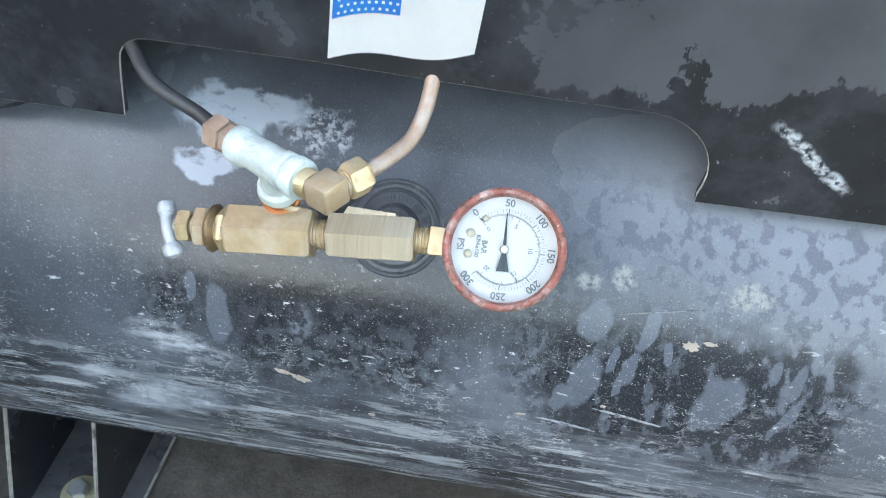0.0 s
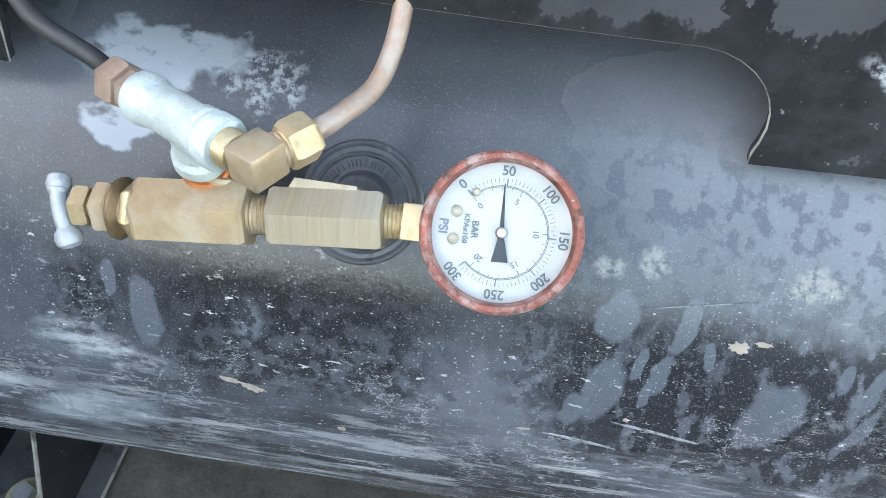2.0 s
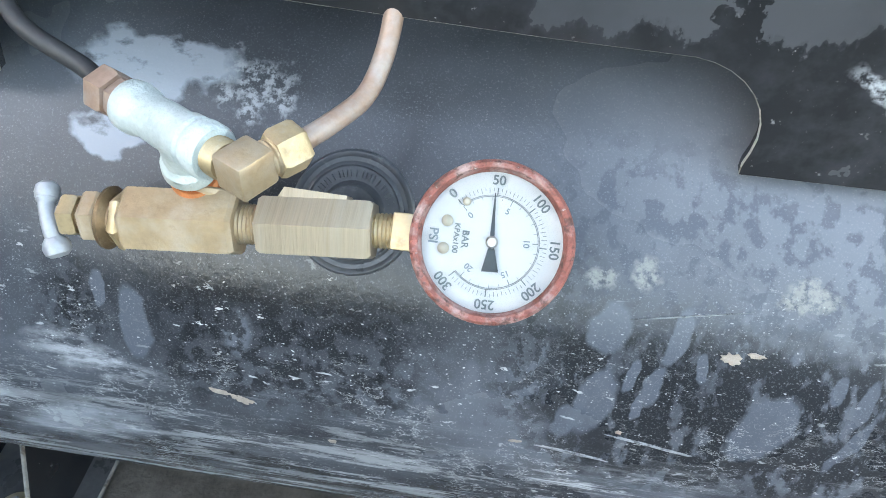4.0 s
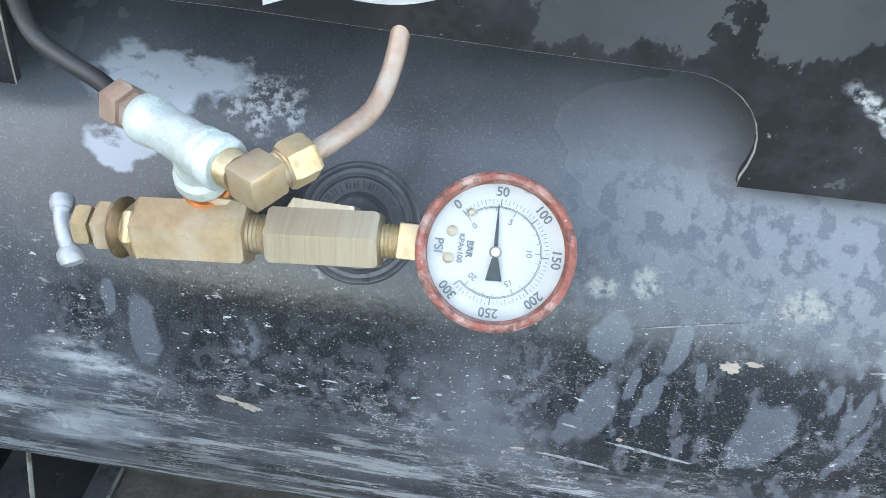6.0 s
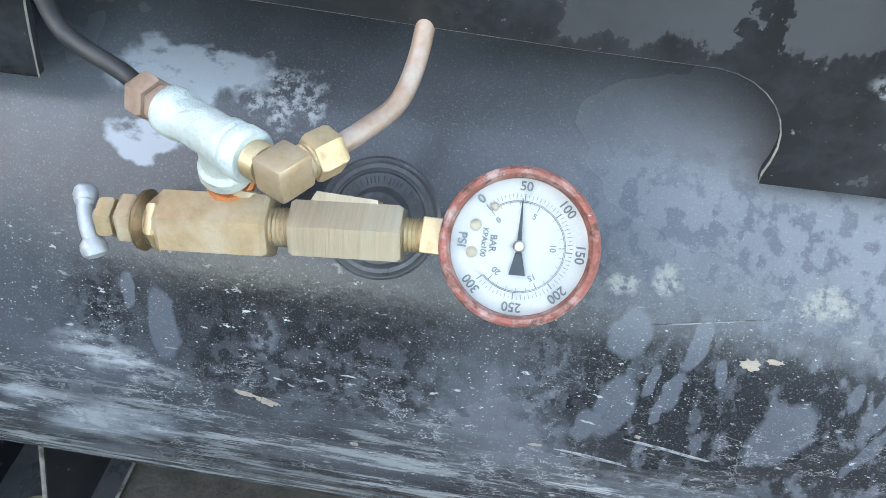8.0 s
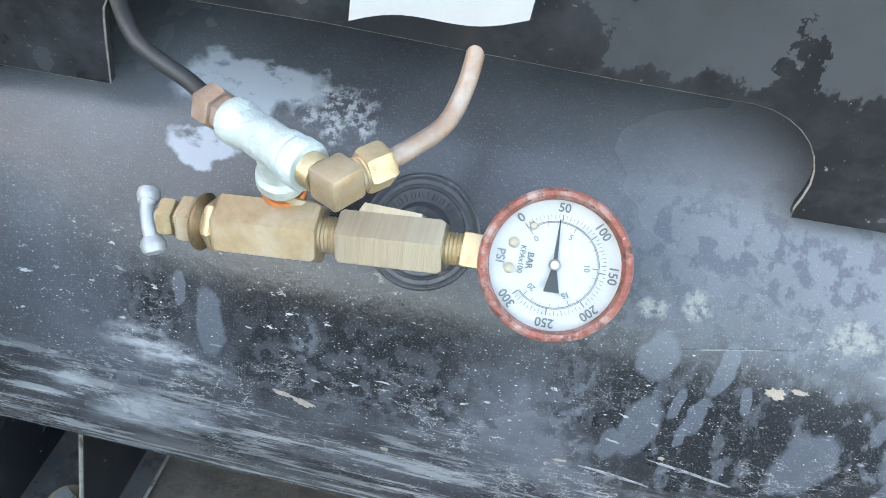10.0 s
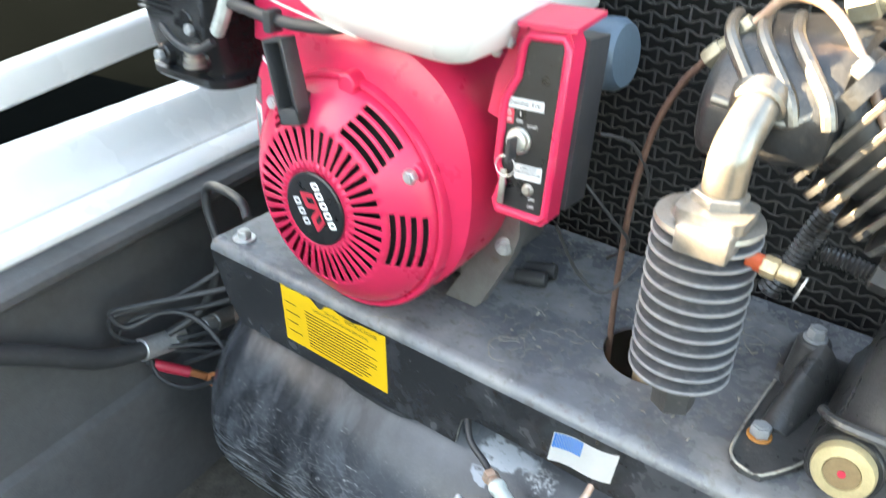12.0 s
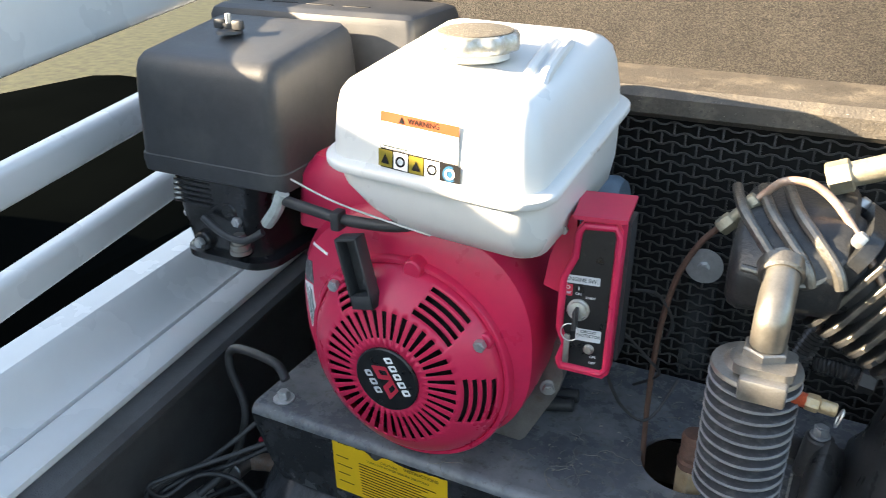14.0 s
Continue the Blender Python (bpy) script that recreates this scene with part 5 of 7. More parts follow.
def decal(name, tree, centre, ux, uy, w, h, towards, mat, parent, lift=0.0004, nu=8, nw=8, label=""):
    """A thin sticker laid on a curved surface."""
    ux, uy, towards = Vector(ux).normalized(), Vector(uy).normalized(), Vector(towards).normalized()
    lo, hi = [], []
    for j in range(nw + 1):
        for i in range(nu + 1):
            p = Vector(centre) + ux * (w * (i / nu - 0.5)) + uy * (h * (j / nw - 0.5))
            hit, nor, _, _ = tree.ray_cast(p - towards * 0.12, towards)
            if hit is None:
                return None
            nor = nor if nor.dot(towards) < 0 else -nor
            lo.append(hit - nor * 0.0002)
            hi.append(hit + nor * lift)
    bm = bmesh.new()
    a, c = [bm.verts.new(v) for v in lo], [bm.verts.new(v) for v in hi]
    m = nu + 1
    for j in range(nw):
        for i in range(nu):
            q = (j * m + i, j * m + i + 1, (j + 1) * m + i + 1, (j + 1) * m + i)
            bm.faces.new([c[k] for k in q])
            bm.faces.new([a[k] for k in q[::-1]])
    rim_ = list(range(m)) + [k * m + nu for k in range(1, nw + 1)] + [nw * m + k for k in range(nu - 1, -1, -1)] + [k * m for k in range(nw - 1, 0, -1)]
    for k, k2 in zip(rim_, rim_[1:] + rim_[:1]):
        bm.faces.new((a[k], a[k2], c[k2], c[k]))
    return part(name, bm, mat, parent, label, sharp=60)


HUB = Vector((-0.249, 0.272, 0.818))
eng = thing("engine", (-0.24, 0.42, PT), "red petrol engine with white fuel tank and black air cleaner", "engine")


def outline_ring(cx, cz, a, b, y, p=2.5, n=64):
    out = []
    for k in range(n):
        t = 2 * math.pi * k / n
        c, s = math.cos(t), math.sin(t)
        out.append((cx + a * abs(c) ** (2 / p) * (1 if c > 0 else -1), y, cz + b * abs(s) ** (2 / p) * (1 if s > 0 else -1)))
    return out


bm = bmesh.new()
SC = (-0.254, 0.848)
add_loft(bm, [outline_ring(*SC, 0.131, 0.124, 0.441, 2.2), outline_ring(*SC, 0.136, 0.127, 0.371, 2.2), outline_ring(*SC, 0.137, 0.128, 0.356, 2.2), outline_ring(SC[0], SC[1], 0.136, 0.127, 0.339, 2.3), outline_ring(SC[0] + 0.003, SC[1] - 0.004, 0.130, 0.121, 0.325, 2.4), outline_ring(SC[0] + 0.004, SC[1] - 0.010, 0.114, 0.108, 0.317), outline_ring(SC[0] + 0.004, SC[1] - 0.014, 0.100, 0.095, 0.314, 2.2)])
bmesh.ops.recalc_face_normals(bm, faces=bm.faces)
SHROUD = BVHTree.FromBMesh(bm)
part("fan_shroud", bm, M_RED, eng, "glossy red sheet metal fan shroud")
# plain near-black disc for the fan, so the slots look deep
bm = bmesh.new()
add_lathe(bm, (HUB.x, 0.312, HUB.z), (0, -1, 0), [(0, 0.0), (0.098, 0.0), (0.098, 0.004), (0, 0.006)], 48)
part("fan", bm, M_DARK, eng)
NS = 240


def slot(k, j):
    ang = (k + 0.5) * 360 / NS
    if j == 1:
        return k % 6 in (0, 1, 2)
    if 3 <= j <= 9 and j % 2 == 1:
        up_ = 37 + (j - 3) * 0.9 < ang < 72 - (j - 3) * 0.6
        rt_ = ang > 334 + (j - 3) * 0.8 or ang < 12 - (j - 3) * 0.8
        lf_ = 116 < ang < 133
        return up_ or rt_ or lf_
    return False


prof = [(0.033, 0.0445), (0.0440, 0.0440), (0.0725, 0.0405), (0.0785, 0.0364), (0.0825, 0.0338), (0.0858, 0.0316), (0.0896, 0.0291), (0.0930, 0.0264), (0.0966, 0.0232), (0.1000, 0.0196), (0.1030, 0.0158), (0.1050, 0.0130), (0.1070, 0.0080), (0.1080, 0.0)]
bm = bmesh.new()
add_lathe(bm, (HUB.x, 0.3165, HUB.z), (0, -1, 0), prof, NS, ref=(1, 0, 0), skip=slot)
rec = part("recoil_cover", bm, M_RED, eng, "red recoil starter cover with radial cooling slots", sharp=40)
sd = rec.modifiers.new("thickness", "SOLIDIFY")
sd.thickness = 0.0016
bm = bmesh.new()
add_lathe(bm, (HUB.x, 0.3165, HUB.z), (0, -1, 0), [(0.0345, 0.0435), (0.0345, 0.0462), (0.033, 0.0472), (0, 0.0475)], 48)
emblem = part("emblem", bm, M_PANEL, rec, "round black emblem with red and white shapes")
EM = lambda x, z: Vector((HUB.x + x, 0.3165 - 0.0478, HUB.z + z))
t35 = radians(-60)
er, eu = Vector((math.cos(t35), 0, math.sin(t35))), Vector((-math.sin(t35), 0, math.cos(t35)))
marks = [(-0.0184 + 0.0092 * k, 0.0150, 0.0070, 0.0078, M_FLAGW, 0.0016) for k in range(5)]
marks += [(-0.0085, 0.0005, 0.0155, 0.0150, M_REDTAPE, 0.006), (0.0100, 0.0005, 0.0150, 0.0150, M_REDTAPE, -0.006)]
marks += [(-0.0125 + 0.0098 * k, -0.0148, 0.0072, 0.0070, M_LEGEND, 0.0016) for k in range(3)]
for cx, cz, w, h, mt_, lean in marks:
    bm = bmesh.new()
    add_prism(bm, [(cx + x + lean * z / h, cz + z) for x, z in rounded(w, h, 0.0012, 2)], EM(0, 0), er, eu, -0.0005 if (er.cross(eu)).y > 0 else 0.0005)
    part("emblem_mark", bm, mt_, emblem)
    bm = bmesh.new()
    add_prism(bm, [(cx + x + lean * z / h, cz + z) for x, z in rounded(w * 0.34, h * 0.5, 0.0006, 2)], EM(0, 0) + Vector((0, -0.0006, 0)) + eu * h * 0.12, er, eu, -0.0002 if (er.cross(eu)).y > 0 else 0.0002)
    part("emblem_mark", bm, M_PANEL, emblem)
bm = bmesh.new()
add_lathe(bm, (HUB.x, 0.3165, HUB.z), (0, -1, 0), [(0.1060, 0.006), (0.1085, 0.0095), (0.1120, 0.0090), (0.1135, 0.0065), (0.1140, -0.004), (0.1060, -0.004)], 72)
for lx, lz in ((-0.162, 0.866), (-0.322, 0.891), (-0.235, 0.925)):
    add_lathe(bm, (lx, 0.3165, lz), (0, -1, 0), [(0, 0.0160), (0.0080, 0.0160), (0.0095, 0.0145), (0.0108, 0.004), (0.0112, -0.004), (0, -0.004)], 24)
part("flange", bm, M_RED, rec, "red rolled flange with bolt lugs")
hex_bolt("cover_bolt", (-0.162, 0.299, 0.866), (0, -1, 0), 0.0115, eng, M_ZINC)
hex_bolt("cover_bolt", (-0.322, 0.301, 0.891), (0, -1, 0), 0.0115, eng, M_ZINC)
bm = bmesh.new()
add_lathe(bm, (-0.235, 0.317, 0.925), (0, -1, 0), [(0.007, 0), (0.007, 0.004), (0.004, 0.004), (0.004, 0.001), (0, 0.001)], 20)
part("screw_boss", bm, M_RED, eng)
# starter grip
bm = bmesh.new()
gm = frame_of((-0.279, 0.276, 0.925), (0.975, 0, 0.22), (-0.22, 0, 0.975))
for x0, x1, z0, z1 in ((-0.0125, -0.0098, -0.036, 0.036), (0.0098, 0.0125, -0.036, 0.036), (-0.0125, 0.0125, 0.0330, 0.036), (-0.0125, 0.0125, -0.036, -0.022)):
    add_box(bm, (x0, z0, -0.010), (x1, z1, 0.006), 0.0010, 2, gm)
add_box(bm, (-0.0100, -0.024, -0.0105), (0.0100, 0.034, -0.0085), 0, 1, gm)
add_cyl(bm, (-0.272, 0.280, 0.915), (-0.272, 0.306, 0.905), 0.004, n=12)
part("starter_grip", bm, M_PLASTIC, eng, "black plastic pull-start grip")

bm = bmesh.new()
add_loft(bm, [slab(-0.392, -0.250, 0.335, 0.43, 0.012, 0.93, 4), slab(-0.388, -0.250, 0.338, 0.43, 0.012, 0.985, 4), slab(-0.375, -0.255, 0.350, 0.42, 0.012, 1.004, 4)])
part("cylinder_shroud", bm, M_RED, eng)

# crankcase, foot and mounting
bm = bmesh.new()
add_box(bm, (-0.345, 0.40, 0.735), (-0.165, 0.56, 0.90), 0.012, 3)
add_prism(bm, [(0, 0), (0.048, 0), (0.036, 0.085), (0.012, 0.085)], (-0.188, 0.405, PT + 0.003), (0.35, 0.93, 0), (0, 0, 1), 0.012, 0.002)
add_box(bm, (-0.345, 0.425, PT + 0.002), (-0.178, 0.56, PT + 0.045), 0.005, 2)
part("crankcase", bm, M_CAST, eng, "bare cast aluminium crankcase")
bm = bmesh.new()
add_prism(bm, [(-0.152, 0.83), (-0.118, 0.83), (-0.115, 0.79), (-0.122, 0.764), (-0.154, 0.700), (-0.160, 0.6945), (-0.196, 0.6945), (-0.170, 0.74)], (0.006, 0.400, 0), (1, 0, 0), (0, 0, 1), 0.014, 0.003, 2)
part("bracket", bm, M_CAST, eng, "dull cast aluminium mounting bracket")
hex_bolt("foot_bolt", (-0.124, 0.386, 0.775), (0.35, -0.9, 0.1), 0.011, eng, M_ZINC, 0.009)
for k in range(2):
    bm = bmesh.new()
    add_cyl(bm, (-0.150, 0.455 + 0.02 * k, PT + 0.006), (-0.118, 0.462 + 0.02 * k, PT + 0.010), 0.008, n=16, bevel=0.001)
    part("rubber_plug", bm, M_CABLE, eng)

# fuel tank
bm = bmesh.new()
FX0, FX1, FY0, FY1, FZ = -0.320, -0.087, 0.246, 0.512, 1.036
SLOPE = 0.10


def tk(x0, x1, y0, y1, r, z, s=1.0):
    """A level of the tank; s: how far it follows the tank's rearward rise."""
    return [(x, y + 0.12 * (FX1 - x), zz + SLOPE * s * (y - 0.30)) for x, y, zz in slab(x0, x1, y0, y1, r, z, 8)]


def ins(d, z, r, s=1.0):
    return tk(FX0 + d, FX1 - d, FY0 + d, FY1 - d, r, z, s)


low = [tk(FX0 + 0.078, FX1 - 0.022, FY0 + 0.036, FY1 - 0.03, 0.02, 0.970, 0.3), tk(FX0 + 0.066, FX1 - 0.014, FY0 + 0.024, FY1 - 0.02, 0.026, 0.975, 0.3), tk(FX0 + 0.040, FX1 - 0.010, FY0 + 0.013, FY1 - 0.012, 0.030, 0.994, 0.6), tk(FX0 + 0.018, FX1 - 0.009, FY0 + 0.010, FY1 - 0.010, 0.032, 1.012, 0.8), ins(0.009, FZ - 0.005, 0.032)]
add_loft(bm, low, (True, False))
add_loft(bm, [ins(0.009, FZ - 0.006, 0.032), ins(0.001, FZ - 0.006, 0.038), ins(0.0, FZ - 0.004, 0.038), ins(0.0, FZ + 0.0005, 0.038), ins(0.002, FZ + 0.0025, 0.038), ins(0.009, FZ + 0.0035, 0.032), ins(0.024, FZ + 0.0045, 0.022)], (False, False))
top = [(0.010, 0.002, 0.026), (0.011, 0.020, 0.025), (0.014, 0.044, 0.024), (0.017, 0.056, 0.023), (0.022, 0.063, 0.021), (0.030, 0.0675, 0.018), (0.044, 0.0705, 0.016), (0.075, 0.0735, 0.014)]
add_loft(bm, [tk(FX0 + d, FX1 - d * 1.5 + 0.004, FY0 + d, FY1 - d, r, FZ + h) for d, h, r in top], (False, True))
ftank = part("fuel_tank", bm, M_TANKW, eng, "white plastic fuel tank with a rolled seam", sharp=50)


def tank_top(x, y, up=0.0):
    return (x, y, FZ + 0.074 + SLOPE * (y - 0.30) + up)


for k in range(2):
    bm = bmesh.new()
    add_tube(bm, [tank_top(-0.141 + 0.015 * k, 0.335, -0.0125), tank_top(-0.144 + 0.015 * k, 0.358, -0.0058), tank_top(-0.152 + 0.015 * k, 0.425, -0.0058), tank_top(-0.155 + 0.015 * k, 0.452, -0.0125)], 0.0055, 10)
    part("ridge", bm, M_TANKW, ftank)
bm = bmesh.new()
CAPP = Vector(tank_top(-0.198, 0.362))
add_lathe(bm, CAPP, (0, 0, 1), [(0, -0.001), (0.030, -0.001), (0.030, 0.006), (0.0285, 0.008)], 40)
part("filler_neck", bm, M_TANKW, ftank)
bm = bmesh.new()
ringz = []
for r, h in ((0.035, 0.006), (0.0375, 0.008), (0.0388, 0.011), (0.0382, 0.017), (0.0358, 0.0205), (0.0335, 0.0215), (0.012, 0.0222)):
    ringz.append([CAPP + Vector(((r + (0.0020 * math.cos(9 * 2 * math.pi * k / 72) if r > 0.035 else 0)) * math.cos(2 * math.pi * k / 72), (r + (0.0020 * math.cos(9 * 2 * math.pi * k / 72) if r > 0.035 else 0)) * math.sin(2 * math.pi * k / 72), h)) for k in range(72)])
add_loft(bm, ringz)
fcap = part("fuel_cap", bm, M_CHROME, ftank, "dirty chromed fuel cap with scalloped rim")
bm = bmesh.new()
add_lathe(bm, CAPP, (0, 0, 1), [(0.0335, 0.0205), (0.0332, 0.0222), (0.030, 0.0232), (0.010, 0.0238), (0, 0.0238)], 48)
part("cap_top", bm, M_CAPTOP, fcap, "brown gritty cap top")

# warning sticker on the tank's front
WO, WR, WU = Vector((-0.2070, FY0 + 0.0108 + 0.0149, 1.0590)), Vector((1, -0.122, -0.03)).normalized(), Vector((0, 0.085, 1)).normalized()


def plate_on(name, cx, cz, w, h, mat, parent, lift=0.0, r=0.0006, org=None, ur=None, uu=None):
    bm = bmesh.new()
    o, a, c = org or WO, ur or WR, uu or WU
    n = a.cross(c).normalized()
    n = n if n.y < 0 else -n
    d = 0.0003 if a.cross(c).dot(n) > 0 else -0.0003
    add_prism(bm, [(cx + x, cz + z) for x, z in rounded(w, h, r, 2)], o + n * lift, a, c, d)
    return part(name, bm, mat, parent)


WF = lambda x, z, lift=0.0012: frame_of(WO + WR * x + WU * z + WR.cross(WU).normalized() * (lift if WR.cross(WU).y < 0 else -lift), WR, WU)
plate_on("warning_sticker", 0.0, 0.0, 0.078, 0.047, M_FLAGW, ftank, 0.0002)
ws = plate_on("warning_band", 0.0, 0.0190, 0.078, 0.0085, M_WARN, ftank, 0.0006)
words("lettering", "WARNING", 0.0064, WF(0.005, 0.0190, 0.0012), M_PRINT, ftank)
bm = bmesh.new()
add_prism(bm, [(-0.0200, 0.0160), (-0.0140, 0.0160), (-0.0170, 0.0215)], WO + WR.cross(WU).normalized() * 0.0012, WR, WU, 0.0002)
part("warning_triangle", bm, M_PRINT, ftank)
for j in range(4):
    plate_on("print_line", -0.003 - 0.001 * (j % 2), 0.0110 - j * 0.0040, 0.068 - 0.008 * (j % 3), 0.0007, M_INK, ftank, 0.0006, 0.0002)
for cx_, cz_, w_, h_ in ((0, -0.0077, 0.078, 0.0005), (-0.0388, 0.004, 0.0005, 0.023), (0.0388, 0.004, 0.0005, 0.023), (-0.024, -0.0058, 0.026, 0.0011)):
    plate_on("print_line", cx_, cz_, w_, h_, M_NEEDLE, ftank, 0.0006, 0.0002)
plate_on("pictogram_strip", 0.0, -0.0165, 0.0785, 0.0165, M_PRINT, ftank, 0.0004)
for k, (mt_, w) in enumerate(((M_SIGNY, 0.0145), (M_FLAGW, 0.0145), (M_SIGNY, 0.0145), (M_FLAGW, 0.0145), (M_PRINT, 0.0200))):
    x = (-0.034, -0.018, -0.002, 0.014, 0.0315)[k]
    plate_on("pictogram", x, -0.0165, w, 0.0145, mt_, ftank, 0.0008)
    if mt_ is M_SIGNY:
        bm = bmesh.new()
        add_prism(bm, [(x - 0.0045, -0.021), (x + 0.0045, -0.021), (x, -0.0125)], WO + Vector((0, -0.0014, 0)), WR, WU, 0.0002)
        part("symbol", bm, M_PRINT, ftank)
    else:
        if k == 4:
            bm = bmesh.new()
            add_lathe(bm, WO + WR * x + WU * -0.0165 + Vector((0, -0.0012, 0)), (0, -1, 0.1), [(0, 0), (0.0066, 0), (0.0066, 0.0003), (0, 0.0003)], 24)
            part("blue_disc", bm, M_SIGNB, ftank)
        bm = bmesh.new()
        add_lathe(bm, WO + WR * x + WU * -0.0165 + Vector((0, -0.0016, 0)), (0, -1, 0.1), [(0.0030, 0), (0.0046, 0), (0.0046, 0.0004), (0.0030, 0.0004)], 20)
        part("symbol", bm, M_PRINT if k < 4 else M_FLAGW, ftank)

# air cleaner
ac = thing("air_cleaner", (-0.46, 0.39, 0.885), "black plastic air cleaner box with wing nut beside the fuel tank", "air filter")
bm = bmesh.new()
AX0, AX1, AY0, AY1 = -0.574, -0.380, 0.306, 0.466
s_ = lambda d, z, r=0.014: [(x, y, zz + 0.16 * (y - AY0) * (zz - 0.97) / 0.13) for x, y, zz in slab(AX0 + d, AX1 - d, AY0 + d, AY1 - d, r, z, 6)]
lid = [s_(0.004, 0.972), s_(0.001, 0.974), s_(0.0, 0.985), s_(0.0005, 0.992), s_(0.0018, 0.993), s_(0.004, 1.060), s_(0.0055, 1.080), s_(0.008, 1.089), s_(0.013, 1.0945, 0.012), s_(0.020, 1.0965, 0.010), s_(0.034, 1.098, 0.008)]
add_loft(bm, lid)
part("cover", bm, M_PLASTIC, ac, "matt black plastic cover")
bm = bmesh.new()
wc = Vector((-0.488, 0.378, 1.1125))
add_lathe(bm, wc, (0, 0, 1), [(0.014, 0), (0.013, 0.003), (0.006, 0.005), (0.006, 0.010), (0, 0.011)], 20)
add_box(bm, wc + Vector((-0.018, -0.004, 0.004)), wc + Vector((-0.006, 0.004, 0.014)), 0.002, 2)
add_box(bm, wc + Vector((0.006, -0.004, 0.004)), wc + Vector((0.018, 0.004, 0.014)), 0.002, 2)
part("wing_nut", bm, M_PLASTIC, ac)
bm = bmesh.new()
add_cyl(bm, wc + Vector((0, 0, 0.008)), wc + Vector((0, 0, 0.020)), 0.003, n=14, bevel=0.0006)
part("stud", bm, M_ZINC, ac, "pale steel stud")
bm = bmesh.new()
add_loft(bm, [slab(-0.546, -0.428, 0.322, 0.432, 0.03, 0.868, 6), slab(-0.550, -0.424, 0.318, 0.434, 0.03, 0.872, 6), slab(-0.550, -0.424, 0.318, 0.434, 0.03, 0.879, 6), slab(-0.545, -0.434, 0.326, 0.43, 0.026, 0.882, 6), slab(-0.549, -0.434, 0.323, 0.43, 0.022, 0.92, 6), slab(-0.555, -0.425, 0.320, 0.434, 0.024, 0.972, 6)])
body_ = part("filter_base", bm, M_GLOSSBASE, ac, "glossy black plastic base with moulded ribs")
for k in range(5):
    bm = bmesh.new()
    add_box(bm, (-0.546 + 0.001 * k, 0.3195, 0.936 + 0.0062 * k), (-0.492, 0.334, 0.9390 + 0.0062 * k), 0.0008)
    part("rib", bm, M_GLOSSBASE, body_)
for x, y, z, r, l in ((-0.512, 0.318, 0.893, 0.013, 0.022), (-0.462, 0.316, 0.896, 0.015, 0.018), (-0.470, 0.320, 0.935, 0.012, 0.014)):
    bm = bmesh.new()
    add_cyl(bm, (x, y + l, z), (x, y, z), r * 1.15, r * 0.85, 24, 0.0015)
    part("boss", bm, M_GLOSSBASE, body_)
hex_bolt("base_bolt", (-0.512, 0.3175, 0.893), (0, -1, 0), 0.011, ac, M_ZINC)
hex_bolt("base_bolt", (-0.450, 0.313, 0.931), (0, -1, 0), 0.010, ac, M_ZINC)
hex_bolt("base_bolt", (-0.551, 0.345, 0.912), (-1, -0.3, 0), 0.009, ac, M_ZINC)
bm = bmesh.new()
add_lathe(bm, (-0.452, 0.313, 0.894), (0, 0, 1), [(0, 0), (0.0115, 0), (0.0115, 0.004), (0.009, 0.0045), (0.009, 0.0065), (0.0105, 0.007), (0.0105, 0.011), (0.008, 0.0115), (0.008, 0.014), (0.009, 0.0145), (0.006, 0.022), (0, 0.022)], 24)
part("choke_spring", bm, M_CAST, ac, "dull metal spring collar")
bm = bmesh.new()
add_tube(bm, [(-0.500, 0.314, 0.926), (-0.470, 0.308, 0.915), (-0.440, 0.306, 0.913), (-0.418, 0.312, 0.925)], 0.004, 10)
part("choke_arm", bm, M_PLASTIC, ac)
# throttle parts between air cleaner and shroud
bm = bmesh.new()
add_tube(bm, [(-0.410, 0.330, 0.958), (-0.385, 0.312, 0.966), (-0.350, 0.300, 0.969), (-0.30, 0.293, 0.968), (-0.245, 0.292, 0.972), (-0.215, 0.298, 0.980)], 0.0055, 12)
part("wire_sleeve", bm, M_CABLE, eng, "black ribbed wire sleeve")
bm = bmesh.new()
add_tube(bm, [(-0.365, 0.30, 0.996), (-0.30, 0.287, 0.986), (-0.205, 0.284, 0.974)], 0.0010, 8)
part("governor_rod", bm, M_ZINC, eng, "thin steel control rod")
bm = bmesh.new()
add_tube(bm, [(-0.413, 0.315, 0.935), (-0.395, 0.31, 0.955), (-0.385, 0.31, 0.975)], 0.007, 10)
part("lever", bm, M_GALV, eng)
bm = bmesh.new()
add_box(bm, (-0.312, 0.284, 0.958), (-0.302, 0.299, 0.977), 0.002)
part("clip", bm, M_CABLE, eng)
# stickers on the shroud's left shoulder
TOW = (-0.15, 0.97, -0.15)
decal("sticker", SHROUD, (-0.353, 0.325, 0.915), (0.98, 0, -0.20), (0.15, 0, 1), 0.034, 0.0135, TOW, M_PANEL, eng, 0.0006, label="black sticker with a white tool outline")
decal("sticker", SHROUD, (-0.353, 0.325, 0.915), (0.97, 0, -0.24), (0.20, 0, 1), 0.022, 0.0030, TOW, M_FLAGW, eng, 0.0009)
decal("sticker", SHROUD, (-0.371, 0.325, 0.886), (1, 0, -0.10), (-0.10, 0, 1), 0.0130, 0.0240, TOW, M_STICKG, eng, 0.0006, label="grey printed sticker")
decal("sticker", SHROUD, (-0.369, 0.325, 0.845), (1, 0, -0.10), (-0.10, 0, 1), 0.0130, 0.0540, TOW, M_FLAGW, eng, 0.0006, label="white printed sticker")
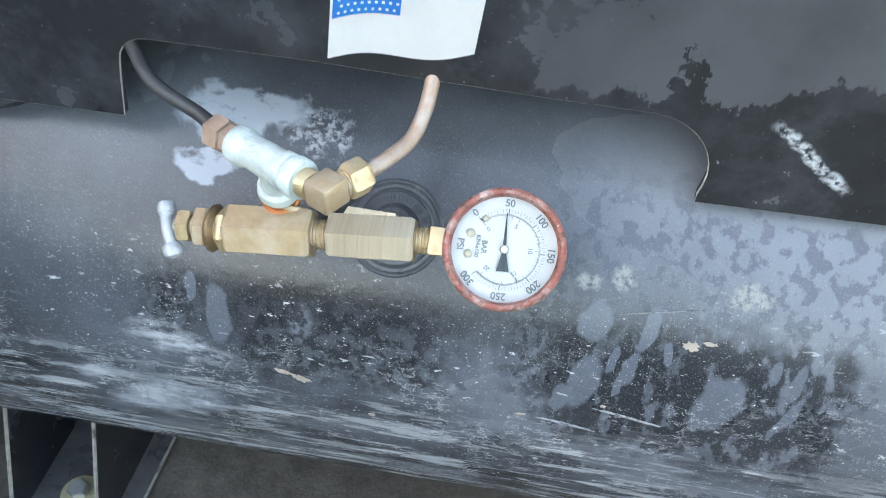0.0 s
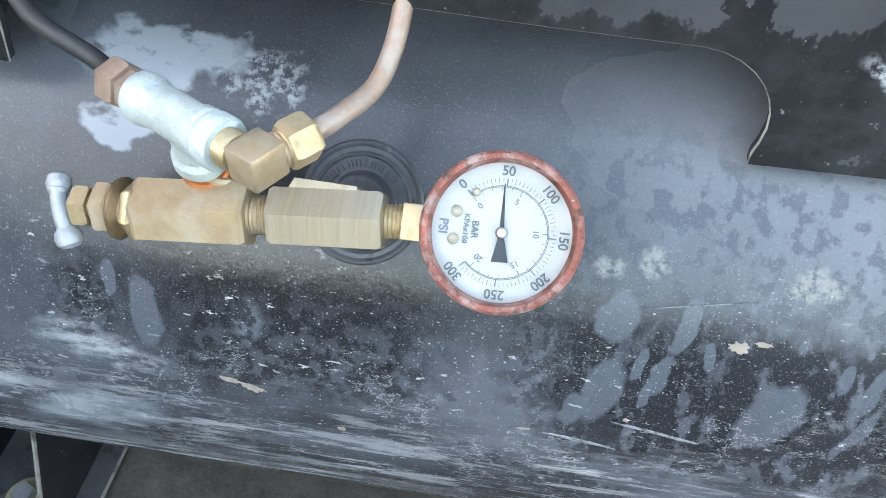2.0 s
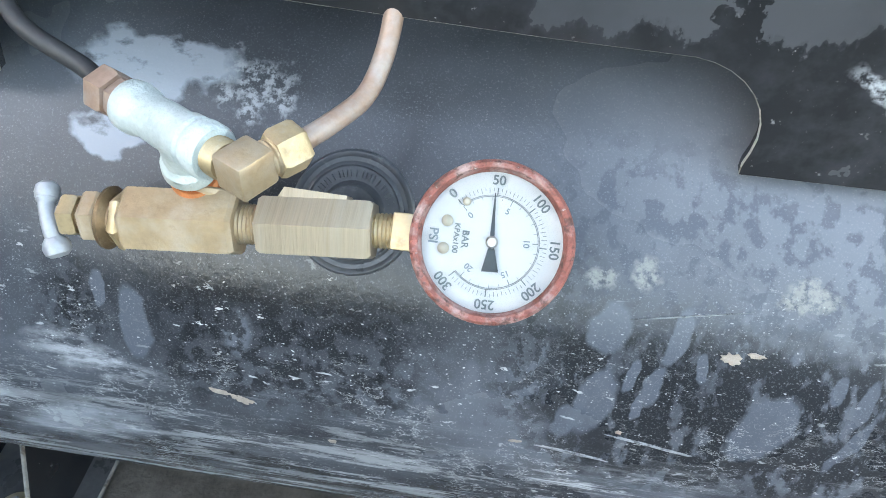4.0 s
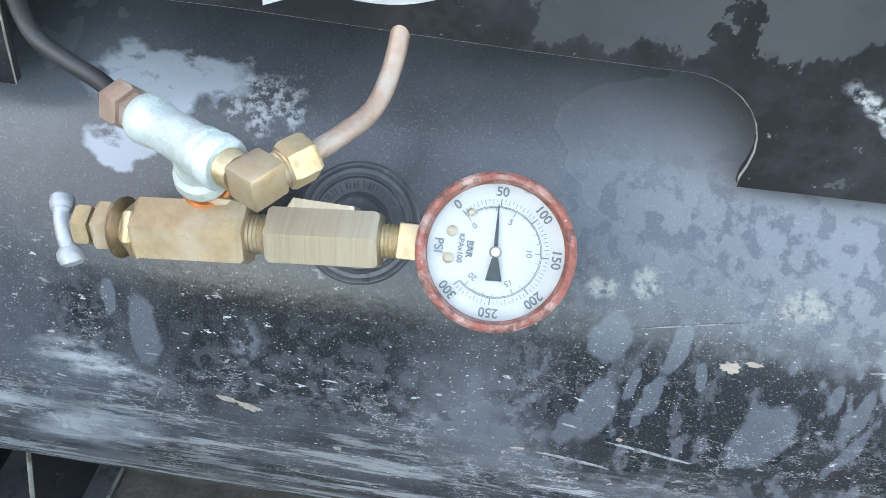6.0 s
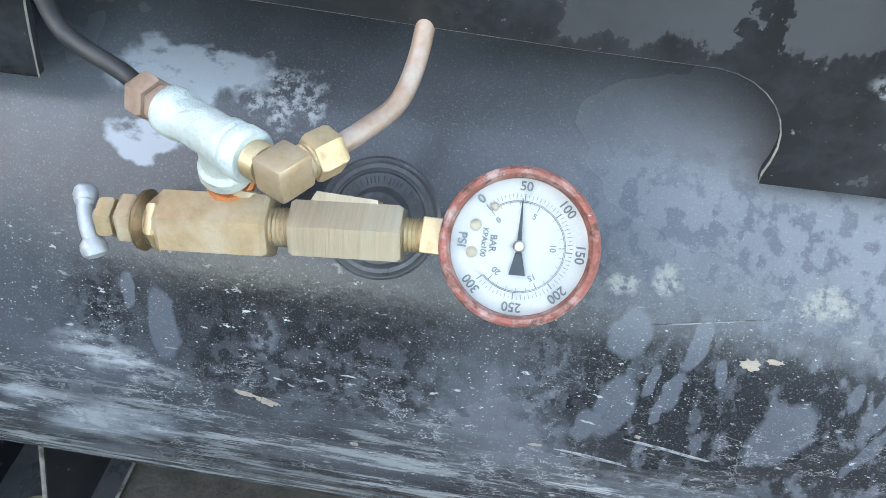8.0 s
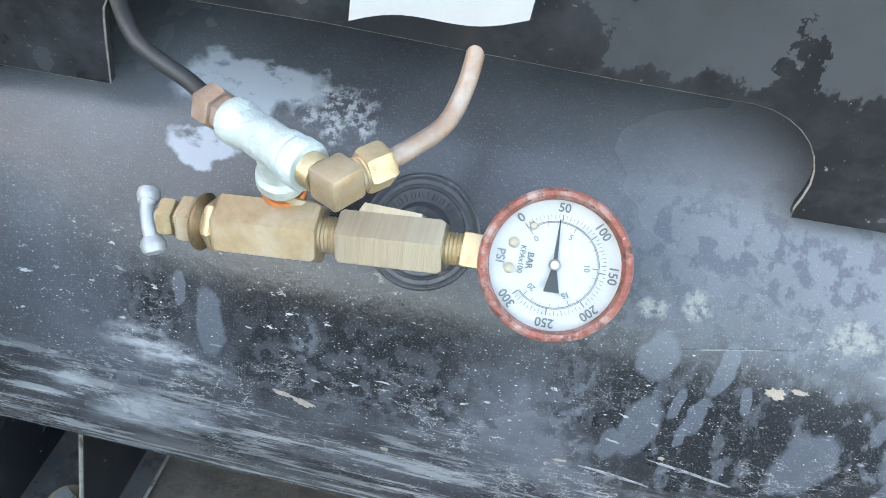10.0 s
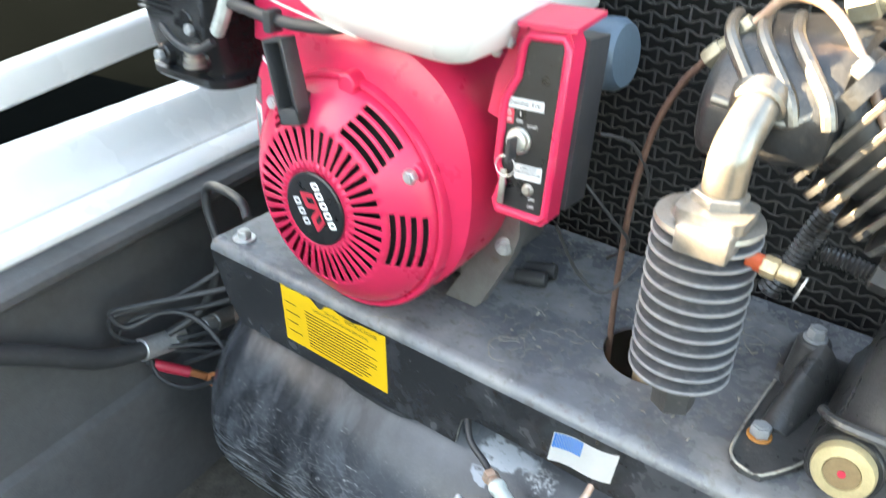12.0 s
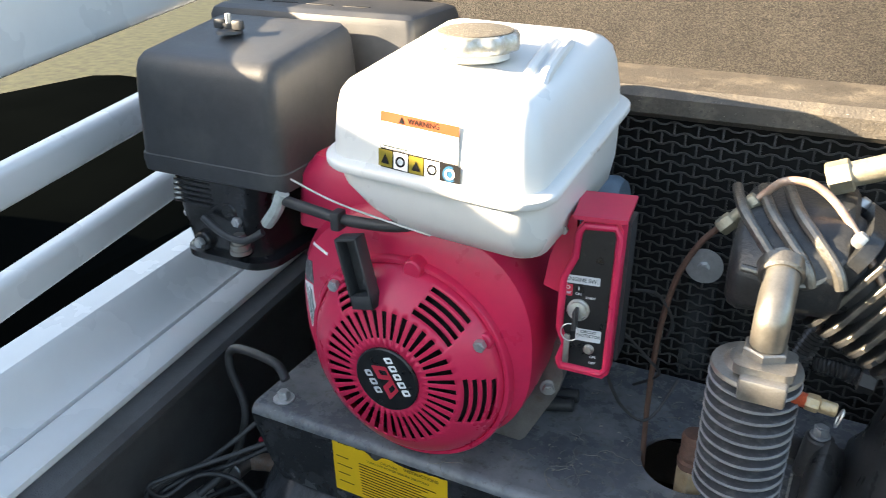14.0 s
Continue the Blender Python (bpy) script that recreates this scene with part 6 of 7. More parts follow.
for k in range(5):
    decal("print_line", SHROUD, (-0.3735 + 0.0020 * k, 0.325, 0.845 - 0.0002 * k), (1, 0, -0.10), (-0.10, 0, 1), 0.0006 if k < 4 else 0.0014, 0.0480 - 0.006 * (k % 3), TOW, M_INK, eng, 0.0010, 1, 8)

# muffler box behind
bm = bmesh.new()
add_loft(bm, [slab(-0.600, -0.322, 0.470, 0.588, 0.008, 0.97, 5), slab(-0.600, -0.322, 0.470, 0.588, 0.008, 1.112, 5), slab(-0.597, -0.325, 0.473, 0.585, 0.008, 1.120, 5), slab(-0.590, -0.332, 0.480, 0.578, 0.008, 1.124, 5)])
part("muffler_cover", bm, M_PLASTIC, eng, "black muffler cover with louvres")
# louvre slots are near-black strips: their shade is painted, nothing is cut
for k in range(4):
    bm = bmesh.new()
    add_box(bm, (-0.585 + 0.050 * k, 0.510, 1.1225), (-0.549 + 0.050 * k, 0.514, 1.1248), 0.0006)
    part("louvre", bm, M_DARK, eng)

# ignition box
bm = bmesh.new()
BXY = [(-0.026, -0.083), (0.018, -0.086), (0.024, -0.080), (0.026, 0.074), (0.021, 0.083), (-0.012, 0.082), (-0.018, 0.074), (-0.020, 0.046), (-0.031, 0.022), (-0.032, -0.038), (-0.024, -0.056), (-0.030, -0.076)]
BXY = [(x * 0.90, z * 0.87) for x, z in BXY]
BO = Vector((-0.0700, 0.327, 0.9215))
br, bu = Vector((1, 0.10, 0.02)).normalized(), Vector((-0.02, 0.12, 1)).normalized()
bn = br.cross(bu)
bn = bn if bn.y < 0 else -bn
sgn = 1 if br.cross(bu).y < 0 else -1
add_prism(bm, BXY, BO - bn * 0.022 if sgn > 0 else BO, br, bu, 0.022 if sgn > 0 else -0.022, 0.003, 2)
box = part("ignition_box", bm, M_RED, eng, "red ignition box with black switch panel")
bm = bmesh.new()
rim = [BO + br * (x * 0.88) + bu * (z * 0.93) + bn * 0.001 for x, z in BXY]
add_tube(bm, rim + rim[:1], 0.0034, 10, 1)
part("rim", bm, M_RED, box)
bm = bmesh.new()
add_prism(bm, [(x * 0.82 + 0.0004, z * 0.90) for x, z in BXY], BO + bn * 0.0003, br, bu, 0.0006 * sgn, 0.0)
part("panel_face", bm, M_PANEL, box, "black switch panel with printed legends")
bm = bmesh.new()
add_loft(bm, [[BO + br * x + bu * z + bn * d for x, z, d in ((-0.020, 0.072, 0.004), (0.026, 0.072, 0.004), (0.026, 0.081, -0.05), (-0.024, 0.081, -0.05))], [BO + br * x + bu * z + bn * d for x, z, d in ((-0.020, 0.0755, 0.004), (0.026, 0.0755, 0.004), (0.026, 0.0845, -0.05), (-0.024, 0.0845, -0.05))]])
part("hood", bm, M_RED, box)
bm = bmesh.new()
add_prism(bm, [(-0.020, -0.066), (0.025, -0.066), (0.026, 0.066), (-0.016, 0.067)], BO - bn * 0.024, br, bu, -0.040 * sgn, 0.004, 2)
part("box_back", bm, M_PLASTIC, eng, "black plastic back of the ignition box")
bm = bmesh.new()
add_prism(bm, [(-0.020, 0.070), (-0.016, 0.012), (-0.030, -0.004), (-0.046, 0.002), (-0.042, 0.030), (-0.034, 0.052), (-0.030, 0.070)], BO - bn * 0.014, br, bu, -0.010 * sgn, 0.002, 2)
part("side_arm", bm, M_RED, box, "red pressed steel arm")
for ax_, az_ in ((-0.040, 0.050), (-0.030, 0.058)):
    hex_bolt("arm_bolt", BO + br * ax_ + bu * az_ - bn * 0.010, bn, 0.008, eng, M_ZINC)
BF = lambda x, z, lift=0.0016: frame_of(BO + br * x + bu * z + bn * lift, br, bu)
plate_on("legend_plate", -0.008, 0.0170, 0.031, 0.0075, M_LEGEND, box, 0.0010, 0.001, BO, br, bu)
words("lettering", "ENGINE SW.", 0.0050, BF(-0.008, 0.0170), M_NEEDLE, box)
plate_on("legend_plate", 0.001, -0.0345, 0.0225, 0.0115, M_LEGEND, box, 0.0010, 0.001, BO, br, bu)
words("lettering", "CIRCUIT\nPROTECTOR", 0.0037, BF(0.001, -0.0330), M_NEEDLE, box)
plate_on("off_mark", -0.0200, 0.0065, 0.0080, 0.0110, M_REDTAPE, box, 0.0010, 0.001, BO, br, bu)
for body, x, z, sz in (("OFF", -0.0200, 0.0038, 0.0034), ("ON", -0.0105, 0.0038, 0.0034), ("START", 0.0005, 0.0012, 0.0030), ("O", -0.0200, 0.0090, 0.0046), ("I", -0.0105, 0.0090, 0.0046), ("ON", 0.0065, -0.0545, 0.0034), ("OFF", 0.0065, -0.0605, 0.0034)):
    words("lettering", body, sz, BF(x, z), M_LEGEND, box)
bm = bmesh.new()
kc = BO + br * -0.0095 + bu * -0.0110
add_lathe(bm, kc, bn, [(0.0100, 0), (0.0100, 0.003), (0.0088, 0.004), (0.0082, 0.007), (0.0060, 0.0075), (0, 0.0075)], 28)
part("key_switch", bm, M_CHROME, box, "chromed key switch")
bm = bmesh.new()
add_box(bm, (-0.0016, -0.013, 0.006), (0.0016, 0.005, 0.020), 0.0006, 1, frame_of(kc, br, bu))
part("key", bm, M_CABLE, box)
bm = bmesh.new()
ring = [kc + bn * 0.012 + br * (-0.004 + 0.008 * math.cos(a)) + bu * (-0.018 + 0.008 * math.sin(a)) for a in [2 * math.pi * k / 20 for k in range(21)]]
add_tube(bm, ring, 0.0006, 6, 1)
part("key_ring", bm, M_ZINC, box)
bm = bmesh.new()
add_box(bm, (-0.0026, -0.050, 0.006), (0.0026, -0.022, 0.009), 0.001, 2, frame_of(kc - br * 0.007, br, bu))
part("key_tag", bm, M_CAST, box)
bm = bmesh.new()
pc = BO + br * 0.0025 + bu * -0.0475
add_lathe(bm, pc, bn, [(0.0048, 0), (0.0048, 0.002), (0.0032, 0.003), (0.0032, 0.005), (0, 0.0055)], 20)
part("breaker_button", bm, M_CAST, box)
# oil filter can behind the box
bm = bmesh.new()
add_lathe(bm, (-0.168, 0.545, 0.915), (1, 0, 0.1), [(0, 0), (0.033, 0), (0.035, 0.004), (0.035, 0.060), (0.030, 0.068), (0, 0.069)], 32)
part("filter_can", bm, M_BLUE, eng, "blue metal can")
for pts in ([(-0.05, 0.40, 0.90), (-0.03, 0.42, 0.89), (-0.015, 0.43, 0.86), (-0.018, 0.43, 0.84)], [(-0.055, 0.39, 0.86), (-0.03, 0.40, 0.83), (-0.02, 0.42, 0.80), (-0.05, 0.45, 0.76)], [(-0.06, 0.36, 0.83), (-0.045, 0.38, 0.78), (-0.02, 0.39, 0.765), (0.0, 0.42, 0.80)]):
    bm = bmesh.new()
    add_tube(bm, pts, 0.0016, 8)
    part("wire", bm, M_CABLE, eng)

# ---- aftercooler ----
CX, CY = 0.073, 0.319
ck = thing("aftercooler", (CX, CY, 0.775), "grey finned aluminium aftercooler with steel elbow pipe", "cooler")
bm = bmesh.new()
add_cyl(bm, (CX, CY, 0.776), (CX, CY, 0.897), 0.022, n=40)
part("core", bm, M_PUMP, ck)
for k in range(11):
    bm = bmesh.new()
    z = 0.7765 + k * 0.0110
    rf = 0.0360
    add_lathe(bm, (CX, CY, z), (0, 0, 1), [(0.021, 0.0), (rf - 0.001, 0.0011), (rf, 0.0013), (rf, 0.0021), (rf - 0.001, 0.0023), (0.021, 0.0036)], 48)
    fin = part("fin", bm, M_FIN, ck)
    bm = bmesh.new()
    add_lathe(bm, (CX, CY, z), (0, 0, 1), [(rf - 0.0008, 0.0004), (rf + 0.0005, 0.0009), (rf + 0.0005, 0.0025), (rf - 0.0008, 0.0030)], 48)
    part("rim", bm, M_FINRIM, fin, "rubbed bare fin edge")
bm = bmesh.new()
add_lathe(bm, (CX, CY, 0.895), (0, 0, 1), [(0, 0), (0.0350, 0), (0.0362, 0.002), (0.0352, 0.005), (0.026, 0.006), (0.022, 0.010), (0, 0.010)], 48)
part("top_cap", bm, M_CAST, ck)
bm = bmesh.new()
add_prism(bm, rounded(0.046, 0.040, 0.008, 4), (CX + 0.006, CY - 0.008, 0.904), (1, 0, 0), (0, 1, 0), 0.008, 0.002)
add_box(bm, (CX - 0.010, CY - 0.037, 0.886), (CX + 0.026, CY - 0.010, 0.906), 0.003, 2)
add_hex(bm, (CX + 0.004, CY, 0.908), (CX + 0.004, CY, 0.919), 0.032)
part("cap_boss", bm, M_CAST, ck, "bare cast boss with rust marks")
bm = bmesh.new()
threads(bm, (CX + 0.005, CY, 0.917), (CX + 0.005, CY, 0.926), 0.0138, 0.0022)
part("pipe_thread", bm, M_STEELPIPE, ck)
bm = bmesh.new()
add_tube(bm, [(CX + 0.005, CY, 0.920), (CX + 0.005, CY, 0.936), (CX + 0.005, CY + 0.002, 0.943), (CX + 0.005, CY + 0.009, 0.951), (CX + 0.005, CY + 0.028, 0.961), (CX + 0.004, CY + 0.055, 0.970)], 0.0140, 24)
part("elbow_pipe", bm, M_STEELPIPE, ck, "dirty steel elbow pipe")
bm = bmesh.new()
add_hex(bm, (CX + 0.001, CY, 0.740), (CX + 0.001, CY, 0.778), 0.028)
part("drain_plug", bm, M_PUMP, ck, "black hexagon plug")
# safety valve on the side of the cooler
rv = Vector((CX + 0.030, CY - 0.004, 0.881))
rd = Vector((1, -0.02, -0.10)).normalized()
bm = bmesh.new()
threads(bm, rv, rv + rd * 0.012, 0.0062)
part("valve_thread", bm, M_ORING, ck, "red sealed thread")
bm = bmesh.new()
add_hex(bm, rv + rd * 0.010, rv + rd * 0.020, 0.0125)
add_cyl(bm, rv + rd * 0.020, rv + rd * 0.033, 0.0058, n=20, bevel=0.001)
part("relief_valve", bm, M_BRASSL, ck, "light brass relief valve")
bm = bmesh.new()
rc = rv + rd * 0.036 + Vector((0, 0, -0.006))
add_tube(bm, [rc + Vector((0.002 * math.sin(a), 0.006 * math.cos(a), 0.008 * math.sin(a))) for a in [2 * math.pi * k / 16 for k in range(17)]], 0.0008, 6, 1)
part("pull_ring", bm, M_ZINC, ck)

# check valve rising through the platform hole
cv = thing("check_valve", (0.026, 0.402, 0.62), "rusty check valve with brass nut in the platform opening", "valve")
bm = bmesh.new()
add_hex(bm, (0.026, 0.402, 0.668), (0.026, 0.402, 0.716), 0.026)
part("brass_nut", bm, M_BRASS, cv)
bm = bmesh.new()
add_lathe(bm, (0.026, 0.402, 0.715), (0, 0, 1), [(0, 0), (0.0140, 0), (0.0145, 0.008), (0.0120, 0.010), (0.0138, 0.016), (0.0125, 0.020), (0.0130, 0.036), (0.0110, 0.040), (0, 0.040)], 28)
part("valve_body", bm, M_RUSTPIPE, cv, "brown rusty valve body")
bm = bmesh.new()
add_cyl(bm, (0.026, 0.402, 0.595), (0.026, 0.402, 0.670), 0.011)
part("riser", bm, M_RUSTPIPE, cv)

# ---- compressor pump ----
pu = thing("compressor_pump", (0.26, 0.43, PT), "black cast iron compressor pump with finned tilted cylinder", "compressor")
bm = bmesh.new()
add_loft(bm, [slab(0.165, 0.40, 0.345, 0.54, 0.03, 0.700, 6), slab(0.165, 0.40, 0.345, 0.54, 0.03, 0.712, 6), slab(0.175, 0.40, 0.350, 0.53, 0.04, 0.74, 6), slab(0.185, 0.40, 0.352, 0.525, 0.05, 0.80, 6), slab(0.215, 0.40, 0.37, 0.51, 0.05, 0.862, 6)])
part("crankcase", bm, M_PUMP, pu, "black oily crankcase")
bm = bmesh.new()
add_tube(bm, [(0.168, 0.36, 0.758), (0.185, 0.346, 0.762), (0.25, 0.344, 0.764), (0.36, 0.344, 0.764)], 0.004, 8)
part("flange_rim", bm, M_PUMP, pu)
foot_line = [(0.119, 0.450), (0.117, 0.385), (0.118, 0.348), (0.122, 0.337), (0.130, 0.331), (0.146, 0.331), (0.166, 0.362), (0.174, 0.388)]
bm = bmesh.new()
add_prism(bm, foot_line + [(0.176, 0.450)], (0, 0, PT + 0.001), (1, 0, 0), (0, 1, 0), 0.007, 0.0012)
foot = part("mounting_foot", bm, M_PUMP, pu, "black cast mounting foot")
bm = bmesh.new()
add_tube(bm, [(x, y, PT + 0.0085) for x, y in foot_line], 0.0013, 8, 3)
part("worn_lip", bm, M_EDGE, foot, "bare rubbed lip of the foot")
bm = bmesh.new()
add_cyl(bm, (0.131, 0.372, PT + 0.008), (0.131, 0.372, PT + 0.0105), 0.0098, n=28, bevel=0.0006)
part("washer", bm, M_RUSTWASH, foot, "orange rusty washer")
hex_bolt("foot_bolt", (0.131, 0.372, PT + 0.0105), (0, 0, 1), 0.0145, pu, M_WORNZINC)
bm = bmesh.new()
add_prism(bm, [(-0.024, -0.020), (0.036, -0.020), (0.036, 0.020), (-0.024, 0.020)], (0.137, 0.495, PT + 0.001), (1, 0, 0), (0, 1, 0), 0.008, 0.0015)
part("mounting_foot", bm, M_PUMP, pu)
hex_bolt("foot_bolt", (0.137, 0.470, 0.742), (0, 0, 1), 0.014, pu, M_WORNZINC, 0.010)
bm = bmesh.new()
hump_rings = []
add_cyl(bm, (0.137, 0.470, PT + 0.001), (0.137, 0.470, 0.742), 0.019, 0.014, 24, 0.002)
for k in range(9):
    f = k / 8
    hx, hy, hz, hw = 0.137 + 0.010 * f, 0.384 + 0.078 * f, 0.006 + 0.040 * f ** 0.8, 0.012 + 0.006 * f
    hump = [(hx + hw * math.cos(a), hy, PT + 0.006 + hz * math.sin(a)) for a in (math.pi * m / 10 for m in range(11))]
    hump_rings.append(hump)
add_loft(bm, hump_rings)
part("boss", bm, M_PUMP, pu)
sg = Vector((0.1945, 0.338, 0.731))
bm = bmesh.new()
add_lathe(bm, sg, (0, -1, 0.15), [(0.0255, -0.02), (0.0255, -0.006), (0.0243, -0.0045), (0.0205, -0.0045)], 32)
part("glass_seat", bm, M_HEAD, pu, "worn round casting seat of the sight glass")
bm = bmesh.new()
add_lathe(bm, sg, (0, -1, 0.15), [(0.0215, -0.02), (0.0215, 0.002), (0.0205, 0.004), (0.013, 0.005), (0.012, 0.002), (0, 0.002)], 32)
part("sight_glass", bm, M_SIGHT, pu, "yellow plated oil sight glass")
bm = bmesh.new()
add_lathe(bm, sg, (0, -1, 0.15), [(0.0125, 0.002), (0.0122, 0.0045), (0, 0.0048)], 24)
part("sight_lens", bm, M_LENS, pu, "dull brown sight glass")
bm = bmesh.new()
add_lathe(bm, sg, (0, -1, 0.15), [(0.0028, 0.004), (0.0028, 0.0056), (0, 0.0058)], 16)
part("red_dot", bm, M_REDTAPE, pu)
# tilted cylinder with fins and head
P0, P1 = Vector((0.300, 0.430, 0.8435)), Vector((0.053, 0.417, 0.9975))
pd = (P1 - P0).normalized()
side = Vector((0, 1, 0))
upv = pd.cross(side).normalized()
pl_len = (P1 - P0).length
bm = bmesh.new()
add_lathe(bm, P0, pd, [(0, 0.03), (0.040, 0.03), (0.040, pl_len - 0.05), (0, pl_len - 0.05)], 40)
cyl = part("cylinder", bm, M_PUMP, pu)
for k in range(11):
    bm = bmesh.new()
    o = P0 + pd * (0.062 + k * 0.0138)
    w = 0.052 if k > 1 else 0.046
    add_prism(bm, rounded(2 * w, 2 * w, 0.026, 5), o, side, upv, 0.0040, 0.0010, 1)
    fin = part("fin", bm, M_PUMP, cyl)
    bm = bmesh.new()
    add_box(bm, (-w - 0.0006, -w + 0.016, -0.0004), (-w + 0.004, w - 0.022, 0.0044), 0.0008, 1, frame_of(o, side, upv))
    add_box(bm, (-w + 0.024, w - 0.006, -0.0004), (w - 0.030, w + 0.0006, 0.0044), 0.0008, 1, frame_of(o, side, upv))
    part("bare_edge", bm, M_HEADRIB, fin, "rubbed bare fin edge")
hd = P0 + pd * (pl_len - 0.080)
bm = bmesh.new()
add_prism(bm, rounded(0.106, 0.100, 0.026, 6), hd + upv * 0.002, side, upv, 0.012, 0.002)
yz = [(0.475, 0.925), (0.366, 0.925), (0.361, 0.932), (0.360, 0.958), (0.364, 0.968), (0.376, 0.984), (0.396, 0.996), (0.424, 1.002), (0.475, 1.003)]
add_loft(bm, [[(x, 0.42 + (y - 0.42) * k, 0.965 + (z - 0.965) * k + (x - 0.08) * 0.12) for y, z in yz] for x, k in ((0.034, 0.80), (0.038, 0.92), (0.046, 1.0), (0.112, 1.0), (0.122, 0.93), (0.126, 0.80))])
head = part("cylinder_head", bm, M_HEAD, pu, "dark cast head with raised ribs")
hn = side.cross(upv).normalized()
for dx in (-0.028, -0.006, 0.016):
    bm = bmesh.new()
    add_tube(bm, [(0.052 + dx, 0.455, 1.001 + dx * 0.12), (0.058 + dx, 0.425, 1.002 + dx * 0.12), (0.068 + dx, 0.397, 0.998 + dx * 0.12), (0.084 + dx, 0.377, 0.987 + dx * 0.12), (0.100 + dx, 0.364, 0.972 + dx * 0.12), (0.106 + dx, 0.361, 0.957 + dx * 0.12)], 0.0050, 10)
    part("rib", bm, M_HEADRIB, head, "bare worn rib")
bm = bmesh.new()
add_tube(bm, [(0.046, 0.362, 0.962), (0.070, 0.361, 0.960), (0.098, 0.361, 0.957), (0.118, 0.372, 0.975), (0.124, 0.40, 0.995)], 0.0035, 10)
part("rib", bm, M_HEADRIB, head, "bare worn rib")
bm = bmesh.new()
add_cyl(bm, (0.076, 0.368, 0.968), (0.0775, 0.354, 0.963), 0.0195, 0.0180, 28, 0.002)
part("port_flange", bm, M_HEADRIB, head, "bare cast flange round the pipe")
for sx in (-1, 1):
    for sy in (-1, 1):
        hex_bolt("head_bolt", hd + hn * 0.012 + side * 0.041 * sx + upv * 0.038 * sy, hn, 0.012, pu, M_ZINC)
# copper pressure line with its fitting
cl = thing("pilot_line", (0.031, 0.422, 0.985), "thin copper line with brass tee fitting", "pipe")
bm = bmesh.new()
add_tube(bm, [(-0.026, 0.430, 0.640), (-0.028, 0.431, 0.69), (-0.029, 0.430, 0.76), (-0.026, 0.428, 0.84), (-0.016, 0.427, 0.905), (0.000, 0.425, 0.945), (0.013, 0.424, 0.964), (0.022, 0.421, 0.975)], 0.0029, 12)
part("line", bm, M_RUSTPIPE, cl, "brown copper line")
fa, fb = Vector((0.020, 0.420, 0.971)), Vector((0.044, 0.424, 0.999))
bm = bmesh.new()
fd = (fb - fa).normalized()
add_hex(bm, fa - fd * 0.003, fa + fd * 0.012, 0.0145)
add_cyl(bm, fa + fd * 0.010, fb - fd * 0.008, 0.0060, n=16)
add_hex(bm, fb - fd * 0.011, fb + fd * 0.002, 0.0145)
add_cyl(bm, (fa + fb) / 2, (fa + fb) / 2 + Vector((0.026, 0.0, -0.008)), 0.0045, n=16)
part("tee_fitting", bm, M_PLATED, cl, "dull plated tee fitting")
bm = bmesh.new()
add_tube(bm, [fb - fd * 0.002, fb + fd * 0.010, (0.064, 0.420, 1.021), (0.085, 0.418, 1.023), (0.106, 0.410, 1.012), (0.128, 0.395, 0.990), (0.152, 0.380, 0.960), (0.19, 0.365, 0.915)], 0.0036, 12)
part("line", bm, M_COPPER, cl, "pale copper line")
bm = bmesh.new()
i0, i1 = Vector((0.096, 0.455, 1.016)), Vector((0.180, 0.46, 1.050))
add_hex(bm, i0, i0 + (i1 - i0) * 0.22, 0.026)
add_cyl(bm, i0 + (i1 - i0) * 0.2, i1, 0.011, n=20)
part("intake_pipe", bm, M_PLATED, cl, "zinc plated pipe with nut")
# braided and corrugated hoses
for pts, r, nm, lb in (([(0.085, 0.50, 0.755), (0.099, 0.50, 0.789), (0.108, 0.50, 0.822), (0.118, 0.50, 0.85)], 0.0115, "corrugated_hose", "black corrugated hose behind the cooler"), ([(0.117, 0.505, 0.803), (0.140, 0.502, 0.803), (0.164, 0.50, 0.800)], 0.0095, "braided_hose", "black braided hose beside the pump")):
    bm = bmesh.new()
    add_tube(bm, pts, r, 16, 14, lambda i: 1.0 if i % 2 else 0.84)
    solid(nm, bm, M_HOSE, lb, "hose")
bm = bmesh.new()
add_hex(bm, (0.160, 0.50, 0.8005), (0.176, 0.499, 0.7985), 0.022)
solid("hose_nut", bm, M_PUMP, "black hexagon nut on the braided hose", "hose fitting")

# ---- belt guard ----
bg = thing("belt_guard", (0.0, 0.595, PT), "black steel belt guard mesh of long rounded holes", "guard")
GY = 0.600
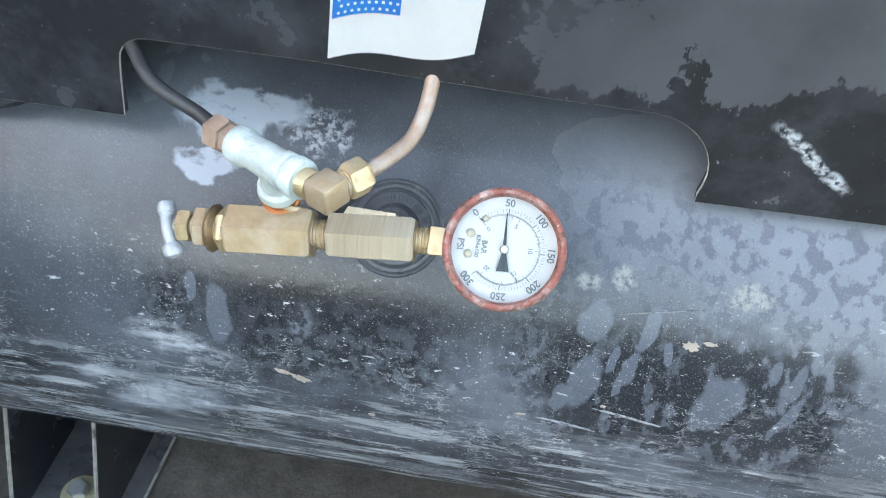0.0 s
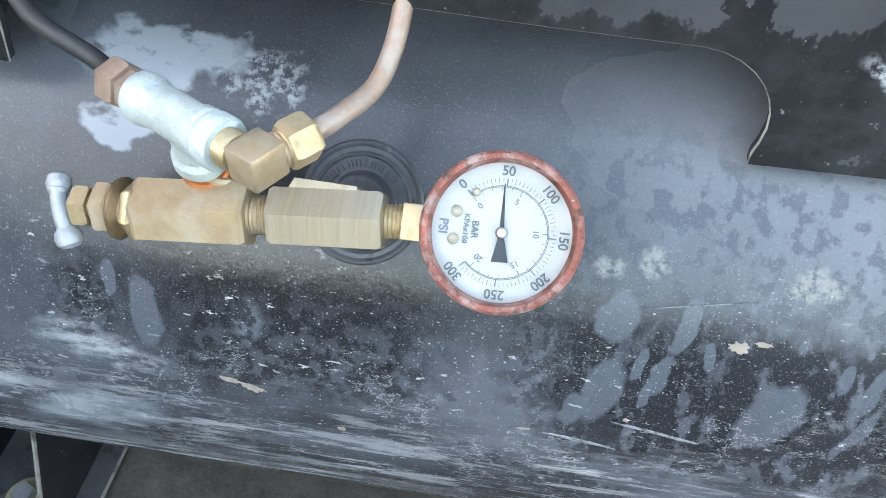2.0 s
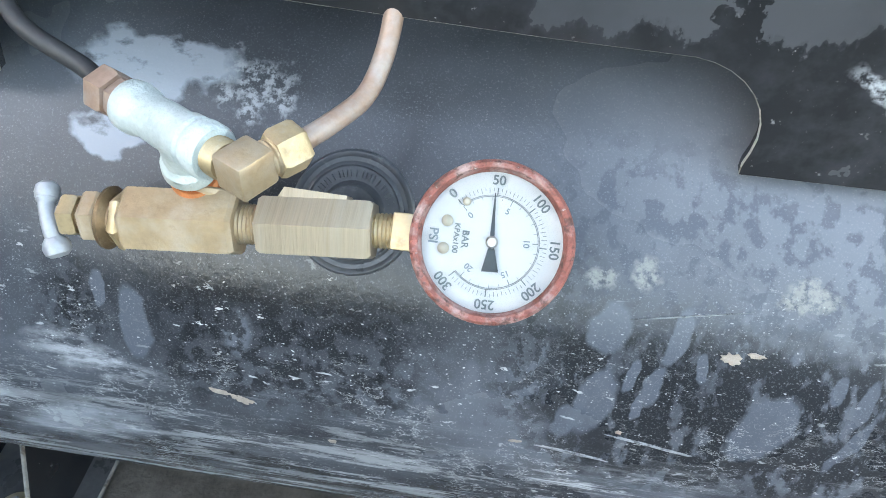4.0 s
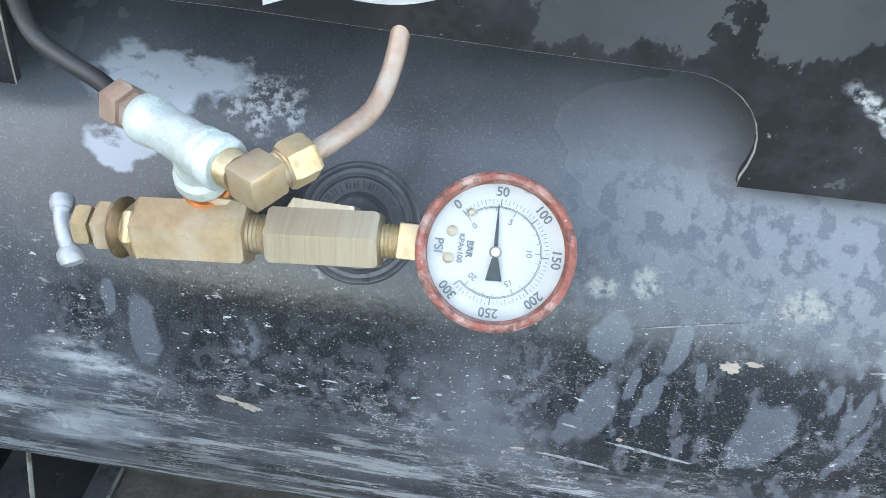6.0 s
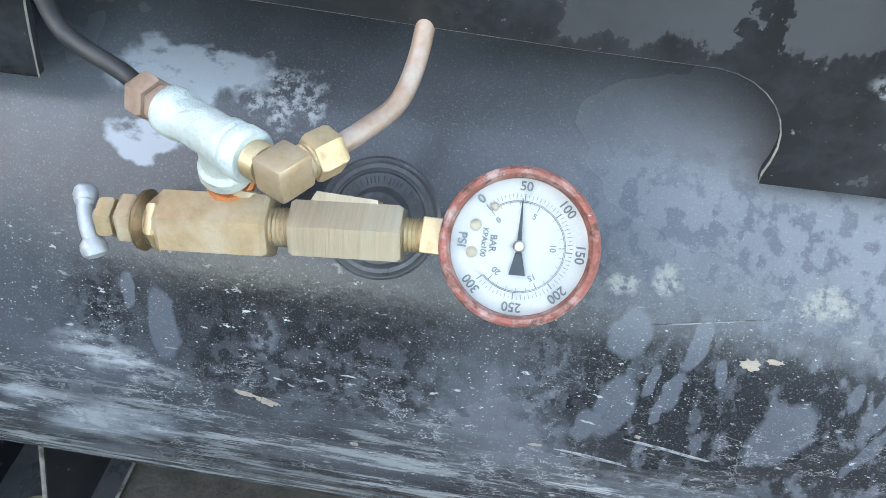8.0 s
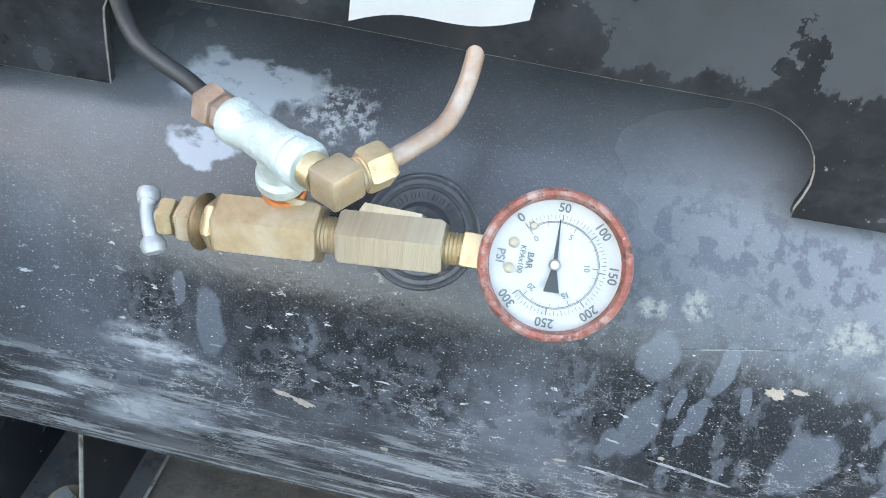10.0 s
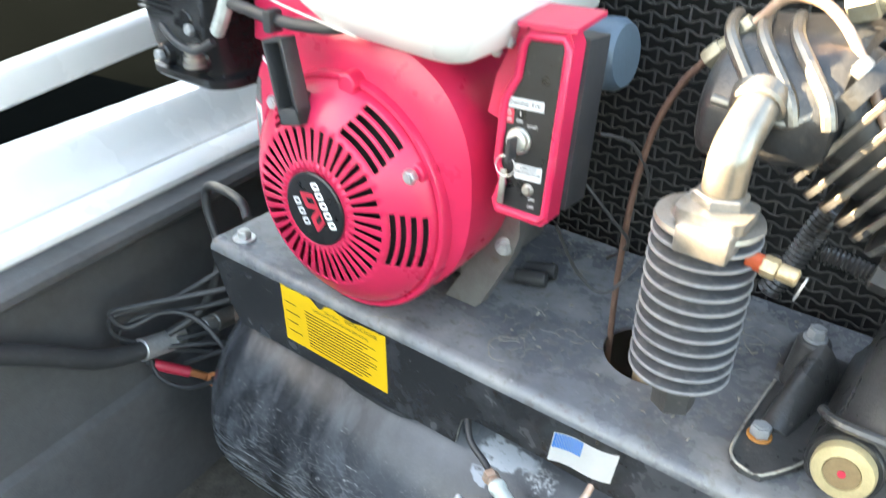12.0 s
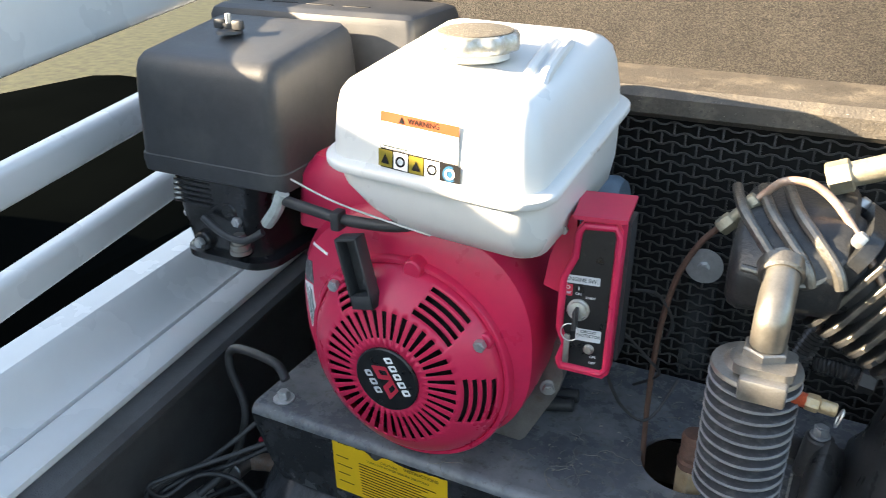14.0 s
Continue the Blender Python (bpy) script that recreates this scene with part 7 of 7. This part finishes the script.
# wavy strands, each a thin strip that swings to and fro and meets its neighbour
bm = bmesh.new()
PXM, PZM, SWING = 0.0262, 0.0113, 0.0019
xa, xb, za, zc = -0.42, 0.45, 0.60, 1.014
rows_n = int((zc - za) / PZM)
steps = int((xb - xa) / PXM * 16)
for j in range(rows_n + 1):
    zz = za + j * PZM
    prev = None
    for i in range(steps + 1):
        x = xa + (xb - xa) * i / steps
        th_ = 2 * math.pi * x / PXM + j * math.pi
        dz = -SWING * (math.cos(th_) - 0.12 * math.cos(3 * th_))
        ring = [bm.verts.new((x, GY + dy, zz + dz + dd)) for dy, dd in ((-0.0009, -0.0010), (-0.0009, 0.0010), (0.0009, 0.0010), (0.0009, -0.0010))]
        if prev:
            for k in range(4):
                bm.faces.new((prev[k], prev[(k + 1) % 4], ring[(k + 1) % 4], ring[k]))
        prev = ring
    if j < rows_n:
        off = 0.0 if j % 2 == 0 else PXM / 2
        for i in range(int(xa / PXM) - 1, int(xb / PXM) + 2):
            x = i * PXM + off
            if xa < x < xb:
                lo = [(x + dx, GY + dy, zz - SWING) for dx, dy in ((-0.0011, -0.0009), (0.0011, -0.0009), (0.0011, 0.0009), (-0.0011, 0.0009))]
                add_loft(bm, [lo, [(p[0], p[1], zz + PZM + SWING) for p in lo]])
part("mesh_panel", bm, M_MESH, bg)
# sheet added behind the mesh so that its holes look dark
bm = bmesh.new()
add_box(bm, (-0.42, 0.655, 0.60), (0.45, 0.659, 1.010))
part("dark_sheet", bm, M_DARK, bg, "added near-black sheet that darkens the belt guard's holes")
bm = bmesh.new()
add_lathe(bm, (-0.013, 0.594, 0.846), (0, -1, 0.0), [(0, 0), (0.0215, 0), (0.0215, 0.002), (0, 0.0022)], 32)
part("washer", bm, M_ZINC, bg, "large zinc fender washer")
hex_bolt("guard_bolt", (-0.013, 0.592, 0.846), (0, -1, 0), 0.012, bg, M_ZINC)
bm = bmesh.new()
add_box(bm, (-0.030, 0.602, 0.60), (0.004, 0.607, 0.862), 0.001)
part("bracket", bm, M_PLATE, bg)

# ---- cables and hose beside the tank ----
def loose(name, pts, r, mat, label, cat):
    bm = bmesh.new()
    add_tube(bm, pts, r, 12, 10)
    return solid(name, bm, mat, label, cat)


loose("battery_cable", [(-0.436, 0.342, 0.716), (-0.455, 0.350, 0.728), (-0.51, 0.365, 0.722), (-0.548, 0.375, 0.708), (-0.552, 0.372, 0.68), (-0.530, 0.365, 0.62), (-0.545, 0.34, 0.55), (-0.57, 0.30, 0.52)], 0.0058, M_CABLE, "black battery cable looping beside the tank", "cable")
for pts in ([(-0.40, 0.50, 0.70), (-0.455, 0.42, 0.67), (-0.50, 0.36, 0.625), (-0.545, 0.30, 0.585), (-0.580, 0.245, 0.575), (-0.590, 0.235, 0.555), (-0.585, 0.25, 0.53), (-0.57, 0.30, 0.51), (-0.55, 0.36, 0.50)],
            [(-0.40, 0.46, 0.64), (-0.44, 0.38, 0.62), (-0.50, 0.32, 0.602), (-0.560, 0.26, 0.588), (-0.582, 0.236, 0.580), (-0.575, 0.25, 0.555), (-0.555, 0.29, 0.565), (-0.52, 0.31, 0.560), (-0.49, 0.32, 0.530), (-0.485, 0.325, 0.50), (-0.51, 0.32, 0.462), (-0.55, 0.30, 0.440), (-0.585, 0.285, 0.448), (-0.600, 0.285, 0.475), (-0.59, 0.29, 0.50)],
            [(-0.42, 0.48, 0.62), (-0.48, 0.40, 0.58), (-0.53, 0.34, 0.56), (-0.575, 0.27, 0.56), (-0.590, 0.245, 0.54), (-0.578, 0.26, 0.515), (-0.55, 0.32, 0.50), (-0.52, 0.37, 0.49)],
            [(-0.44, 0.345, 0.545), (-0.48, 0.335, 0.520), (-0.52, 0.325, 0.495), (-0.56, 0.31, 0.470)]):
    loose("cable", pts, 0.0033, M_CABLE, "thin black cable in a loose coil", "cable")
hose = thing("air_line", (-0.58, 0.30, 0.50), "black rubber air hose with steel quick coupling", "hose")
bm = bmesh.new()
add_tube(bm, [(-0.50, -0.62, 0.235), (-0.51, -0.40, 0.30), (-0.525, -0.22, 0.52), (-0.540, -0.06, 0.632), (-0.552, 0.05, 0.636), (-0.560, 0.13, 0.592), (-0.566, 0.20, 0.540), (-0.571, 0.262, 0.515)], 0.0125, 14, 10)
part("hose_line", bm, M_CABLE, hose)
cpl = [Vector((-0.571, 0.258, 0.517)), Vector((-0.577, 0.305, 0.503)), Vector((-0.585, 0.36, 0.489)), Vector((-0.595, 0.425, 0.474))]
bm = bmesh.new()
add_cyl(bm, cpl[0], cpl[1], 0.0150, 0.0140, n=24, bevel=0.001)
part("ferrule", bm, M_ZINC, hose, "pale grey crimped ferrule")
bm = bmesh.new()
add_hex(bm, cpl[1], cpl[1].lerp(cpl[2], 0.35), 0.024)
part("hex_collar", bm, M_ZINC, hose, "bright hexagon collar")
bm = bmesh.new()
add_cyl(bm, cpl[1].lerp(cpl[2], 0.35), cpl[2], 0.0115, n=20, bevel=0.001)
part("coupler", bm, M_PUMP, hose)
bm = bmesh.new()
add_cyl(bm, cpl[2], cpl[2].lerp(cpl[3], 0.3), 0.0125, n=20, bevel=0.001)
part("ring", bm, M_ZINC, hose)
bm = bmesh.new()
add_cyl(bm, cpl[2].lerp(cpl[3], 0.3), cpl[3], 0.0135, n=20, bevel=0.002)
part("sleeve", bm, M_CAST, hose, "dark knurled sleeve")
lv = thing("ball_valve", (-0.49, 0.43, 0.50), "ball valve with red lever on the tank end", "valve")
bm = bmesh.new()
add_cyl(bm, (-0.594, 0.422, 0.474), (-0.47, 0.435, 0.50), 0.013, n=20, bevel=0.002)
part("valve_body", bm, M_COPPER, lv)
bm = bmesh.new()
add_box(bm, (-0.545, 0.395, 0.545), (-0.465, 0.410, 0.552), 0.003)
part("lever", bm, M_REDTAPE, lv, "red dipped lever")
tm = thing("cable_lug", (-0.60, 0.33, 0.42), "black cable with red sleeve and copper lug", "cable")
bm = bmesh.new()
add_tube(bm, [(-0.57, 0.36, 0.455), (-0.598, 0.32, 0.468), (-0.606, 0.285, 0.468), (-0.600, 0.288, 0.462), (-0.573, 0.322, 0.441), (-0.55, 0.330, 0.44)], 0.0042, 10)
part("wire", bm, M_CABLE, tm)
bm = bmesh.new()
add_tube(bm, [(-0.600, 0.288, 0.462), (-0.587, 0.305, 0.451), (-0.573, 0.322, 0.441)], 0.0078, 12)
part("red_sleeve", bm, M_REDTAPE, tm, "red sleeve")
bm = bmesh.new()
add_tube(bm, [(-0.573, 0.322, 0.441), (-0.555, 0.329, 0.440), (-0.545, 0.331, 0.440)], 0.0055, 10)
add_lathe(bm, (-0.537, 0.333, 0.440), (0.3, -0.8, 0.5), [(0.004, -0.0012), (0.010, -0.0012), (0.010, 0.0012), (0.004, 0.0012), (0.004, -0.0012)], 24)
part("lug", bm, M_ORANGE, tm, "copper ring lug")

# dry bits of grass and leaf lying about on the platform
rs = random.Random(11)
bm = bmesh.new()
for k in range(130):
    x, y = rs.uniform(-0.16, 0.13), rs.uniform(0.34, 0.57)
    if (x - HX) ** 2 + (y - HY) ** 2 < (HR + 0.012) ** 2:
        continue
    a, l = rs.uniform(0, 6.283), rs.uniform(0.004, 0.016) if k % 3 == 0 else rs.uniform(0.002, 0.005)
    d = Vector((math.cos(a), math.sin(a), 0))
    n = Vector((-d.y, d.x, 0)) * rs.uniform(-0.25, 0.25)
    p = Vector((x, y, PT + 0.0006))
    add_tube(bm, [p, p + d * l * 0.5 + n * l + Vector((0, 0, rs.uniform(0, 0.001))), p + d * l], rs.uniform(0.0002, 0.00035) if k % 3 == 0 else rs.uniform(0.0004, 0.0010), 5, 4)
for cx, cy, count in ((-0.235, 0.330, 7), (-0.105, 0.352, 8), (-0.060, 0.395, 7), (0.090, 0.500, 6)):
    for k in range(count):
        p = Vector((cx + rs.uniform(-0.03, 0.03), cy + rs.uniform(-0.015, 0.02), PT + 0.0005))
        a = rs.uniform(0, 6.283)
        run = [p]
        for j in range(5):
            a += rs.uniform(-0.9, 0.9)
            p = p + Vector((math.cos(a), math.sin(a), 0)) * rs.uniform(0.003, 0.007)
            run.append(p)
        add_tube(bm, run, 0.00032, 5, 4)
M_STRAW = surf("dry_straw", (0.26, 0.24, 0.20), 0.8, var=0.6, scale=60, bump=0.0)
solid("dry_debris", bm, M_STRAW, "dry grass bits and leaf crumbs scattered on the platform", "debris", kind="stuff")
